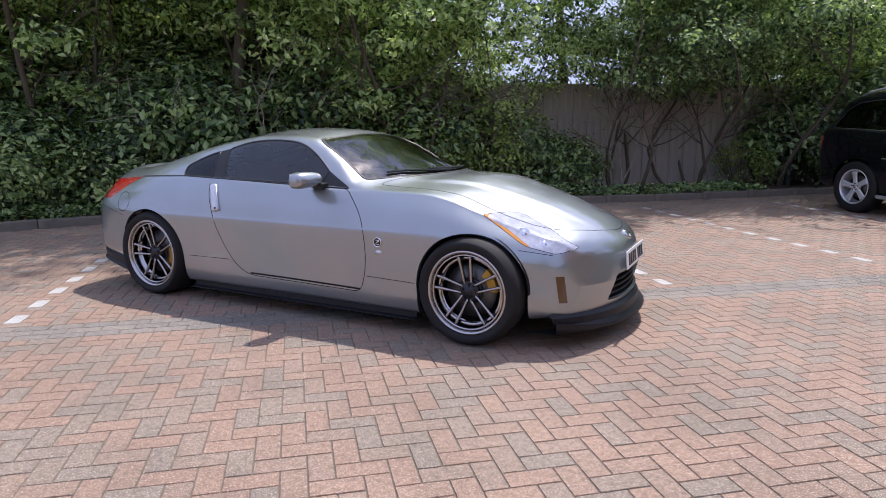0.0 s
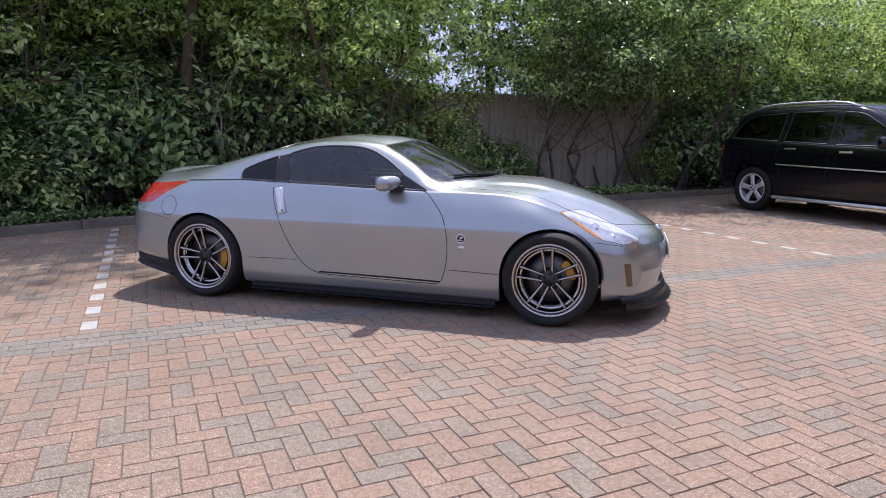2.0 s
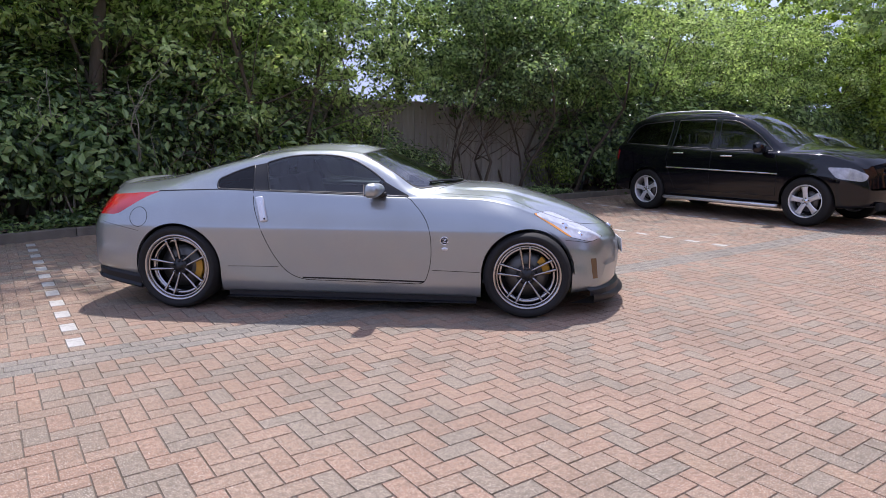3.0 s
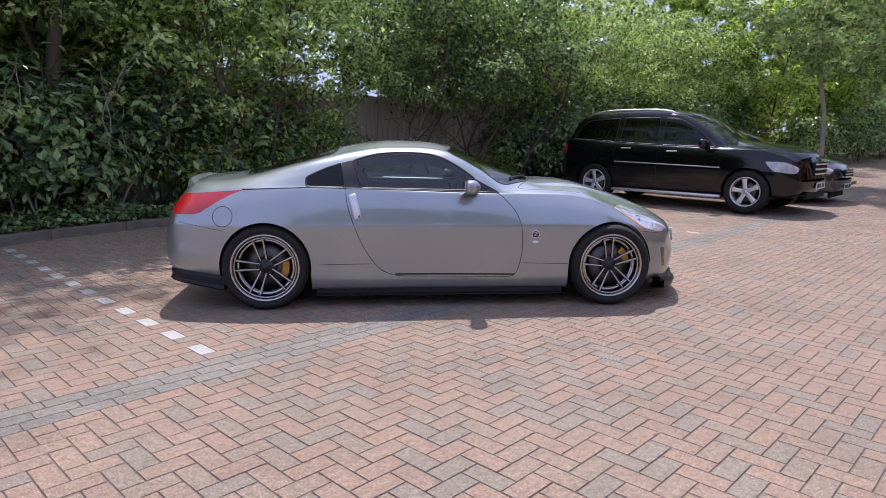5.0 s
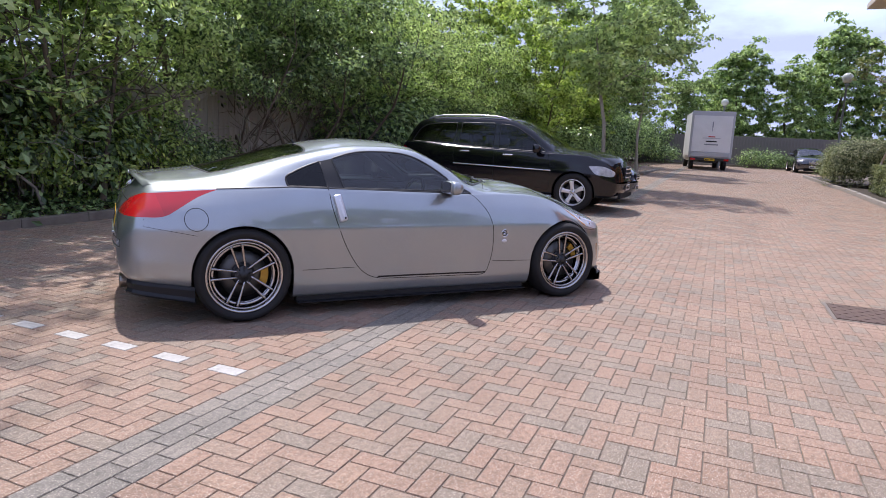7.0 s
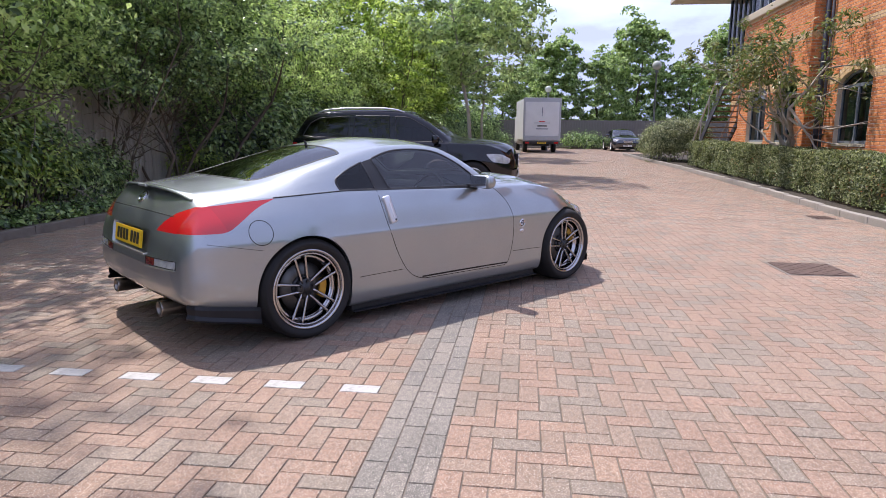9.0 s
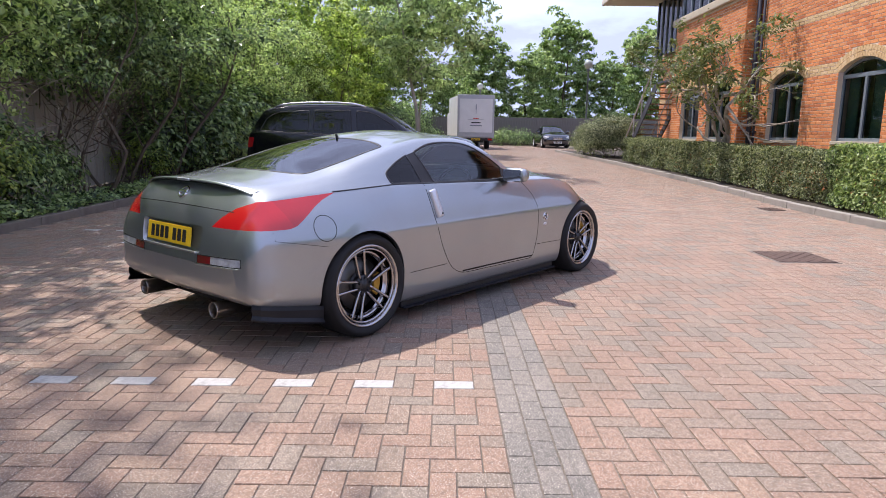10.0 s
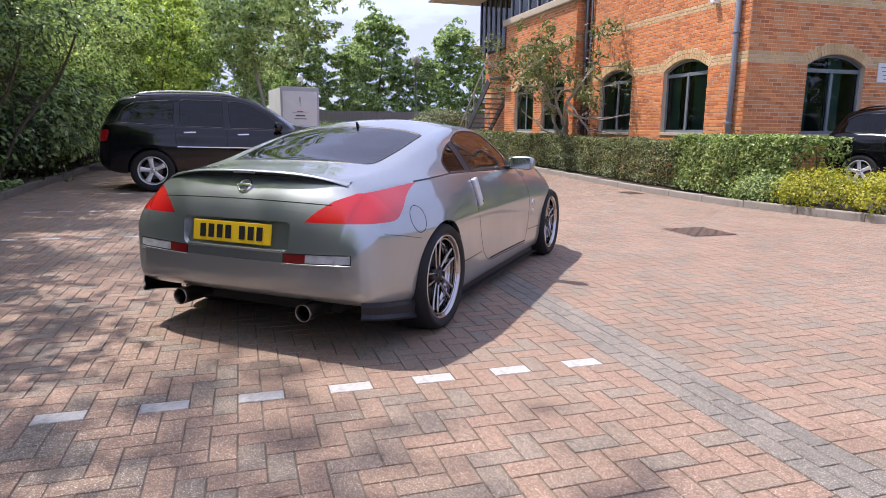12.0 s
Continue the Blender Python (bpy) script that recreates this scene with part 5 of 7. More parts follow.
# ---- the brick office ----
def brick_mat(name, stops):
    m, nt, n, l, p = node_mat(name)
    geo = n.new("ShaderNodeNewGeometry")
    r = ramp_node(nt, geo.outputs["Random Per Island"], stops).outputs["Color"]
    g, s = noise_node(nt, 60, 4, 0.7), noise_node(nt, 0.8, 5, 0.6)
    c = mix_node(nt, 1.0, r, ramp_node(nt, g.outputs["Fac"], [(0.3, (0.8, 0.78, 0.76)), (0.6, (1.05, 1.04, 1.02))]).outputs["Color"], "MULTIPLY")
    c = mix_node(nt, 1.0, c, ramp_node(nt, s.outputs["Fac"], [(0.35, (0.86, 0.86, 0.86)), (0.6, (1, 1, 1))]).outputs["Color"], "MULTIPLY")
    l.new(c, p.inputs["Base Color"])
    p.inputs["Roughness"].default_value = 0.85
    bump_node(nt, g.outputs["Fac"], 0.4, 0.003, p)
    return m


M_BRICK = brick_mat("red_brick", [(0.0, (0.50, 0.155, 0.055)), (0.3, (0.65, 0.225, 0.074)), (0.75, (0.77, 0.295, 0.100)), (1.0, (0.74, 0.31, 0.125))])
M_BUFF = brick_mat("buff_brick", [(0.0, (0.58, 0.385, 0.185)), (0.5, (0.68, 0.470, 0.240)), (1.0, (0.74, 0.535, 0.295))])
M_MORTAR = surface("mortar", (0.58, 0.45, 0.33), (0.76, 0.62, 0.48), 0.95, 0, 4, 90, 0.3)
M_FRAME = plain("grey_window_frame", (0.17, 0.20, 0.225), 0.4)
M_PIPE = plain("grey_downpipe", (0.20, 0.22, 0.26), 0.45)
M_DARK_PIPE = plain("dark_downpipe", (0.05, 0.05, 0.06), 0.5)
M_BLIND = surface("blind_cloth", (0.16, 0.28, 0.27), (0.24, 0.38, 0.36), 0.8, 0, 3, 40)
# dark grey for the back panels: the rooms' dimness is put into the colour
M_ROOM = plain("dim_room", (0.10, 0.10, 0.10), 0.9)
M_SOFFIT = plain("pale_soffit", (0.62, 0.55, 0.45), 0.7)
M_CONCRETE = surface("sill_stone", (0.42, 0.36, 0.26), (0.54, 0.47, 0.35), 0.85, 0, 4, 80)

BW, BH, BJ = 0.212, 0.062, 0.013


def brick_field(length, z0, z1, skip, buff, proud=0.006):
    """Bricks in stretcher bond over a wall's length: lists of verts, faces and whether each is buff. skip(u, z) leaves openings."""
    lists = {False: ([], []), True: ([], [])}
    rows = int((z1 - z0) / (BH + BJ))
    for r in range(rows):
        z = z0 + r * (BH + BJ)
        u = -(BW + BJ) / 2 if r % 2 else 0.0
        while u < length:
            a, b = max(u, 0.0), min(u + BW, length)
            u += BW + BJ
            if b - a < 0.03:
                continue
            if skip((a + b) / 2, z + BH / 2):
                lo, hi = a, b
                if skip(a, z + BH / 2) and skip(b, z + BH / 2):
                    continue
                for _ in range(8):
                    mid = (lo + hi) / 2
                    if skip(mid, z + BH / 2) == skip(a, z + BH / 2):
                        lo = mid
                    else:
                        hi = mid
                if skip(a, z + BH / 2):
                    a = hi
                else:
                    b = lo
            elif skip(a, z + BH / 2) or skip(b, z + BH / 2):
                lo, hi = a, b
                for _ in range(8):
                    mid = (lo + hi) / 2
                    if skip(mid, z + BH / 2) == skip(a, z + BH / 2):
                        lo = mid
                    else:
                        hi = mid
                if skip(a, z + BH / 2):
                    a = hi
                else:
                    b = lo
            if b - a < 0.02:
                continue
            vs, fs = lists[bool(buff((a + b) / 2, z + BH / 2))]
            k, e = len(vs), 0.003
            vs += [(a, 0, z), (b, 0, z), (b, 0, z + BH), (a, 0, z + BH), (a + e, -proud, z + e), (b - e, -proud, z + e), (b - e, -proud, z + BH - e), (a + e, -proud, z + BH - e)]
            fs += [(k + 4, k + 5, k + 6, k + 7), (k, k + 1, k + 5, k + 4), (k + 1, k + 2, k + 6, k + 5), (k + 2, k + 3, k + 7, k + 6), (k + 3, k, k + 4, k + 7)]
    return lists


def arch_rise(u, c, half, spring, rise):
    """Height of a segmental arch over u."""
    R = (half * half + rise * rise) / (2 * rise)
    return spring + rise - R + math.sqrt(max(0.0, R * R - (u - c) ** 2))


office = tagged(new("office_building"), "two-storey red brick office with buff bands and arched windows", "building")


def facade(m, length, height, windows, base=0.0, thick=0.30):
    """A wall in its own frame: u along x, outside towards -y. windows: centre, half width, sill, spring, rise."""
    def in_hole(u, z):
        return any(abs(u - c) < h and s < z < arch_rise(u, c, h, sp, ri) for c, h, s, sp, ri in windows)

    def in_arch(u, z):
        for c, h, s, sp, ri in windows:
            R = (h * h + ri * ri) / (2 * ri)
            r, t = math.hypot(u - c, z - (sp + ri - R)), abs(math.atan2(u - c, z - (sp + ri - R)))
            if R - 0.01 < r < R + 0.224 and t < math.asin(h / R) * 1.03:
                return True
        return False

    def is_buff(u, z):
        return 2.60 < z < 2.83 or 3.80 < z < 3.96

    def skip(u, z):
        return in_hole(u, z) or in_arch(u, z)

    # the backing wall, in columns that leave the openings
    cols, vs, fs = [], [], []
    us = sorted({0.0, length, *[c + h * k / 10 for c, h, *_ in windows for k in range(-10, 11)]})
    bm = bmesh.new()
    for a, b in zip(us, us[1:]):
        mid = (a + b) / 2
        w = next((q for q in windows if abs(mid - q[0]) < q[1]), None)
        if w is None:
            add_box(bm, a, 0.0, base, b, thick, height)
        else:
            c, h, s, sp, ri = w
            add_box(bm, a, 0.0, base, b, thick, s)
            q = add_box(bm, a, 0.0, sp, b, thick, height)
            for v in q:
                if v.co.z < sp + 0.01:
                    v.co.z = arch_rise(min(max(v.co.x, c - h), c + h), c, h, sp, ri)
    bmesh.ops.remove_doubles(bm, verts=bm.verts, dist=0.001)
    wall = part("wall", bm, M_MORTAR, office, "red brick wall with buff brick bands")
    wall.matrix_local = m
    for flag, (v, f) in brick_field(length, base + 0.05, height, skip, is_buff).items():
        if v:
            tagged(from_lists("buff_bricks" if flag else "red_bricks", v, f, M_BUFF if flag else M_BRICK, wall), kind="stuff")
    for c, h, s, sp, ri in windows:
        # voussoirs of the arch
        n = max(9, int((2 * h + 0.3) / 0.085))
        for row in range(2):
            vs, fs = [], []
            R = (h * h + ri * ri) / (2 * ri)
            half = math.asin(h / R)
            zc = sp + ri - R
            r0, r1 = R + 0.004 + row * 0.112, R + 0.108 + row * 0.112
            for k in range(n):
                t0, t1 = -half * 1.03 + 2.06 * half * (k + 0.05) / n, -half * 1.03 + 2.06 * half * (k + 0.95) / n
                q = len(vs)
                for yy, e in ((0.0, 0.0), (-0.008, 0.003)):
                    vs += [(c + (r0 + e) * math.sin(t0), yy, zc + (r0 + e) * math.cos(t0)), (c + (r0 + e) * math.sin(t1), yy, zc + (r0 + e) * math.cos(t1)), (c + (r1 - e) * math.sin(t1), yy, zc + (r1 - e) * math.cos(t1)), (c + (r1 - e) * math.sin(t0), yy, zc + (r1 - e) * math.cos(t0))]
                fs += [(q + 4, q + 7, q + 6, q + 5), (q, q + 4, q + 5, q + 1), (q + 1, q + 5, q + 6, q + 2), (q + 2, q + 6, q + 7, q + 3), (q + 3, q + 7, q + 4, q)]
            from_lists("arch_bricks", vs, fs, M_BUFF, wall)
        arched_window(m, c, h, s, sp, ri, wall)
    return wall


def arched_window(m, c, h, s, sp, ri, wall):
    """Two tall lights and a curved head, set back in the wall."""
    win = new("window")
    win.parent = wall
    win.location = (0, 0, 0)
    fw, d0, d1 = 0.045, 0.10, 0.16
    bm = bmesh.new()
    for a, b in ((c - h, c - h + fw), (c + h - fw, c + h)):
        add_box(bm, a, d0, s, b, d1, sp + 0.01, bevel=0.006)
    add_box(bm, c - 0.035, d0 - 0.004, s + fw, c + 0.035, d1, sp - 0.08, bevel=0.006)
    add_box(bm, c - h + fw, d0 + 0.002, s, c + h - fw, d1, s + fw + 0.02, bevel=0.006)
    add_box(bm, c - h + fw, d0 + 0.002, sp - 0.14, c + h - fw, d1, sp - 0.06, bevel=0.006)
    n = 14
    for k in range(n):
        u0, u1 = c - h + 2 * h * k / n, c - h + 2 * h * (k + 1) / n
        q = add_box(bm, u0, d0 + 0.001, 0, u1, d1, 0.055)
        for v in q:
            v.co.z += arch_rise(v.co.x, c, h, sp, ri) - 0.055
    fr = part("window_frame", bm, M_FRAME, win, "grey metal window frame")
    vs, fs = [], []
    for k in range(n + 1):
        u = c - h + 2 * h * k / n
        vs += [(u, d1 - 0.03, s), (u, d1 - 0.03, arch_rise(u, c, h, sp, ri))]
    fs = [(2 * k, 2 * k + 2, 2 * k + 3, 2 * k + 1) for k in range(n)]
    from_lists("pane", vs, fs, M_WINDOW_GLASS, win, "dark glass pane")
    part("window_sill", box(c - h, -0.03, s - 0.07, c + h, 0.12, s + 0.002, bevel=0.01), M_CONCRETE, win)
    part("blind", box(c + 0.04, 0.26, s + 0.02, c + h * 0.55, 0.29, sp + ri, bevel=0.004), M_BLIND, win, "pale green window blind")
    part("blind", box(c - h, 0.26, s + 0.02, c - h * 0.55, 0.29, sp + ri, bevel=0.004), M_BLIND, win)
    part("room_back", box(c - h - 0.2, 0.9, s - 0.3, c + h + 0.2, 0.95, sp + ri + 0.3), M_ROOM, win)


def turned(x, y, deg):
    return pose(x, y, 0, 0, 0, deg)


# the long face looks to the yard (+y): u runs from the near corner towards the far end, so its frame is turned half about
LONG_Y, CORNER_X = -3.29, 6.38


def long_face(x0, x1, y, windows, height):
    return facade(turned(x1, y, 180), x1 - x0, height, [(x1 - c, h, s, sp, ri) for c, h, s, sp, ri in windows])


WIN = (0.775, 1.19, 2.60, 0.23)
long_face(CORNER_X, 12.86, LONG_Y, [(8.305, *WIN), (11.185, *WIN)], 7.6)
long_face(12.86, 18.1, LONG_Y + 0.34, [(14.235, *WIN), (16.395, *WIN)], 4.90)
long_face(18.1, 24.2, LONG_Y - 1.2, [], 4.6)
facade(turned(12.86, LONG_Y + 0.34, -90), 0.34, 4.90, [])
facade(turned(18.1, LONG_Y + 0.34, 90) @ pose(-1.54, 0, 0), 1.54, 4.6, [])
facade(turned(CORNER_X, LONG_Y, -90), 9.0, 7.6, [(2.29, *WIN), (5.6, *WIN)])
part("rear_wall", box(CORNER_X, -12.5, 0, 24.2, -12.3, 7.6), M_MORTAR, office)
part("end_wall", box(24.0, -12.3, 0, 24.2, LONG_Y - 1.2, 6.8), M_MORTAR, office)

# the upper glazing over the set-forward bay, its sill, and the deep eaves
part("stone_sill", box(12.74, LONG_Y - 0.1, 4.90, 18.2, LONG_Y + 0.46, 5.12, bevel=0.03), M_CONCRETE, office, "buff stone sill under the upper glazing")
glz = new("glazing")
glz.parent = office
bm = bmesh.new()
for k in range(8):
    x = 12.95 + k * 0.72
    add_box(bm, x - 0.035, LONG_Y + 0.12, 5.12, x + 0.035, LONG_Y + 0.22, 6.82, bevel=0.006)
for k in range(11):
    x = 18.2 + k * 0.58
    add_box(bm, x - 0.03, LONG_Y - 0.92, 4.6, x + 0.03, LONG_Y - 0.82, 6.82, bevel=0.006)
for z in (5.16, 6.0, 6.78):
    add_box(bm, 12.95, LONG_Y + 0.125, z - 0.035, 18.0, LONG_Y + 0.21, z + 0.035)
part("glazing_frame", bm, M_FRAME, glz, "blue-grey metal mullions")
part("pane", box(12.95, LONG_Y + 0.16, 5.12, 18.0, LONG_Y + 0.17, 6.82), M_WINDOW_GLASS, glz)
part("pane", box(18.1, LONG_Y - 0.88, 4.6, 24.1, LONG_Y - 0.87, 6.82), M_WINDOW_GLASS, glz)
part("corner_pane", box(18.04, LONG_Y - 0.86, 5.12, 18.06, LONG_Y + 0.16, 6.82), M_WINDOW_GLASS, glz)
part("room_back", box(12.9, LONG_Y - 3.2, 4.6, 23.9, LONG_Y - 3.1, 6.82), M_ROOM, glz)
part("roof_overhang", box(18.12, -13.0, 6.82, 24.75, LONG_Y + 1.43, 7.04, bevel=0.03), M_SOFFIT, office, "pale underside of the deep eaves")
part("roof", box(6.0, -13.0, 7.6, 24.7, LONG_Y + 0.2, 7.8, bevel=0.03), M_PIPE, office, "grey flat roof edge")

# rainwater pipes
for x, y, r, mt, top, lab in ((6.68, LONG_Y + 0.075, 0.055, M_PIPE, 7.5, "grey round downpipe"), (12.71, LONG_Y + 0.09, 0.06, M_DARK_PIPE, 7.5, "dark downpipe"), (12.49, LONG_Y + 0.06, 0.035, M_DARK_PIPE, 7.5, "thin dark pipe")):
    dp = part("downpipe", tube([(x, y, 0.0), (x, y, 2.2), (x, y, top)], r, 14), mt, office, lab, True)
    for z in (1.4, 3.2, 5.0):
        part("pipe_bracket", box(x - r - 0.02, LONG_Y + 0.008, z - 0.02, x + r + 0.02, y + r + 0.008, z + 0.02, bevel=0.004), mt, dp)
# a small security lamp and a pale notice
lamp = part("wall_lamp", box(7.32, LONG_Y + 0.008, 3.86, 7.46, LONG_Y + 0.16, 3.96, bevel=0.02), M_WHITE, office, "small white wall lamp")
notice = part("notice_board", box(CORNER_X - 0.03, -7.30, 2.30, CORNER_X - 0.008, -6.70, 2.70, bevel=0.006), M_WHITE, office, "white notice with grey lines")
for k in range(4):
    part("text_bar", box(CORNER_X - 0.034, -7.24, 2.60 - k * 0.08, CORNER_X - 0.029, -6.78 - 0.03 * k, 2.62 - k * 0.08), M_PIPE, notice)

# the outside stair
M_STEP = surface("timber_tread", (0.22, 0.12, 0.06), (0.40, 0.22, 0.11), 0.7, 0, 6, 60)
M_RAIL = surface("galvanised_rail", (0.40, 0.40, 0.40), (0.62, 0.62, 0.62), 0.45, 0.6, 6, 60)
stair = thing("metal_staircase", pose(20.4, LONG_Y + 0.1, ground_height(20, -2)), "outside fire stair with brown treads and grey rails", "staircase")
NS, RISE, GO = 15, 0.185, 0.235
for k in range(NS):
    part("tread", box(-0.0 + 0 * k, -0.5, 0, 0.27, 0.5, 0.04, bevel=0.006), M_STEP, stair).matrix_local = pose(1.9 - k * GO, 0, RISE * (k + 1))
for yy in (-0.52, 0.50):
    part("stringer", prism([(2.25, -0.02), (2.35, 0.16), (2.35 - NS * GO, RISE * NS + 0.16), (2.05 - NS * GO, RISE * NS - 0.02)], 0.03, pose(0, yy, 0)), M_DARK_PIPE, stair)
    part("handrail", tube([(2.3, yy, 1.0), (2.3 - NS * GO, yy, RISE * NS + 1.0)], 0.028, 8), M_RAIL, stair)
    for k in range(0, NS + 1, 4):
        part("baluster", tube([(2.2 - k * GO, yy, RISE * k), (2.2 - k * GO, yy, RISE * k + 1.05)], 0.025, 8), M_RAIL, stair)
part("landing", box(2.0 - NS * GO - 1.2, -0.55, RISE * NS + 0.1, 2.0 - NS * GO, 0.55, RISE * NS + 0.18, bevel=0.01), M_DARK_PIPE, stair)


# ---- the other vehicles ----
M_BLACK_GLASS = glass("black_privacy_glass", (0.75, 0.85, 1.0), 0.10, 0.01, 1.55)
M_NAVY = car_paint("dark_blue_paint", (0.006, 0.008, 0.014), (0.012, 0.015, 0.024), 0.2, 0.2)


def estate(name, m, paint, label, width, z_top, z_low, z_belt, z_rail, w_rail, windows, doors_at, wheel_r, rim_r, hub_x, tail_box, head_out, rails=True, glass_mat=None, stripe=0.78):
    """A road car with its main panels, panes, lamps, trim and wheels. Curves run along x."""
    t = thing(name, m, label, "car")
    zt, zl, zb, zr, wr = curve(z_top), curve(z_low), curve(z_belt), curve(z_rail), curve(w_rail)
    x0, x1 = z_top[0][0], z_top[-1][0]
    wmax = curve([(x0, width * 0.86), (x0 + 0.25, width * 0.97), (x0 + 0.7, width), (hub_x - 0.2, width), (x1 - 0.45, width * 0.95), (x1 - 0.12, width * 0.82), (x1, width * 0.74)])

    def section(x):
        top, low = zt(x), zl(x)
        e = min(1.0, (top - low) / 0.4)
        rail = min(zr(x), top - 0.003)
        belt = min(zb(x), rail - 0.003)
        w, wt = wmax(x), wr(x)
        zc = low + (belt - low) * 0.62
        z1 = low + (belt - low) * 0.18
        flare = 0.022 * max(math.exp(-((x - hub_x) / 0.35) ** 2), math.exp(-((x + hub_x) / 0.35) ** 2))
        return [(0, low), (w * 0.5, low), (w * 0.9, low), (w * 0.945, low + 0.02 * e), (w * 0.975 + flare, z1), (w + flare, zc - 0.02 * e), (w + flare - 0.004, zc + 0.02 * e), (w * 0.985 + flare * 0.5, zc + (belt - zc) * 0.6), (w * 0.955, belt - 0.012 * e), (w * 0.935, belt + 0.006 * e),
                (w * 0.935 + (wt - w * 0.935) * 0.55, belt + (rail - belt) * 0.52), (wt, rail), (wt * 0.6, rail + (top - rail) * 0.75), (0, top)]

    def warp(x, y, z):
        k = min(1, max(0, (x - x1 + 0.75) / 0.75))
        r = min(1, max(0, (x0 + 0.45 - x) / 0.45))
        return -0.26 * k * k * (y / width) ** 2.4 + 0.14 * r * r * (y / width) ** 3

    st = even_stations(x0, x1, (zt, zl), 0.042)
    sh = Shell(section, st, 5, warp)
    for nm, out in windows:
        sh.carve(out, "side", nm)
    a_pil, b_line = head_out["screen"], head_out["rear"]
    sh.carve(a_pil, "top", "windscreen")
    sh.carve(b_line, "top" if head_out.get("rear_view", "top") == "top" else "rear", "rear_window", zone=lambda x, y, z: x < x0 + 0.9 and z > zb(x0 + 0.4) - 0.05)
    sh.carve(head_out["lamp"], "side", "head", zone=lambda x, y, z: y < -width * 0.38)
    sh.carve(tail_box, "side", "tail", zone=lambda x, y, z: y < -width * 0.45)
    ar = wheel_r + 0.035
    for cx in (hub_x, -hub_x):
        sh.carve(ring(cx, wheel_r, ar), "side", "cut", zone=lambda x, y, z: z < wheel_r + ar + 0.1)
        sh.carve([(cx - ar, wheel_r), (cx + ar, wheel_r), (cx + ar, 0.0), (cx - ar, 0.0)], "side", "cut")
    part("body_shell", turned_in(sh.bmesh_of("body", True), 0.03), paint, t, "", True)
    part("windscreen", sh.bmesh_of("windscreen", True), M_SCREEN_GLASS, t, "", True)
    if sh.has("rear_window"):
        part("rear_window", sh.bmesh_of("rear_window", True), M_BLACK_GLASS, t, "dark rear window", True)
    for nm, out in windows:
        pair(nm, sh.bmesh_of(nm, False), glass_mat or M_BLACK_GLASS, t, "dark tinted side window")
        pair("window_seal", ribbon(sh, out, "side", 0.018, 0.003, True), M_TRIM, t)
    pair("headlamp", turned_in(sh.bmesh_of("head", False), 0.02), M_CLEAR_LENS, t, "clear headlamp")
    pair("tail_lamp", turned_in(sh.bmesh_of("tail", False), 0.02), M_RED_DEEP, t, "red tail lamp")
    for pts in doors_at:
        pair("door_seam", ribbon(sh, pts, "side", 0.008, 0.0008), M_LINER, t)
    for x in head_out["handles"]:
        z = zb(x) - 0.09
        bms = ribbon(sh, [(x - 0.10, z - 0.004), (x + 0.10, z)], "side", 0.028, 0.022)
        pair("door_handle", bms, M_CHROME, t, "chrome door handle")
    if stripe:
        pair("side_moulding", ribbon(sh, [(-hub_x + ar + 0.02, stripe), (hub_x - ar - 0.04, stripe - 0.03)], "side", 0.022, 0.010), M_CHROME, t, "bright side moulding")
        for s in (1, -1):
            b = tube([(-hub_x + ar, -width * 0.99, 0.27), (-hub_x + ar + 0.06, -width * 1.02, 0.27), (hub_x - ar - 0.06, -width * 1.02, 0.27), (hub_x - ar, -width * 0.99, 0.27)], 0.028, 10)
            part("running_board", b if s > 0 else mirrored(b), M_SATIN, t, "bright running board", True)
    if rails:
        for s in (1, -1):
            pts = []
            for x in np.linspace(rails[0], rails[1], 14):
                q, _ = sh.onto(float(x), -wr(float(x)) * 0.93, "top")
                e = abs(2 * (x - rails[0]) / (rails[1] - rails[0]) - 1)
                pts.append((q.x, q.y, q.z + 0.045 * (1 - e ** 6)))
            b = tube(pts, 0.018, 8)
            part("roof_rail", b if s > 0 else mirrored(b), M_SATIN if stripe else M_TRIM, t, "roof rail", True)
    for s in (1, -1):
        xm = head_out["mirror"]
        b = bmesh.new()
        bmesh.ops.create_uvsphere(b, u_segments=20, v_segments=12, radius=1)
        for v in b.verts:
            f = lambda q: math.copysign(abs(q) ** 0.65, q)
            x, y, z = f(v.co.x), f(v.co.y), f(v.co.z)
            v.co = (xm + 0.10 * x * (0.5 if x < 0 else 1), -width - 0.10 + 0.115 * y, zb(xm) + 0.075 + 0.085 * z)
        mm = part("door_mirror", b if s > 0 else mirrored(b), paint, t, "", True)
        b = box(xm - 0.02, -width - 0.02, zb(xm) + 0.0, xm + 0.06, -width * 0.88, zb(xm) + 0.05, bevel=0.01)
        part("mirror_stalk", b if s > 0 else mirrored(b), M_TRIM, mm)
        for cx in (hub_x, -hub_x):
            wm = pose(cx, -(width - 0.125) * s, wheel_r, 0, 0, 0 if s > 0 else 180)
            wheel("wheel", t, wm, 0.25, rim_r, 0.15, M_RIM_SILVER, M_RIM_SILVER, "silver five-spoke wheel", tyre_r=wheel_r, hub_in=0.035, n_pairs=5, single=True)
            liner(t, cx, wheel_r, ar + 0.012, -(width - 0.09) * s, -0.4 * s)
    # grille, lower intake, plate, lamps in the bumper
    gz = head_out["grille"]
    gx = sh.onto(-0.02, (gz[0] + gz[1]) / 2, "front")[0].x
    gr = part("grille", box(gx - 0.05, -gz[2], gz[0], gx + 0.012, gz[2], gz[1], bevel=0.02), M_LINER, t, "dark grille with bright bars")
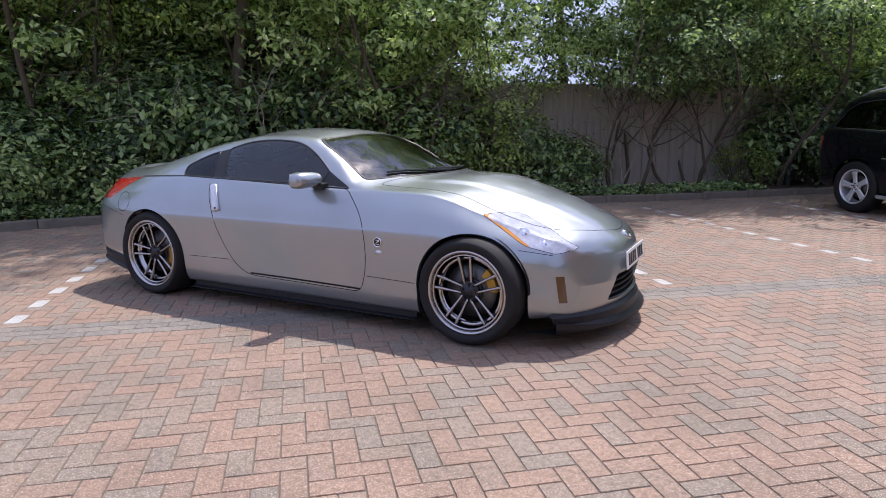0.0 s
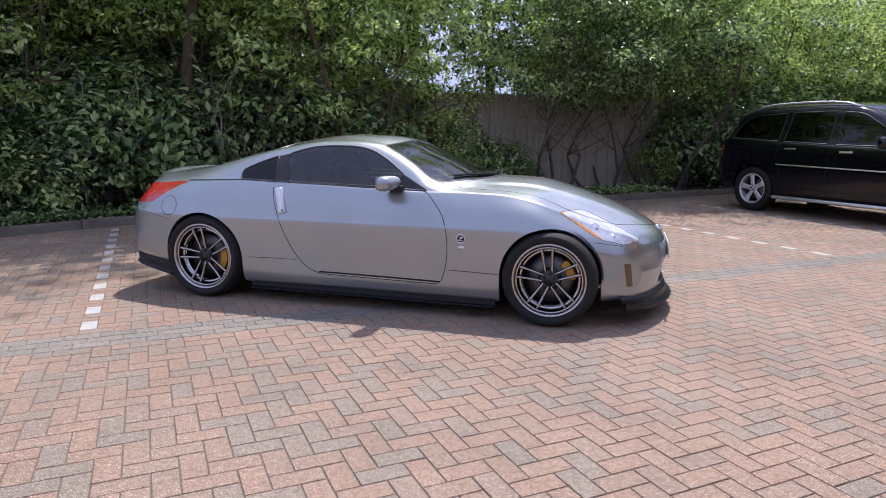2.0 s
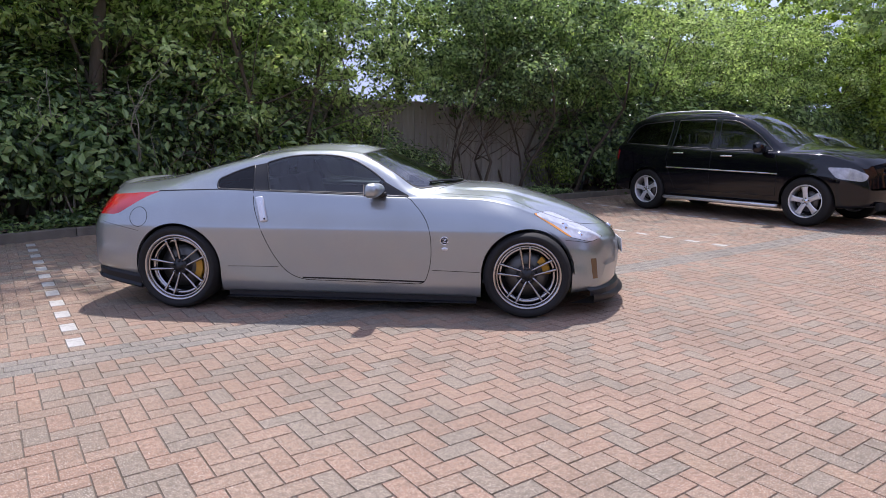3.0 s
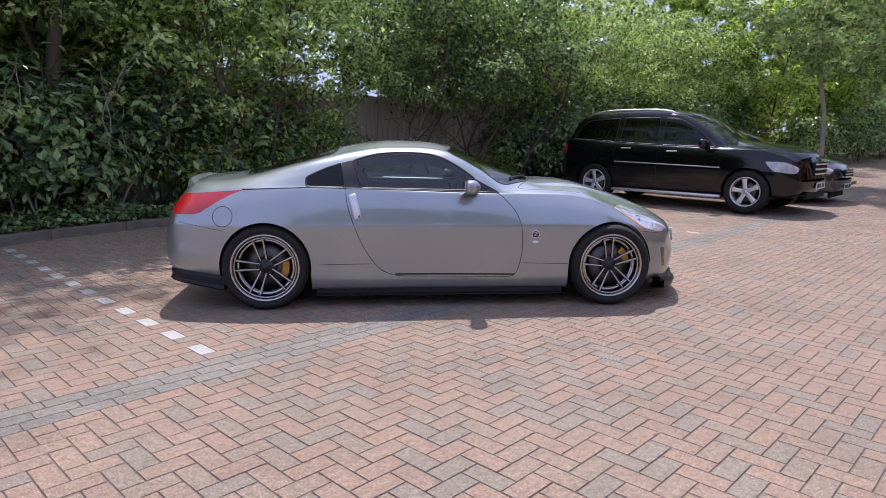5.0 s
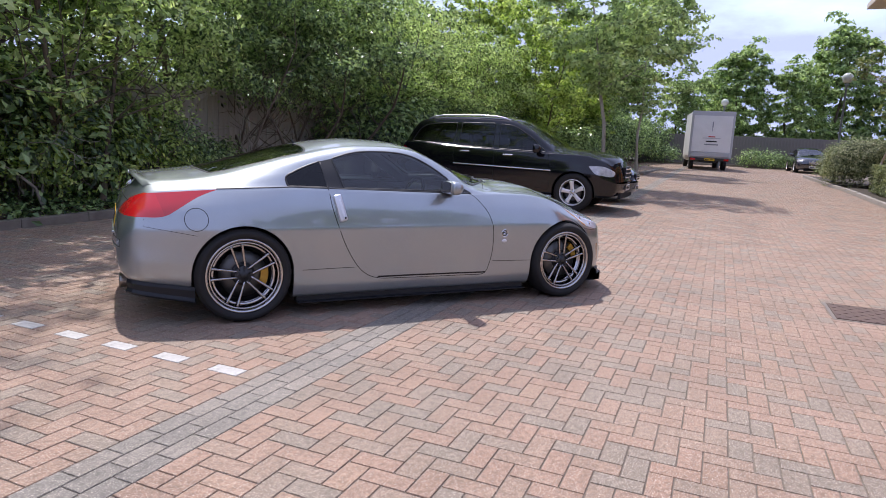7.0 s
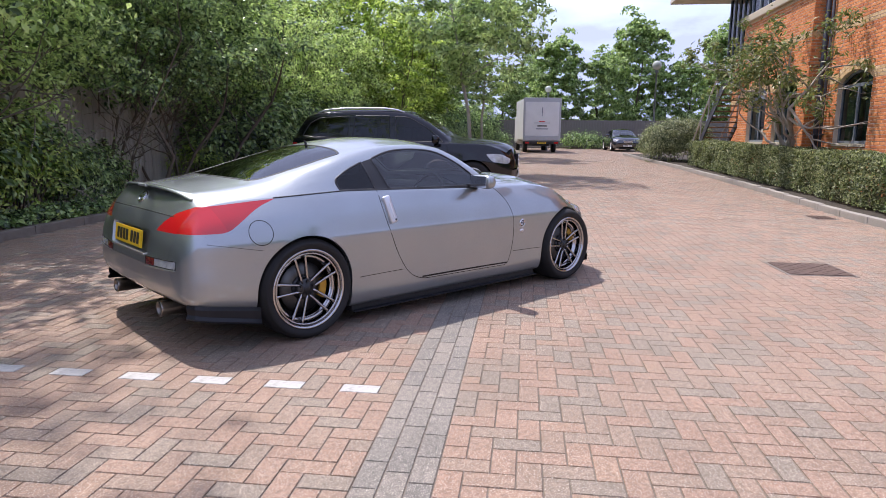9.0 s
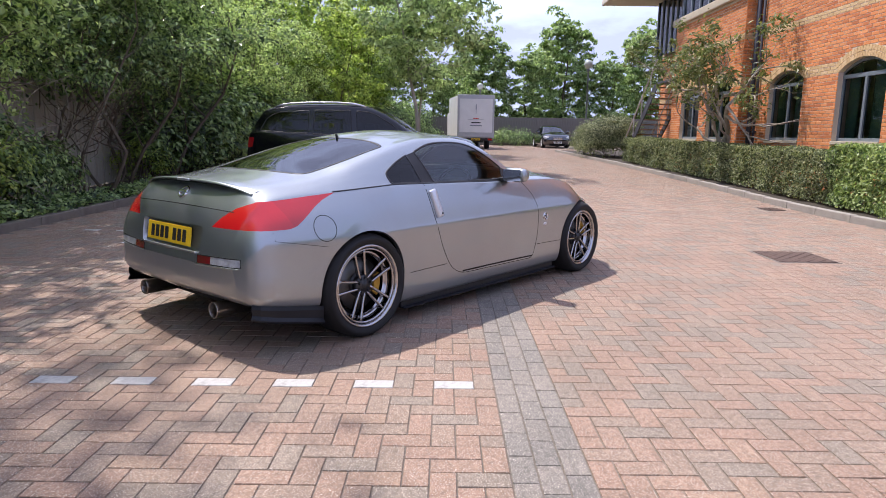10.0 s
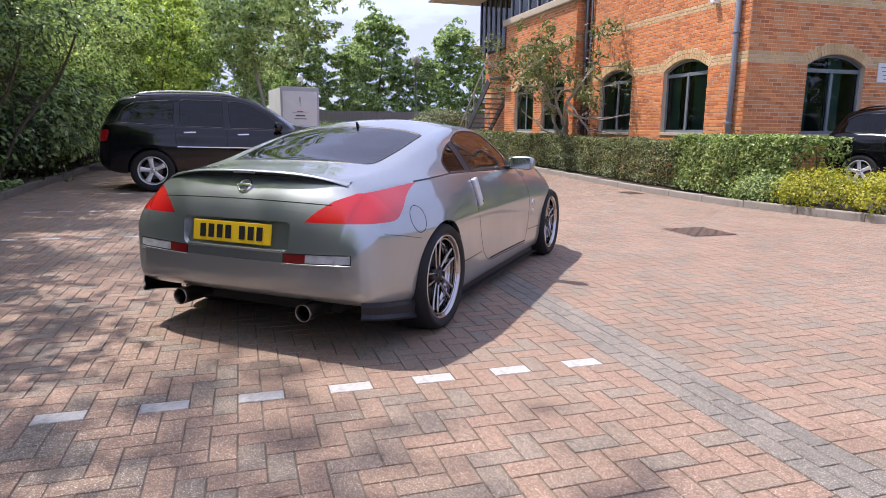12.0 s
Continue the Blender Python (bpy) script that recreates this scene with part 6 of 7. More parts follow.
    for k in range(3):
        z = gz[0] + (gz[1] - gz[0]) * (k + 0.5) / 3
        part("grille_bar", box(gx - 0.02, -gz[2] * 0.98, z - 0.014, gx + 0.028, gz[2] * 0.98, z + 0.014, bevel=0.006), M_CHROME, gr)
    lx = sh.onto(-0.02, gz[0] - 0.28, "front")[0].x
    part("lower_intake", box(lx - 0.05, -width * 0.55, gz[0] - 0.38, lx + 0.006, width * 0.55, gz[0] - 0.27, bevel=0.02), M_LINER, t)
    plate(t, pose(sh.onto(-0.02, gz[0] - 0.16, "front")[0].x + 0.012, 0, gz[0] - 0.16, 0, 0, 90), M_WHITE, 7)
    rx = sh.onto(-0.02, gz[0] + 0.10, "rear")[0].x
    plate(t, pose(rx - 0.012, 0, gz[0] + 0.10, 0, 0, -90), M_YELLOW, 7)
    # cabin
    part("cabin_floor", box(-hub_x + 0.2, -width * 0.8, 0.4, hub_x - 0.5, width * 0.8, 0.46), M_SEAT, t)
    part("dashboard", box(hub_x - 0.75, -width * 0.82, 0.75, hub_x - 0.35, width * 0.82, zb(0.5) - 0.02, bevel=0.05), M_SEAT, t)
    for sx in (0.15, -0.75):
        for s in (1, -1):
            part("seat", box(sx - 0.12, -0.40 * s - 0.24, 0.5, sx + 0.06, -0.40 * s + 0.24, zb(0) + 0.28, bevel=0.06), M_SEAT, t)
    for s in (1, -1):
        b = box(-hub_x + 0.1, -width * 0.90, 0.45, hub_x - 0.5, -width * 0.86, zb(0) - 0.02)
        part("door_card", b if s > 0 else mirrored(b), M_SEAT, t)
    return t


SUV_WIN = [("front_window", rounded([(-0.10, 1.135, 0.02), (-0.13, 1.625, 0.04), (0.16, 1.61, 0.15), (0.56, 1.385, 0.1), (0.86, 1.135, 0.03), (0.86, 1.12, 0.01)])),
           ("rear_door_window", rounded([(-0.98, 1.17, 0.02), (-0.95, 1.63, 0.04), (-0.24, 1.635, 0.03), (-0.21, 1.14, 0.02)])),
           ("quarter_window", rounded([(-2.02, 1.22, 0.04), (-1.90, 1.47, 0.06), (-1.70, 1.58, 0.08), (-1.06, 1.625, 0.03), (-1.08, 1.175, 0.03)]))]
SUV = dict(width=0.955,
           z_top=[(-2.40, 0.70), (-2.37, 0.95), (-2.32, 1.12), (-2.22, 1.33), (-2.10, 1.54), (-1.96, 1.69), (-1.6, 1.765), (-1.0, 1.795), (-0.3, 1.795), (0.15, 1.75), (0.5, 1.60), (0.85, 1.39), (1.12, 1.235), (1.45, 1.20), (1.8, 1.165), (2.1, 1.10), (2.25, 1.02), (2.33, 0.84), (2.37, 0.62)],
           z_low=[(-2.40, 0.66), (-2.37, 0.50), (-2.25, 0.40), (-1.9, 0.33), (-1.0, 0.29), (1.2, 0.29), (2.0, 0.30), (2.25, 0.33), (2.34, 0.44), (2.37, 0.58)],
           z_belt=[(-2.40, 0.69), (-2.34, 1.02), (-2.25, 1.17), (-1.9, 1.20), (-1.0, 1.155), (0.0, 1.12), (0.9, 1.095), (1.2, 1.09), (1.6, 1.08), (1.95, 1.01), (2.2, 0.91), (2.33, 0.76), (2.37, 0.60)],
           z_rail=[(-2.40, 0.695), (-2.36, 1.0), (-2.26, 1.22), (-2.1, 1.44), (-1.94, 1.60), (-1.5, 1.69), (-0.6, 1.715), (0.0, 1.685), (0.3, 1.595), (0.6, 1.44), (0.9, 1.22), (1.05, 1.13), (1.5, 1.15), (1.9, 1.09), (2.2, 0.99), (2.33, 0.81), (2.37, 0.61)],
           w_rail=[(-2.40, 0.62), (-2.1, 0.68), (-1.5, 0.70), (0.0, 0.68), (0.5, 0.72), (1.0, 0.80), (1.3, 0.74), (2.0, 0.64), (2.37, 0.55)],
           windows=SUV_WIN, wheel_r=0.375, rim_r=0.252, hub_x=1.46,
           tail_box=rounded([(-2.45, 1.08, 0.02), (-2.12, 1.10, 0.05), (-2.17, 0.90, 0.04), (-2.45, 0.88, 0.02)]),
           doors_at=[[(-1.02, 1.15), (-1.06, 0.95), (-0.98, 0.72), (-0.85, 0.42)], [(-0.17, 1.13), (-0.17, 0.42)], [(0.93, 1.09), (1.0, 0.85), (0.98, 0.42)], [(-0.85, 0.42), (0.98, 0.42)]],
           head_out=dict(screen=rounded([(0.20, 0.2, 0), (0.20, 0.0, 0), (0.17, -0.4, 0.1), (0.10, -0.60, 0.05), (0.90, -0.735, 0.04), (1.07, -0.4, 0.2), (1.12, 0.0, 0), (1.12, 0.2, 0)]), rear=rounded([(-2.02, 0.2, 0), (-2.02, 0.0, 0), (-2.04, -0.50, 0.06), (-2.22, -0.56, 0.06), (-2.26, 0.0, 0), (-2.26, 0.2, 0)]),
                         lamp=rounded([(1.72, 0.90, 0.05), (2.02, 0.90, 0.08), (2.22, 0.80, 0.06), (2.18, 0.70, 0.05), (1.86, 0.74, 0.06)]), handles=(-0.80, 0.12), mirror=0.72, grille=(0.66, 0.90, 0.36)))
suv = estate("black_suv", place(9.0, 6.50) @ pose(0, 0, 0, 0, 0, -90), M_BLACK_PAINT, "glossy black five-door off-road estate with chrome mouldings, parked nose-out", rails=(-1.75, 0.05), stripe=0.80, **SUV)

HATCH_WIN = [("front_window", rounded([(-0.10, 0.945, 0.02), (-0.14, 1.30, 0.04), (0.10, 1.295, 0.12), (0.45, 1.14, 0.1), (0.80, 0.945, 0.03)])),
             ("rear_door_window", rounded([(-1.05, 0.975, 0.03), (-0.93, 1.24, 0.10), (-0.60, 1.30, 0.06), (-0.24, 1.305, 0.03), (-0.20, 0.95, 0.02)])),
             ("quarter_window", rounded([(-1.42, 1.01, 0.03), (-1.05, 1.19, 0.06), (-1.15, 0.985, 0.03)]))]
SALOON = dict(width=0.90,
              z_top=[(-2.25, 0.60), (-2.22, 0.80), (-2.16, 0.93), (-2.0, 1.02), (-1.75, 1.07), (-1.4, 1.20), (-1.0, 1.355), (-0.5, 1.43), (0.0, 1.42), (0.3, 1.35), (0.65, 1.18), (1.0, 1.015), (1.4, 0.96), (1.8, 0.88), (2.05, 0.79), (2.18, 0.68), (2.25, 0.52)],
              z_low=[(-2.25, 0.56), (-2.21, 0.40), (-2.05, 0.28), (-1.2, 0.19), (1.2, 0.19), (1.9, 0.20), (2.15, 0.25), (2.22, 0.35), (2.25, 0.47)],
              z_belt=[(-2.25, 0.59), (-2.2, 0.82), (-2.0, 0.93), (-1.3, 0.985), (-0.5, 0.95), (0.5, 0.925), (1.0, 0.90), (1.5, 0.84), (1.9, 0.74), (2.15, 0.64), (2.25, 0.50)],
              z_rail=[(-2.25, 0.595), (-2.2, 0.86), (-2.0, 0.98), (-1.6, 1.05), (-1.2, 1.20), (-0.8, 1.32), (-0.3, 1.355), (0.05, 1.335), (0.35, 1.24), (0.7, 1.04), (0.9, 0.945), (1.4, 0.91), (1.8, 0.83), (2.1, 0.71), (2.25, 0.51)],
              w_rail=[(-2.25, 0.55), (-1.8, 0.62), (-1.0, 0.60), (0.0, 0.58), (0.4, 0.62), (0.9, 0.72), (1.3, 0.66), (2.0, 0.56), (2.25, 0.48)],
              windows=HATCH_WIN, wheel_r=0.325, rim_r=0.215, hub_x=1.35,
              tail_box=rounded([(-2.3, 0.90, 0.02), (-1.92, 0.90, 0.05), (-1.98, 0.72, 0.04), (-2.3, 0.70, 0.02)]),
              doors_at=[[(-1.05, 0.97), (-1.05, 0.75), (-0.90, 0.32)], [(-0.15, 0.945), (-0.15, 0.30)], [(0.86, 0.90), (0.92, 0.65), (0.88, 0.30)], [(-0.90, 0.32), (0.88, 0.30)]],
              head_out=dict(screen=rounded([(0.22, 0.2, 0), (0.22, 0.0, 0), (0.19, -0.35, 0.1), (0.14, -0.50, 0.05), (0.80, -0.66, 0.04), (0.93, -0.4, 0.2), (0.98, 0.0, 0), (0.98, 0.2, 0)]), rear=rounded([(-0.98, 0.2, 0), (-0.98, 0.0, 0), (-1.02, -0.45, 0.06), (-1.60, -0.52, 0.06), (-1.68, 0.0, 0), (-1.68, 0.2, 0)]),
                            lamp=rounded([(1.70, 0.74, 0.04), (1.92, 0.74, 0.06), (2.10, 0.66, 0.05), (2.06, 0.58, 0.04), (1.82, 0.60, 0.05)]), handles=(-0.85, 0.10), mirror=0.62, grille=(0.50, 0.66, 0.30)))
estate("dark_saloon", place(11.35, 6.45) @ pose(0, 0, 0, 0, 0, -90), M_NAVY, "dark blue saloon car parked beside the black off-roader", rails=None, stripe=0, glass_mat=M_SIDE_GLASS, **SALOON)
estate("dark_saloon", place(39.3, -2.2) @ pose(0, 0, 0, 0, 0, 183), M_NAVY, "dark blue car facing the yard near the far fence", rails=None, stripe=0, glass_mat=M_SIDE_GLASS, **SALOON)
kerb_piece("parking_strip", 0.2, -9.0, 6.35, -3.05, "raised paved strip beside the office")
corner_car = estate("black_estate", pose(3.90, -5.95, 0.16, 0, 0, -165), M_BLACK_PAINT, "black off-road estate parked by the office corner", rails=(-1.75, 0.05), stripe=0, **SUV)
corner_car.scale = (0.88, 0.88, 0.88)

# box van at the far end
M_VAN = surface("van_panel", (0.58, 0.58, 0.58), (0.74, 0.74, 0.74), 0.45, 0, 1.5, 30)
M_VAN_GREY = plain("van_trim", (0.40, 0.41, 0.43), 0.5)
van = thing("box_van", place(34.0, 3.09, 7.0), "white box van with a grey tail frame and plain lettering bars", "van")
part("box_body", box(0.06, -1.06, 0.75, 4.2, 1.06, 3.12, bevel=0.04), M_VAN, van)
part("tail_frame", box(0.0, -1.10, 0.66, 0.08, 1.10, 3.16, bevel=0.03), M_VAN_GREY, van)
door = part("tail_door", box(-0.02, -0.98, 0.98, 0.01, 0.98, 2.92, bevel=0.01), M_VAN, van, "pale roller door")
for z, w, h, c in ((1.72, 0.9, 0.04, M_VAN_GREY), (1.55, 0.55, 0.07, M_INK), (1.38, 0.7, 0.06, M_PIPE), (1.80, 0.35, 0.05, M_RED_LENS), (2.45, 0.06, 0.30, M_PIPE), (2.2, 0.03, 0.2, M_PIPE)):
    part("bar", box(-0.026, -w / 2, z - h / 2, -0.019, w / 2, z + h / 2), c, door)
part("tail_lift", box(-0.06, -1.0, 0.72, -0.01, 1.0, 0.95, bevel=0.02), M_VAN_GREY, van)
part("rear_bumper", box(-0.05, -0.98, 0.50, 0.05, 0.98, 0.66, bevel=0.02), M_TRIM, van)
for y in (-0.85, 0.85):
    part("tail_lamp", box(-0.07, y - 0.12, 0.53, -0.045, y + 0.12, 0.63, bevel=0.01), M_RED_LENS, van)
plate(van, pose(-0.062, 0, 0.58, 0, 0, -90), M_YELLOW, 7)
part("chassis", box(0.2, -0.5, 0.4, 5.6, 0.5, 0.7, bevel=0.02), M_TRIM, van)
part("cab", box(4.25, -0.98, 0.45, 5.9, 0.98, 2.3, bevel=0.2), M_VAN, van)
for x in (0.95, 4.9):
    for y in (-0.85, 0.85):
        b = lathe([(0.001, -0.1), (0.20, -0.1), (0.22, -0.12), (0.33, -0.11), (0.35, -0.06), (0.35, 0.06), (0.33, 0.11), (0.001, 0.11)], 28)
        w = part("wheel", b, M_RUBBER, van, "", True)
        w.location = (x, y, 0.35)

# lamp posts with globe lanterns
M_GLOBE = plain("opal_globe", (0.42, 0.44, 0.38), 0.25)
M_POLE = plain("green_pole", (0.13, 0.145, 0.14), 0.45)
for x, y, h in ((27.0, -1.9, 4.25), (38.6, 2.65, 3.85)):
    lp = thing("lamp_post", place(x, y), "dark post with a pale globe lantern", "street lamp", group="lamp posts")
    part("pole", lathe([(0.08, 0.0), (0.08, 0.5), (0.05, 0.55), (0.036, h - 0.30), (0.07, h - 0.26), (0.09, h - 0.20), (0.05, h - 0.16)], 16, "Z"), M_POLE, lp, "", True)
    b = bmesh.new()
    bmesh.ops.create_uvsphere(b, u_segments=24, v_segments=16, radius=0.21)
    bmesh.ops.translate(b, vec=(0, 0, h + 0.05), verts=b.verts)
    part("globe", b, M_GLOBE, lp, "pale globe", True)


# ---- plants ----
M_LEAF = foliage("broad_leaf", (0.040, 0.074, 0.026), (0.37, 0.50, 0.185), (0.78, 0.88, 0.45), gloss=0.38, trans=0.52)
M_LEAF_BRIGHT = foliage("sunlit_leaf", (0.10, 0.16, 0.035), (0.36, 0.48, 0.12), (0.66, 0.74, 0.26), trans=0.55)
M_LEAF_GREY = foliage("willow_leaf", (0.12, 0.18, 0.08), (0.36, 0.47, 0.22), (0.62, 0.72, 0.42), gloss=0.45, trans=0.52)
M_LEAF_FAR = foliage("far_leaf", (0.09, 0.15, 0.055), (0.32, 0.44, 0.17), (0.58, 0.68, 0.34), trans=0.5)
M_LEAF_IVY = foliage("ivy_leaf", (0.030, 0.058, 0.024), (0.19, 0.29, 0.115), (0.52, 0.66, 0.30), gloss=0.3, trans=0.42)
M_LEAF_HEDGE = foliage("hedge_leaf", (0.042, 0.056, 0.022), (0.160, 0.200, 0.085), (0.50, 0.52, 0.30))
M_LEAF_SHINY = foliage("laurel_leaf", (0.060, 0.105, 0.030), (0.250, 0.350, 0.112), (0.600, 0.68, 0.30), gloss=0.38)
M_LEAF_GOLD = foliage("golden_leaf", (0.14, 0.19, 0.012), (0.38, 0.38, 0.03), (0.64, 0.57, 0.06))
M_BARK = surface("bark", (0.06, 0.045, 0.03), (0.17, 0.135, 0.10), 0.9, 0, 7, 50, 0.8, 0.006, stretch=(1, 1, 0.25))
M_BARK_PALE = surface("pale_bark", (0.22, 0.195, 0.155), (0.44, 0.40, 0.33), 0.9, 0, 7, 50, 0.7, 0.006, stretch=(1, 1, 0.25))


def leaf_mesh(name, spots, normals, size, rng, wide=0.52, spread=0.6, fold=0.3):
    """Many small folded leaves in one mesh, each a pointed blade of four triangles' worth of outline."""
    n = len(spots)
    nrm = normals + rng.normal(0, spread, (n, 3))
    nrm /= np.linalg.norm(nrm, axis=1)[:, None]
    ref = rng.normal(0, 1, (n, 3))
    a = np.cross(nrm, ref)
    a /= np.linalg.norm(a, axis=1)[:, None]
    b = np.cross(nrm, a)
    ln = size * rng.uniform(0.65, 1.35, n)[:, None]
    w = ln * wide * 0.5
    droop = nrm * ln * -0.10
    base, tip = spots - a * ln * 0.5, spots + a * ln * 0.5 + droop
    lift = nrm * w * fold
    mid = spots - a * ln * 0.05
    v = np.stack([base, mid + b * w + lift, tip, mid - b * w + lift], axis=1).reshape(-1, 3)
    k = np.arange(n) * 4
    tri = np.stack([k, k + 1, k + 2, k, k + 2, k + 3], axis=1).reshape(-1)
    me = bpy.data.meshes.new(name)
    me.vertices.add(len(v))
    me.vertices.foreach_set("co", v.reshape(-1))
    me.loops.add(len(tri))
    me.loops.foreach_set("vertex_index", tri)
    me.polygons.add(len(tri) // 3)
    me.polygons.foreach_set("loop_start", np.arange(0, len(tri), 3))
    me.update()
    me.shade_flat()
    me.validate()
    return me


def sprays(centres, outs, per, radius, rng, flat=0.55):
    """Leaves gathered into loose flattened sprays round centres."""
    n = len(centres)
    d = rng.normal(0, 1, (n, per, 3)) * radius * rng.uniform(0.6, 1.3, (n, 1, 1))
    d[:, :, 2] *= flat
    p = centres[:, None, :] + d
    o = outs[:, None, :] * 0.5 + np.array((0, 0, 0.75)) + d * 0.6 / radius
    return p.reshape(-1, 3), o.reshape(-1, 3)


def branchy(bm, rng, start, way, length, radius, depth, tips, gnarl=0.25, sides=7):
    """A limb that bends as it goes and forks at its end."""
    pts, p, d = [Vector(start)], Vector(start), Vector(way).normalized()
    n = 5
    for k in range(n):
        d = (d + Vector(rng.normal(0, gnarl, 3)) * 0.5 + Vector((0, 0, 0.05))).normalized()
        p = p + d * length / n
        pts.append(p)
    add_tube(bm, pts, [radius * (1 - 0.5 * k / n) for k in range(n + 1)], sides if depth > 2 else 4, False)
    if depth <= 1:
        tips.append((p.copy(), d.copy()))
        return
    tips.append((pts[3].copy(), d.copy()))
    for k in range(rng.integers(2, 4)):
        q = (d + Vector(rng.normal(0, 0.55, 3))).normalized()
        branchy(bm, rng, pts[-1] if k else pts[-2], q, length * rng.uniform(0.6, 0.85), radius * 0.52, depth - 1, tips, gnarl, sides)


def make_tree(name, m, seed, height, reach, base, clusters, per, leaf, material, bark, label, stems=1, category="tree", group="", thick=0.09, spray=0.27, sag=0.0, crook=0.09, low_fork=0.75, taper=0.0):
    """A tree: trunk or stems, limbs, and a crown of many leaf sprays with gaps."""
    rng = np.random.default_rng(seed)
    t = thing(name, m, label, category, group)
    bm, tips = bmesh.new(), []
    for k in range(stems):
        foot = Vector((rng.normal(0, 0.12 * (stems - 1)), rng.normal(0, 0.12 * (stems - 1)), -0.1))
        lean = Vector((rng.normal(0, 0.10 + 0.08 * (stems - 1)), rng.normal(0, 0.10 + 0.08 * (stems - 1)), 1))
        r = thick / math.sqrt(stems) * rng.uniform(0.8, 1.2)
        pts, p = [foot], foot.copy()
        nseg = 7
        for q in range(nseg):
            lean = (lean + Vector((rng.normal(0, crook), rng.normal(0, crook), 0.03 + crook * 0.4))).normalized()
            p = p + lean * height * 0.78 / nseg
            pts.append(p.copy())
        add_tube(bm, pts, [r * (1 - 0.8 * q / nseg) * (1.35 if q == 0 else 1) for q in range(nseg + 1)], 7, False)
        for q in range(1, nseg + 1):
            for _ in range(2):
                if pts[q].z > base * low_fork:
                    ang = rng.uniform(0, 2 * math.pi)
                    branchy(bm, rng, pts[q], (math.cos(ang), math.sin(ang), rng.uniform(0.1, 0.8)), reach * rng.uniform(0.35, 0.6), r * 0.4 * (1.2 - q / nseg), 2, tips)
    part("trunk", bm, bark, t, "", True)
    # crown: boughs set about a lumpy outline, each a flattened dome of small sprays, with dark gaps between
    boughs = max(14, clusters // 4)
    u = rng.normal(0, 1, (boughs, 3))
    u /= np.linalg.norm(u, axis=1)[:, None]
    rad = rng.uniform(0.25, 1.0, boughs) ** 0.45
    lump = np.array([1 + 0.34 * noise.noise(Vector(q * 1.9) + Vector((seed * 3.1, 0, 0))) for q in u])
    mid, half = (height + base) / 2, (height - base) / 2
    c = np.stack([u[:, 0] * rad * reach * lump, u[:, 1] * rad * reach * lump, mid + u[:, 2] * rad * half * lump], axis=1)
    if tips:
        tp = np.array([tips[i][0] for i in rng.integers(0, len(tips), boughs // 2)])
        tp = tp[tp[:, 2] > base * 0.85]
        c, u = np.concatenate([c, tp]), np.concatenate([u, (tp - np.array((0, 0, mid))) / reach])
    if taper:
        c[:, :2] *= (1 + taper * (0.35 - np.clip((c[:, 2] - mid) / half, -1, 1)))[:, None]
    size = spray * rng.uniform(1.1, 2.2, len(c))
    twigs = max(8, int(clusters * per * 1.02) // (len(c) * 7))
    d = rng.normal(0, 1, (len(c), twigs, 3))
    d[:, :, 2] = np.abs(d[:, :, 2]) * 0.9 - 0.25
    d /= np.linalg.norm(d, axis=2)[:, :, None]
    d *= rng.uniform(0.35, 1.0, (len(c), twigs, 1)) ** 0.4
    tw = (c[:, None, :] + d * size[:, None, None] * np.array((1.0, 1.0, 0.62))).reshape(-1, 3)
    out = (d + 0.35 * u[:, None, :]).reshape(-1, 3)
    if sag:
        tw[:, 2] -= sag * (np.hypot(tw[:, 0], tw[:, 1]) / reach) ** 2
    sp, nr = sprays(tw, out, 7, spray * 0.36, rng, 0.6)
    me = leaf_mesh("crown", sp, nr, leaf * 1.1, rng)
    link_mesh("crown", me, material, t)
    return t


def set_copy(ob, x, y, turn, s):
    o = copy_thing(ob, place(x, y, turn))
    o.scale = (s, s, s)
    return o


# the screen of trees behind the parking bays
HEDGE_LABEL = "dense broad-leaved screen tree with many thin stems"
kinds = [make_tree("screen_tree", place(-3.2, 10.9), 11, 6.9, 2.4, 1.3, 330, 42, 0.104, M_LEAF, M_BARK, HEDGE_LABEL, 3, group="trees of the screen"),
         make_tree("screen_tree", place(-0.6, 11.1), 12, 7.2, 2.3, 1.6, 330, 42, 0.103, M_LEAF, M_BARK, HEDGE_LABEL, 4, group="trees of the screen"),
         make_tree("screen_tree", place(1.6, 11.1), 13, 6.2, 2.3, 1.5, 320, 42, 0.104, M_LEAF, M_BARK, HEDGE_LABEL, 3, group="trees of the screen"),
         make_tree("screen_tree", place(5.9, 11.1), 14, 4.9, 1.6, 1.75, 400, 38, 0.085, M_LEAF_IVY, M_BARK, "small-leaved tree with crooked forking bare stems", 4, group="trees of the screen", crook=0.30, low_fork=0.25, thick=0.075)]
rnd = random.Random(3)
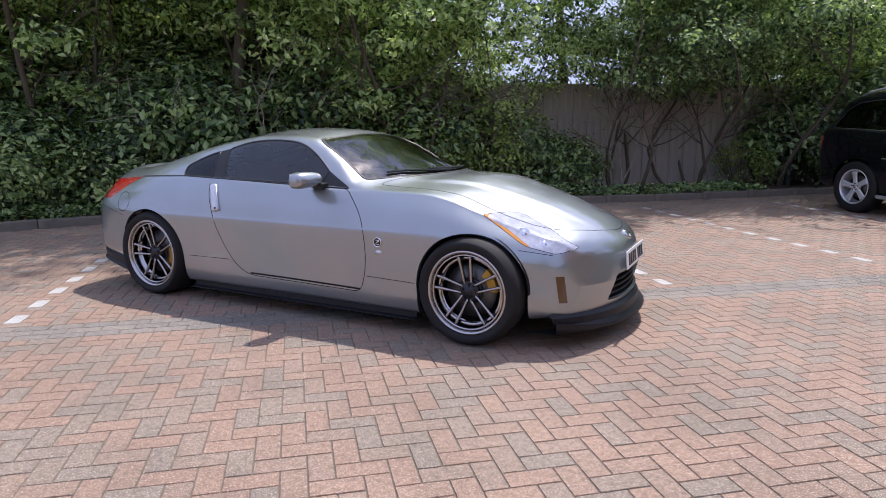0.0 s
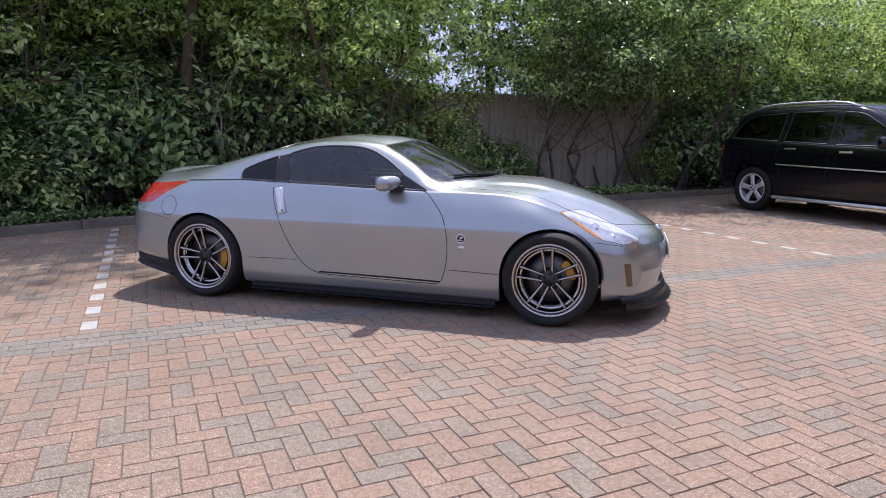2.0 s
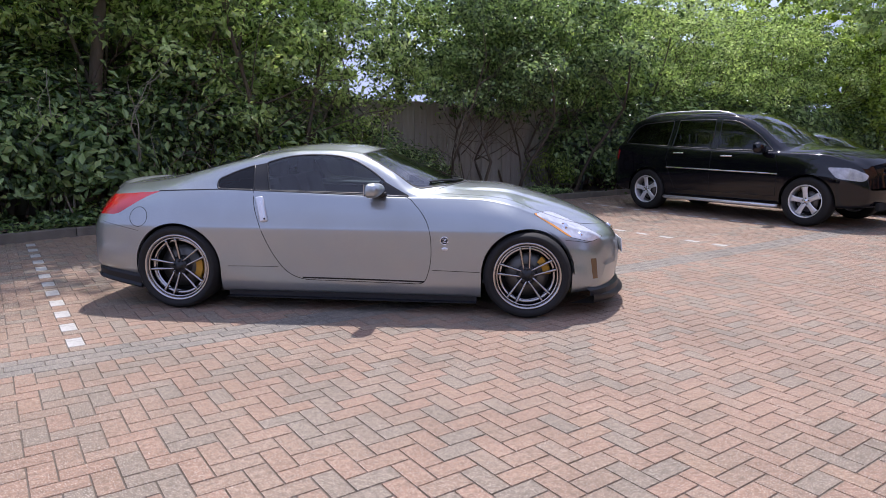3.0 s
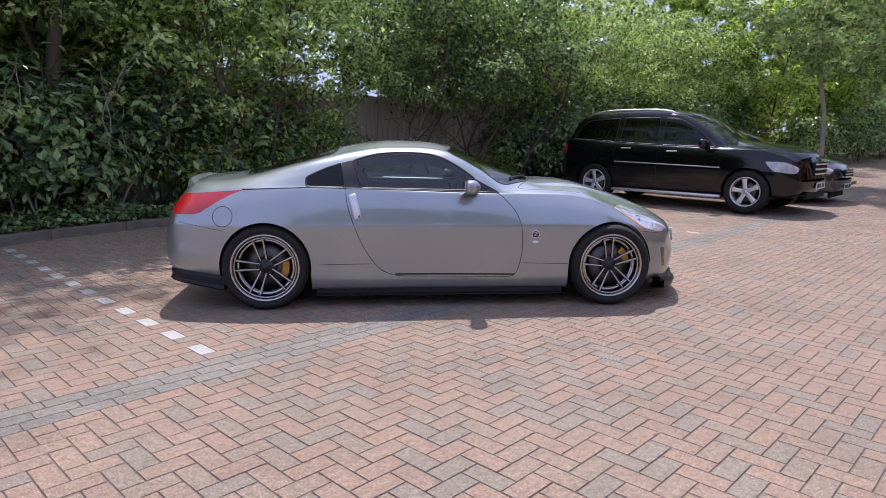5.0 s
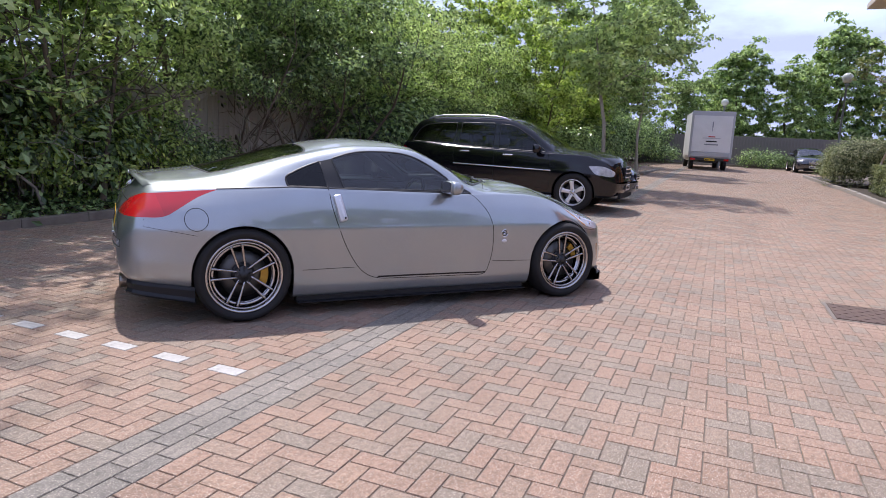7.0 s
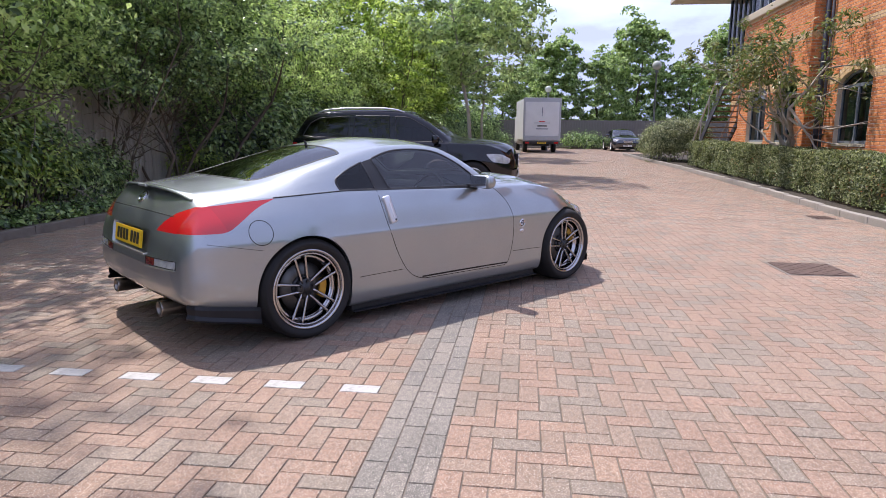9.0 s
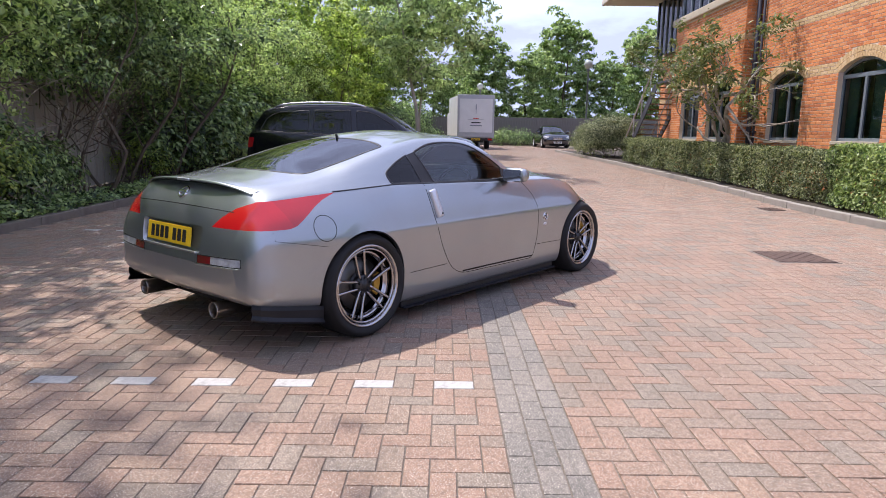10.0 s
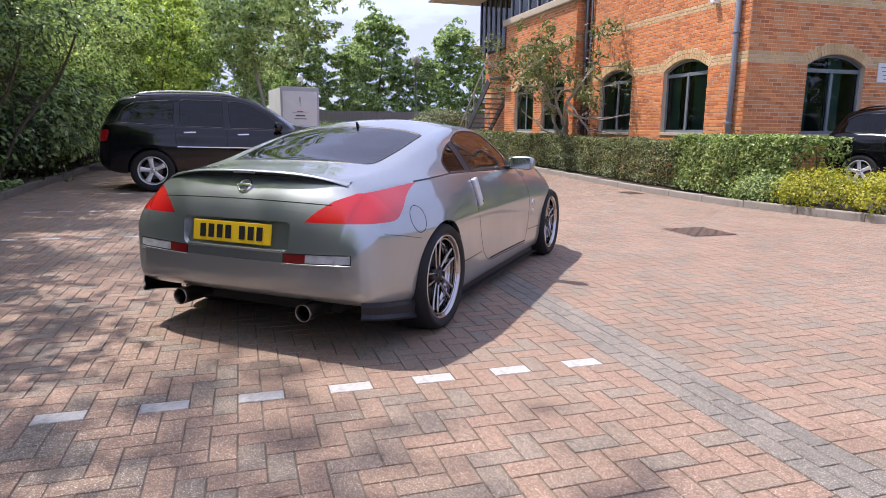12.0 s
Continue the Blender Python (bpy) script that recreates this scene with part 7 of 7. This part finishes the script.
for x, y, k, s in ((-6.0, 10.6, 1, 0.9), (-9.0, 9.8, 2, 0.7), (3.6, 11.2, 2, 0.68), (7.6, 11.2, 3, 0.95), (9.2, 11.1, 3, 1.1), (11.2, 11.2, 0, 0.78), (13.4, 11.1, 1, 0.74), (15.6, 11.2, 2, 0.8), (18.0, 11.2, 1, 0.78), (20.4, 11.1, 2, 0.8),
                   (-4.6, 14.0, 2, 0.95), (-5.6, 12.6, 0, 0.95), (-3.0, 12.9, 1, 0.95), (-0.2, 12.8, 2, 1.0), (2.4, 13.0, 0, 0.9), (-1.6, 15.8, 1, 1.1), (1.4, 16.2, 2, 1.1), (-6.4, 15.2, 0, 1.05), (-1.8, 14.4, 0, 0.95), (1.0, 14.2, 1, 0.85), (3.6, 14.8, 2, 0.62), (10.8, 15.2, 1, 0.8), (13.4, 15.0, 0, 0.9), (16.4, 14.8, 2, 0.95), (19.4, 14.6, 0, 0.9)):
    set_copy(kinds[k], x, y, rnd.uniform(0, 360), s)

# a tall tree of the screen whose high crown dapples the coupe's tail and the bays
make_tree("tall_tree", place(-0.9, 11.0), 35, 10.8, 2.9, 5.0, 240, 26, 0.13, M_LEAF, M_BARK, "tall screen tree with a high open crown", 1, group="trees of the screen", thick=0.14, spray=0.34)
set_copy(bpy.data.objects["tall_tree"], 5.6, 12.4, 140, 0.95)
# the brighter trees further along and the two clear-stemmed ones
clear = make_tree("street_tree", place(15.15, 5.72, lift=0.1), 31, 8.6, 2.5, 2.5, 640, 24, 0.14, M_LEAF_GREY, M_BARK_PALE, "tall light-green tree with a clear pale trunk", 1, group="clear-stemmed trees", thick=0.065, spray=0.22)
set_copy(clear, 27.0, 6.05, 130, 1.0)
set_copy(clear, 33.0, 8.8, 250, 1.0)
bright = make_tree("screen_tree", place(22.5, 13.0), 32, 8.8, 2.7, 0.8, 480, 28, 0.19, M_LEAF_BRIGHT, M_BARK, "bright yellow-green tree behind the bays", 2, spray=0.26, group="bright trees")
for x, y, a, s in ((17.5, 17.5, 50, 1.1), (23.0, 9.6, 10, 0.75), (28.5, 9.4, 120, 0.8), (12.5, 18.5, 140, 1.05), (26.5, 12.8, 200, 1.0), (31.0, 12.4, 20, 1.0), (35.5, 11.5, 80, 0.95)):
    set_copy(bright, x, y, a, s)
far = make_tree("far_tree", place(48.0, 1.5), 33, 8.6, 2.1, 0.0, 640, 26, 0.23, M_LEAF_FAR, M_BARK, "tall green tree behind the far fence", 1, group="far trees", spray=0.27, thick=0.12, taper=0.5)
# the last four stand unseen to the south-west, for the office windows to mirror
for x, y, a, s in ((47.0, -1.8, 70, 0.85), (50.0, -4.6, 160, 1.2), (48.5, -8.0, 240, 0.8), (52.0, -12.0, 20, 1.15), (47.5, 5.5, 100, 0.72), (45.5, 9.5, 10, 1.0), (41.0, 11.8, 300, 0.95), (53.0, -16.5, 40, 1.1), (51.0, 13.0, 190, 1.15), (55.0, 3.5, 55, 0.9), (-5.0, -21.0, 15, 1.0), (-8.5, -19.5, 95, 0.95), (-12.0, -17.5, 220, 1.05), (-15.0, -14.5, 310, 1.0)):
    set_copy(far, x, y, a, s)


# ---- shrubs, ivy, hedges, the gnarled tree ----
def shrub(name, m, seed, rx, ry, h, clusters, per, leaf, material, label, category="shrub", group="", boxy=0.0, stems=5, spray=0.10, stem_mat=None, low=0.03, gaps=True):
    """A bush: thin stems and a skin of leaf sprays; boxy squares its outline as shears do."""
    rng = np.random.default_rng(seed)
    t = thing(name, m, label, category, group)
    bm = bmesh.new()
    for k in range(stems):
        a = rng.uniform(0, 2 * math.pi)
        e = Vector((math.cos(a) * rx * 0.6, math.sin(a) * ry * 0.6, h * rng.uniform(0.6, 0.95)))
        f = Vector((e.x * 0.25, e.y * 0.25, -0.05))
        add_tube(bm, [f, (f + e) / 2 + Vector(rng.normal(0, 0.05, 3)), e], [0.014, 0.009, 0.004], 6, False)
    tagged(part("twiggy_core", bm, stem_mat or M_BARK, t, "", True), kind="stuff")
    u = rng.normal(0, 1, (clusters, 3))
    u[:, 2] = np.abs(u[:, 2]) - 0.25
    if boxy:
        u /= np.maximum(1e-6, (np.abs(u) ** (2 + boxy * 8)).sum(1) ** (1 / (2 + boxy * 8)))[:, None]
    else:
        u /= np.linalg.norm(u, axis=1)[:, None]
    rad = rng.uniform(0.45, 1.0, clusters) ** 0.3
    lump = np.array([1 + (0.30 - 0.22 * boxy) * noise.noise(Vector(q * 2.3) + Vector((seed * 2.3, 1, 0))) + 0.05 * noise.noise(Vector(q * 7)) for q in u])
    c = np.stack([u[:, 0] * rad * rx * lump, u[:, 1] * rad * ry * lump, np.maximum(low, h * 0.42 + u[:, 2] * rad * h * 0.56 * lump)], axis=1)
    if gaps and not boxy:
        gap = np.array([noise.noise(Vector(q * 3.1) + Vector((seed * 1.3, 4, 0))) for q in c])
        c, u = c[gap > -0.10], u[gap > -0.10]
    sp, nr = sprays(c, u, per, spray, rng, 0.8)
    sp[:, 2] = np.maximum(sp[:, 2], low * 0.6)
    link_mesh("leaves", leaf_mesh("leaves", sp, nr + np.repeat(u, per, axis=0), leaf, rng), material, t)
    return t


def dense_block(name, x0, x1, line, depth, h, count, leaf, material, label, seed):
    """A clipped run of hedge along a line: its leaves stand in a skin over a twiggy core."""
    rng = np.random.default_rng(seed)
    t = thing(name, Matrix(), label, "hedge")
    bm = bmesh.new()
    for k in range(int((x1 - x0) / 0.14)):
        x = x0 + rng.uniform(0, x1 - x0)
        y = line(x) - depth * rng.uniform(0.25, 0.75)
        z = ground_height(x, y)
        add_tube(bm, [(x, y, z), (x + rng.normal(0, 0.1), y + rng.normal(0, 0.08), z + h * 0.5), (x + rng.normal(0, 0.2), y + rng.normal(0, 0.15), z + h * 0.9)], [0.012, 0.008, 0.004], 5, False)
    tagged(part("twiggy_core", bm, M_BARK, t), kind="stuff")
    side = rng.uniform(0, 1, count)
    xs = rng.uniform(x0, x1, count)
    fr = side < 0.55
    tp = (side >= 0.55) & (side < 0.9)
    v = rng.uniform(0, 1, count)
    inset = np.where(rng.uniform(0, 1, count) < 0.7, np.abs(rng.normal(0, 0.06, count)), rng.uniform(0, 0.32, count))
    wob = np.array([0.09 * noise.noise(Vector((x * 1.1, q * 2, 7))) + 0.05 * noise.noise(Vector((x * 3.3, q * 3, 9))) for x, q in zip(xs, v)])
    ly = np.array([line(x) for x in xs])
    gz = np.array([ground_height(x, y) for x, y in zip(xs, ly)])
    y = np.where(fr, ly - inset + wob, np.where(tp, ly - v * depth, ly - depth + inset))
    z = np.where(tp, h - inset + wob * 0.8, 0.10 + (h - 0.10) * v ** 0.85)
    round_off = np.where(fr & (v > 0.85), (v - 0.85) * 0.8, 0)
    y = y - round_off
    nr = np.stack([np.zeros(count), np.where(fr, 1.0, np.where(tp, 0.0, -1.0)), np.where(tp, 1.0, 0.35)], axis=1)
    link_mesh("leaves", leaf_mesh("leaves", np.stack([xs, y, z + gz], axis=1), nr, leaf, rng, spread=0.75), material, t)
    return t


BED = lambda x: HEDGE_KERB(x) - 0.42
dense_block("box_hedge", 6.3, 20.8, lambda x: BED(x) - 0.10, 0.95, 1.0, 80000, 0.052, M_LEAF_HEDGE, "clipped small-leaved evergreen hedge in front of the office", 51)
dense_block("laurel_hedge", 3.7, 6.5, lambda x: BED(x) - 0.10, 1.35, 1.14, 19000, 0.068, M_LEAF_SHINY, "bright green glossy-leaved hedge at the corner", 52)
for x, y, rx, h, sd in ((3.15, -2.05, 0.66, 0.62, 1), (2.3, -2.35, 0.66, 0.66, 2), (1.45, -2.65, 0.64, 0.60, 3), (0.5, -3.0, 0.72, 0.66, 4), (4.1, -1.78, 0.46, 0.50, 5)):
    shrub("golden_shrub", place(x, y, sd * 70), 60 + sd, rx, rx * 0.85, h, 420, 12, 0.045, M_LEAF_GOLD if sd in (1, 2, 3, 4) else M_LEAF_SHINY, "low golden-yellow leaved shrub beside the kerb", group="golden shrubs", spray=0.07, gaps=False)
shrub("round_bush", place(24.6, -2.55), 71, 1.25, 1.2, 1.75, 1900, 16, 0.075, M_LEAF_HEDGE, "large clipped round bush", boxy=0.15, spray=0.12)
shrub("round_bush", place(26.9, -2.15), 72, 0.7, 0.75, 1.35, 700, 16, 0.08, M_LEAF_HEDGE, "smaller clipped bush behind the round one", boxy=0.15, spray=0.12)
for k, (x, y, s) in enumerate(((42.3, 0.6, 1.0), (42.5, -0.6, 0.9), (42.0, 6.0, 1.1), (41.5, 8.0, 1.3))):
    shrub("far_shrub", place(x, y), 80 + k, 1.0 * s, 0.8 * s, 1.1 * s, 230, 10, 0.13, M_LEAF_IVY, "loose green shrub before the far fence", group="far shrubs", spray=0.2)

# undergrowth below the screen trees: leafy on the left, sparse before the fence
under = [shrub("undergrowth", place(-3.6, 10.3), 91, 0.95, 0.7, 1.55, 400, 15, 0.112, M_LEAF_IVY, "tangled leafy undergrowth at the foot of the trees", group="undergrowth", spray=0.16),
         shrub("undergrowth", place(-2.1, 10.7), 92, 0.9, 0.75, 1.75, 370, 15, 0.107, M_LEAF_IVY, "tangled leafy undergrowth at the foot of the trees", group="undergrowth", spray=0.17),
         shrub("bramble", place(2.2, 10.8), 93, 0.85, 0.6, 1.45, 260, 12, 0.075, M_LEAF_BRIGHT, "light green bramble with arching shoots", group="brambles", spray=0.16, stems=12)]
for x, y, k, s in ((-5.2, 9.8, 1, 1.05), (-6.8, 9.3, 0, 1.15), (-8.4, 8.8, 1, 1.1), (1.3, 11.1, 2, 0.9), (3.4, 11.0, 2, 0.95), (4.1, 11.2, 1, 0.8), (4.8, 11.0, 0, 0.7), (8.6, 11.1, 2, 0.7), (36.5, 9.4, 0, 1.8), (38.0, 8.2, 1, 1.6), (40.0, 7.6, 0, 1.6), (42.3, 7.2, 1, 1.6), (39.5, 9.8, 1, 1.9), (10.6, 11.0, 0, 0.9), (12.0, 11.0, 1, 1.0), (13.4, 11.0, 0, 1.05), (15.0, 11.0, 1, 1.15), (16.6, 11.2, 0, 1.2), (18.2, 11.0, 1, 1.3), (20.0, 10.8, 0, 1.3), (22.0, 10.6, 1, 1.3), (25.0, 8.6, 0, 1.2), (28.0, 8.4, 1, 1.3), (31.0, 8.2, 0, 1.3), (34.5, 7.8, 1, 1.4),
                   (-0.6, 11.2, 0, 1.25), (0.7, 11.25, 1, 1.3), (2.0, 11.3, 0, 1.2), (-1.9, 11.15, 0, 1.35), (-4.4, 11.4, 0, 1.5), (-1.5, 11.7, 1, 1.4), (-7.4, 10.9, 0, 1.5), (1.0, 12.0, 1, 1.35), (3.2, 12.2, 0, 1.3), (14.4, 12.2, 1, 1.6), (17.4, 12.2, 0, 1.7), (12.2, 12.3, 0, 1.4),
                   (10.4, 10.75, 1, 1.1), (11.4, 10.7, 0, 1.3), (12.5, 10.75, 1, 1.3), (13.8, 10.7, 0, 1.4), (15.0, 10.75, 1, 1.4), (16.2, 10.8, 0, 1.4), (9.9, 11.3, 0, 1.2), (11.0, 11.4, 1, 1.5), (17.4, 10.6, 1, 1.4)):
    set_copy(under[k], x, y, rnd.uniform(0, 360), s)


# tall growth behind the fence, dark between the trunks
for k in range(9):
    x = -9.0 + k * 1.35
    set_copy(under[k % 2], x, 13.6 + 0.4 * (k % 3), rnd.uniform(0, 360), rnd.uniform(1.9, 2.3))


def bare_stems(x, y, seed, n=4):
    """Crooked bare stems in the dark below the crowns."""
    rng = np.random.default_rng(seed)
    t = thing("bare_stem_shrub", place(x, y), "crooked bare pale stems under the trees", "shrub", "bare-stemmed shrubs")
    for k in range(n):
        b, tips = bmesh.new(), []
        branchy(b, rng, (rng.normal(0, 0.10), rng.normal(0, 0.06), -0.05), (rng.normal(0, 0.28), rng.normal(0, 0.15), 1), rng.uniform(0.9, 1.3), rng.uniform(0.014, 0.028), 3, tips, 0.4, 6)
        part("stem", b, M_BARK_PALE, t, "", True)


for k, (x, y) in enumerate(((-0.1, 10.75), (1.42, 10.8), (2.65, 10.85), (5.9, 10.9), (3.6, 10.9), (-1.3, 10.6))):
    bare_stems(x, y, 300 + k)
for x, y, h, sd in ((-3.5, 9.75, 1.15, 7), (-2.7, 10.05, 0.95, 8), (-4.4, 9.45, 1.2, 9)):
    shrub("leafy_bush", place(x, y, sd * 40), 110 + sd, 0.62, 0.5, h, 260, 12, 0.085, M_LEAF_SHINY, "bright green broad-leaved bush at the kerb", group="leafy bushes", spray=0.12)


def carpet(name, x0, x1, line, depth, count, leaf, material, label, seed, tall=0.14):
    rng = np.random.default_rng(seed)
    xs = rng.uniform(x0, x1, count)
    off = rng.uniform(0, 1, count) ** 1.3 * depth
    pat = np.array([noise.noise(Vector((x * 0.8, o * 1.5, seed))) for x, o in zip(xs, off)])
    ok = pat > -0.28
    xs, off, pat = xs[ok], off[ok], pat[ok]
    y = np.array([line(x) for x in xs]) + 0.06 + off
    z = np.array([ground_height(a, b) for a, b in zip(xs, y)]) + 0.09 + rng.uniform(0, 1, len(xs)) * tall * (0.6 + pat) + off * 0.05
    ob = link_mesh(name, leaf_mesh(name, np.stack([xs, y, z], axis=1), np.tile((0.0, -0.25, 1.0), (len(xs), 1)), leaf, rng, wide=0.85, spread=0.45), material)
    return tagged(ob, label, "ground cover", kind="stuff")


carpet("ivy_carpet", -12.0, 3.2, TREE_KERB, 1.1, 13000, 0.075, M_LEAF_IVY, "low ivy spilling to the kerb under the trees", 101, 0.24)
carpet("ivy_carpet", 3.2, 8.4, TREE_KERB, 0.8, 2600, 0.07, M_LEAF_IVY, "low ivy before the fence", 102, 0.16)
M_LITTER = foliage("dry_leaf", (0.07, 0.045, 0.02), (0.14, 0.085, 0.04), (0.22, 0.15, 0.08), gloss=0.7, trans=0.1)
carpet("leaf_litter", -6.0, 16.0, lambda x: TREE_KERB(x) + 0.1, 1.2, 2600, 0.05, M_LITTER, "scattered dry leaves on the soil", 103, 0.01)

# the gnarled tree before the office
gn = thing("gnarled_tree", place(12.7, -2.6, 0, 1.12), "gnarled spreading tree with bare crooked limbs and tufts of leaves", "tree")
rng = np.random.default_rng(7)
bm, tips = bmesh.new(), []
for way, ln, r in (((-0.35, 0.1, 1.0), 1.5, 0.10), ((0.55, 0.15, 0.75), 1.7, 0.085), ((0.1, 0.2, 1.1), 1.6, 0.08), ((0.9, 0.1, 0.35), 1.6, 0.06), ((-0.8, 0.25, 0.55), 1.3, 0.055)):
    branchy(bm, rng, (0, 0, 0.75), way, ln * 0.85, r * 0.7, 4, tips, 0.55, 8)
add_tube(bm, [(0.05, 0, -0.1), (0.0, 0.02, 0.3), (0.03, 0.0, 0.8)], [0.17, 0.13, 0.12], 10, False)
part("trunk", bm, M_BARK_PALE, gn, "", True)
tp = np.array([t[0] for t in tips])
hi = tp[tp[:, 2] > 1.5]
pick = hi[rng.integers(0, len(hi), 230)] + rng.normal(0, 0.06, (230, 3))
sp, nr = sprays(pick, np.tile((0.0, 0.3, 0.6), (230, 1)), 16, 0.11, rng, 0.9)
link_mesh("crown", leaf_mesh("crown", sp, nr, 0.13, rng, wide=0.4), foliage("tuft_leaf", (0.07, 0.10, 0.035), (0.16, 0.20, 0.07), (0.28, 0.30, 0.12)), gn)


# ---- the paving blocks ----
def paver_arrays(cells, z_of):
    """Blocks as bevelled slabs: cells of (x0, y0, x1, y1, drop)."""
    c = np.array(cells, float)
    n = len(c)
    g, e = 0.0024, 0.0022
    x0, y0, x1, y1, dz = c[:, 0] + g, c[:, 1] + g, c[:, 2] - g, c[:, 3] - g, c[:, 4]
    zs = z_of((x0 + x1) / 2, (y0 + y1) / 2) + dz
    low = zs - 0.0032
    v = np.stack([np.stack(q, axis=1) for q in ((x0, y0, low), (x1, y0, low), (x1, y1, low), (x0, y1, low),
                                               (x0 + e, y0 + e, zs), (x1 - e, y0 + e, zs), (x1 - e, y1 - e, zs), (x0 + e, y1 - e, zs))], axis=1).reshape(-1, 3)
    k = (np.arange(n) * 8)[:, None]
    f = np.array([(4, 5, 6, 7), (0, 1, 5, 4), (1, 2, 6, 5), (2, 3, 7, 6), (3, 0, 4, 7)]).reshape(-1)
    return v, (k + f[None, :]).reshape(-1)


def quad_mesh(name, v, loops):
    me = bpy.data.meshes.new(name)
    me.vertices.add(len(v))
    me.vertices.foreach_set("co", v.reshape(-1))
    me.loops.add(len(loops))
    me.loops.foreach_set("vertex_index", loops)
    me.polygons.add(len(loops) // 4)
    me.polygons.foreach_set("loop_start", np.arange(0, len(loops), 4))
    me.update()
    me.shade_flat()
    return me


def heights(x, y):
    return np.array([ground_height(a, b) for a, b in zip(x, y)])


BAND_Y0, BAND_Y1, LINE_X, GRID_Y = 4.30, 4.60, -1.79, 4.60
rng = np.random.default_rng(21)
red, grey, white, near_red = [], [], [], []
# herringbone on a 10 cm grid, in two fields parted by a band of three grey courses
for field, (ya, yb, oy) in enumerate(((-4.6, BAND_Y0, BAND_Y0), (BAND_Y1, 10.3, GRID_Y))):
    for i in range(-110, 460):
        for j in range(-92, 60):
            x, y = LINE_X + i * 0.1, oy + j * 0.1
            k = (i - j) % 4
            if k == 0:
                x1, y1 = x + 0.2, y + 0.1
            elif k == 3:
                x1, y1 = x + 0.1, y + 0.2
            else:
                continue
            if y1 < ya + 0.01 or y > yb - 0.01:
                continue
            y0, y1 = max(y, ya), min(y1, yb)
            cx, cy = (x + x1) / 2, (y0 + y1) / 2
            kn = TREE_KERB(min(cx, 17.0)) if cx < 17 else 10.2
            ks = HEDGE_KERB(min(cx, 32.0)) if cx < 32 else -3.0
            if cy > kn - 0.03 or cy < ks + 0.03 or cx > 43.0 or (13.2 < cx < 17 and cy > 5.2):
                continue
            cell = (x, y0, x1, y1, rng.normal(0, 0.0005))
            on_line = field == 1 and k == 3 and i % 24 == 0 and 0 <= j < 46 and 0 <= i <= 120 and i != 24
            if on_line:
                white.append(cell)
            elif field == 0 and -3.75 < cx < -1.55 and 1.75 < cy < 4.25 and (x1 - x) * (y1 - y0) > 0.0195 and len(near_red) < 240:
                near_red.append(cell)
            else:
                red.append(cell)
near_grey = []
for r in range(3):
    x = -13.0 + 0.07 * r
    while x < 43.0:
        c = (x, BAND_Y0 + 0.1 * r, x + 0.2, BAND_Y0 + 0.1 * (r + 1), rng.normal(0, 0.0005))
        (near_grey if -3.6 < x < 0.3 else grey).append(c)
        x += 0.2
for name, cells, m in (("red_blocks", red, M_PAVER), ("grey_blocks", grey, M_GREY)):
    ob = link_mesh(name, quad_mesh(name, *paver_arrays(cells, heights)), m, pavement)
    tagged(ob, kind="stuff")
shared = {}
for cells, m, nm in ((near_red, M_PAVER_ONE, "paving_block"), (near_grey, M_GREY_ONE, "grey_paving_block"), (white, M_WHITE_BLOCK, "white_marker_block")):
    for x0, y0, x1, y1, dz in cells:
        key = (nm, round(x1 - x0, 3), round(y1 - y0, 3))
        if key not in shared:
            w, d = key[1:]
            v, l = paver_arrays([(-w / 2, -d / 2, w / 2, d / 2, 0.0)], lambda a, b: np.zeros(len(a)))
            shared[key] = quad_mesh(nm, v, l)
            shared[key].materials.append(m)
        cx, cy = (x0 + x1) / 2, (y0 + y1) / 2
        ob = new(nm, shared[key])
        ob.parent = pavement
        ob.location = (cx, cy, ground_height(cx, cy) + dz + (0.001 if nm == "white_marker_block" else 0))
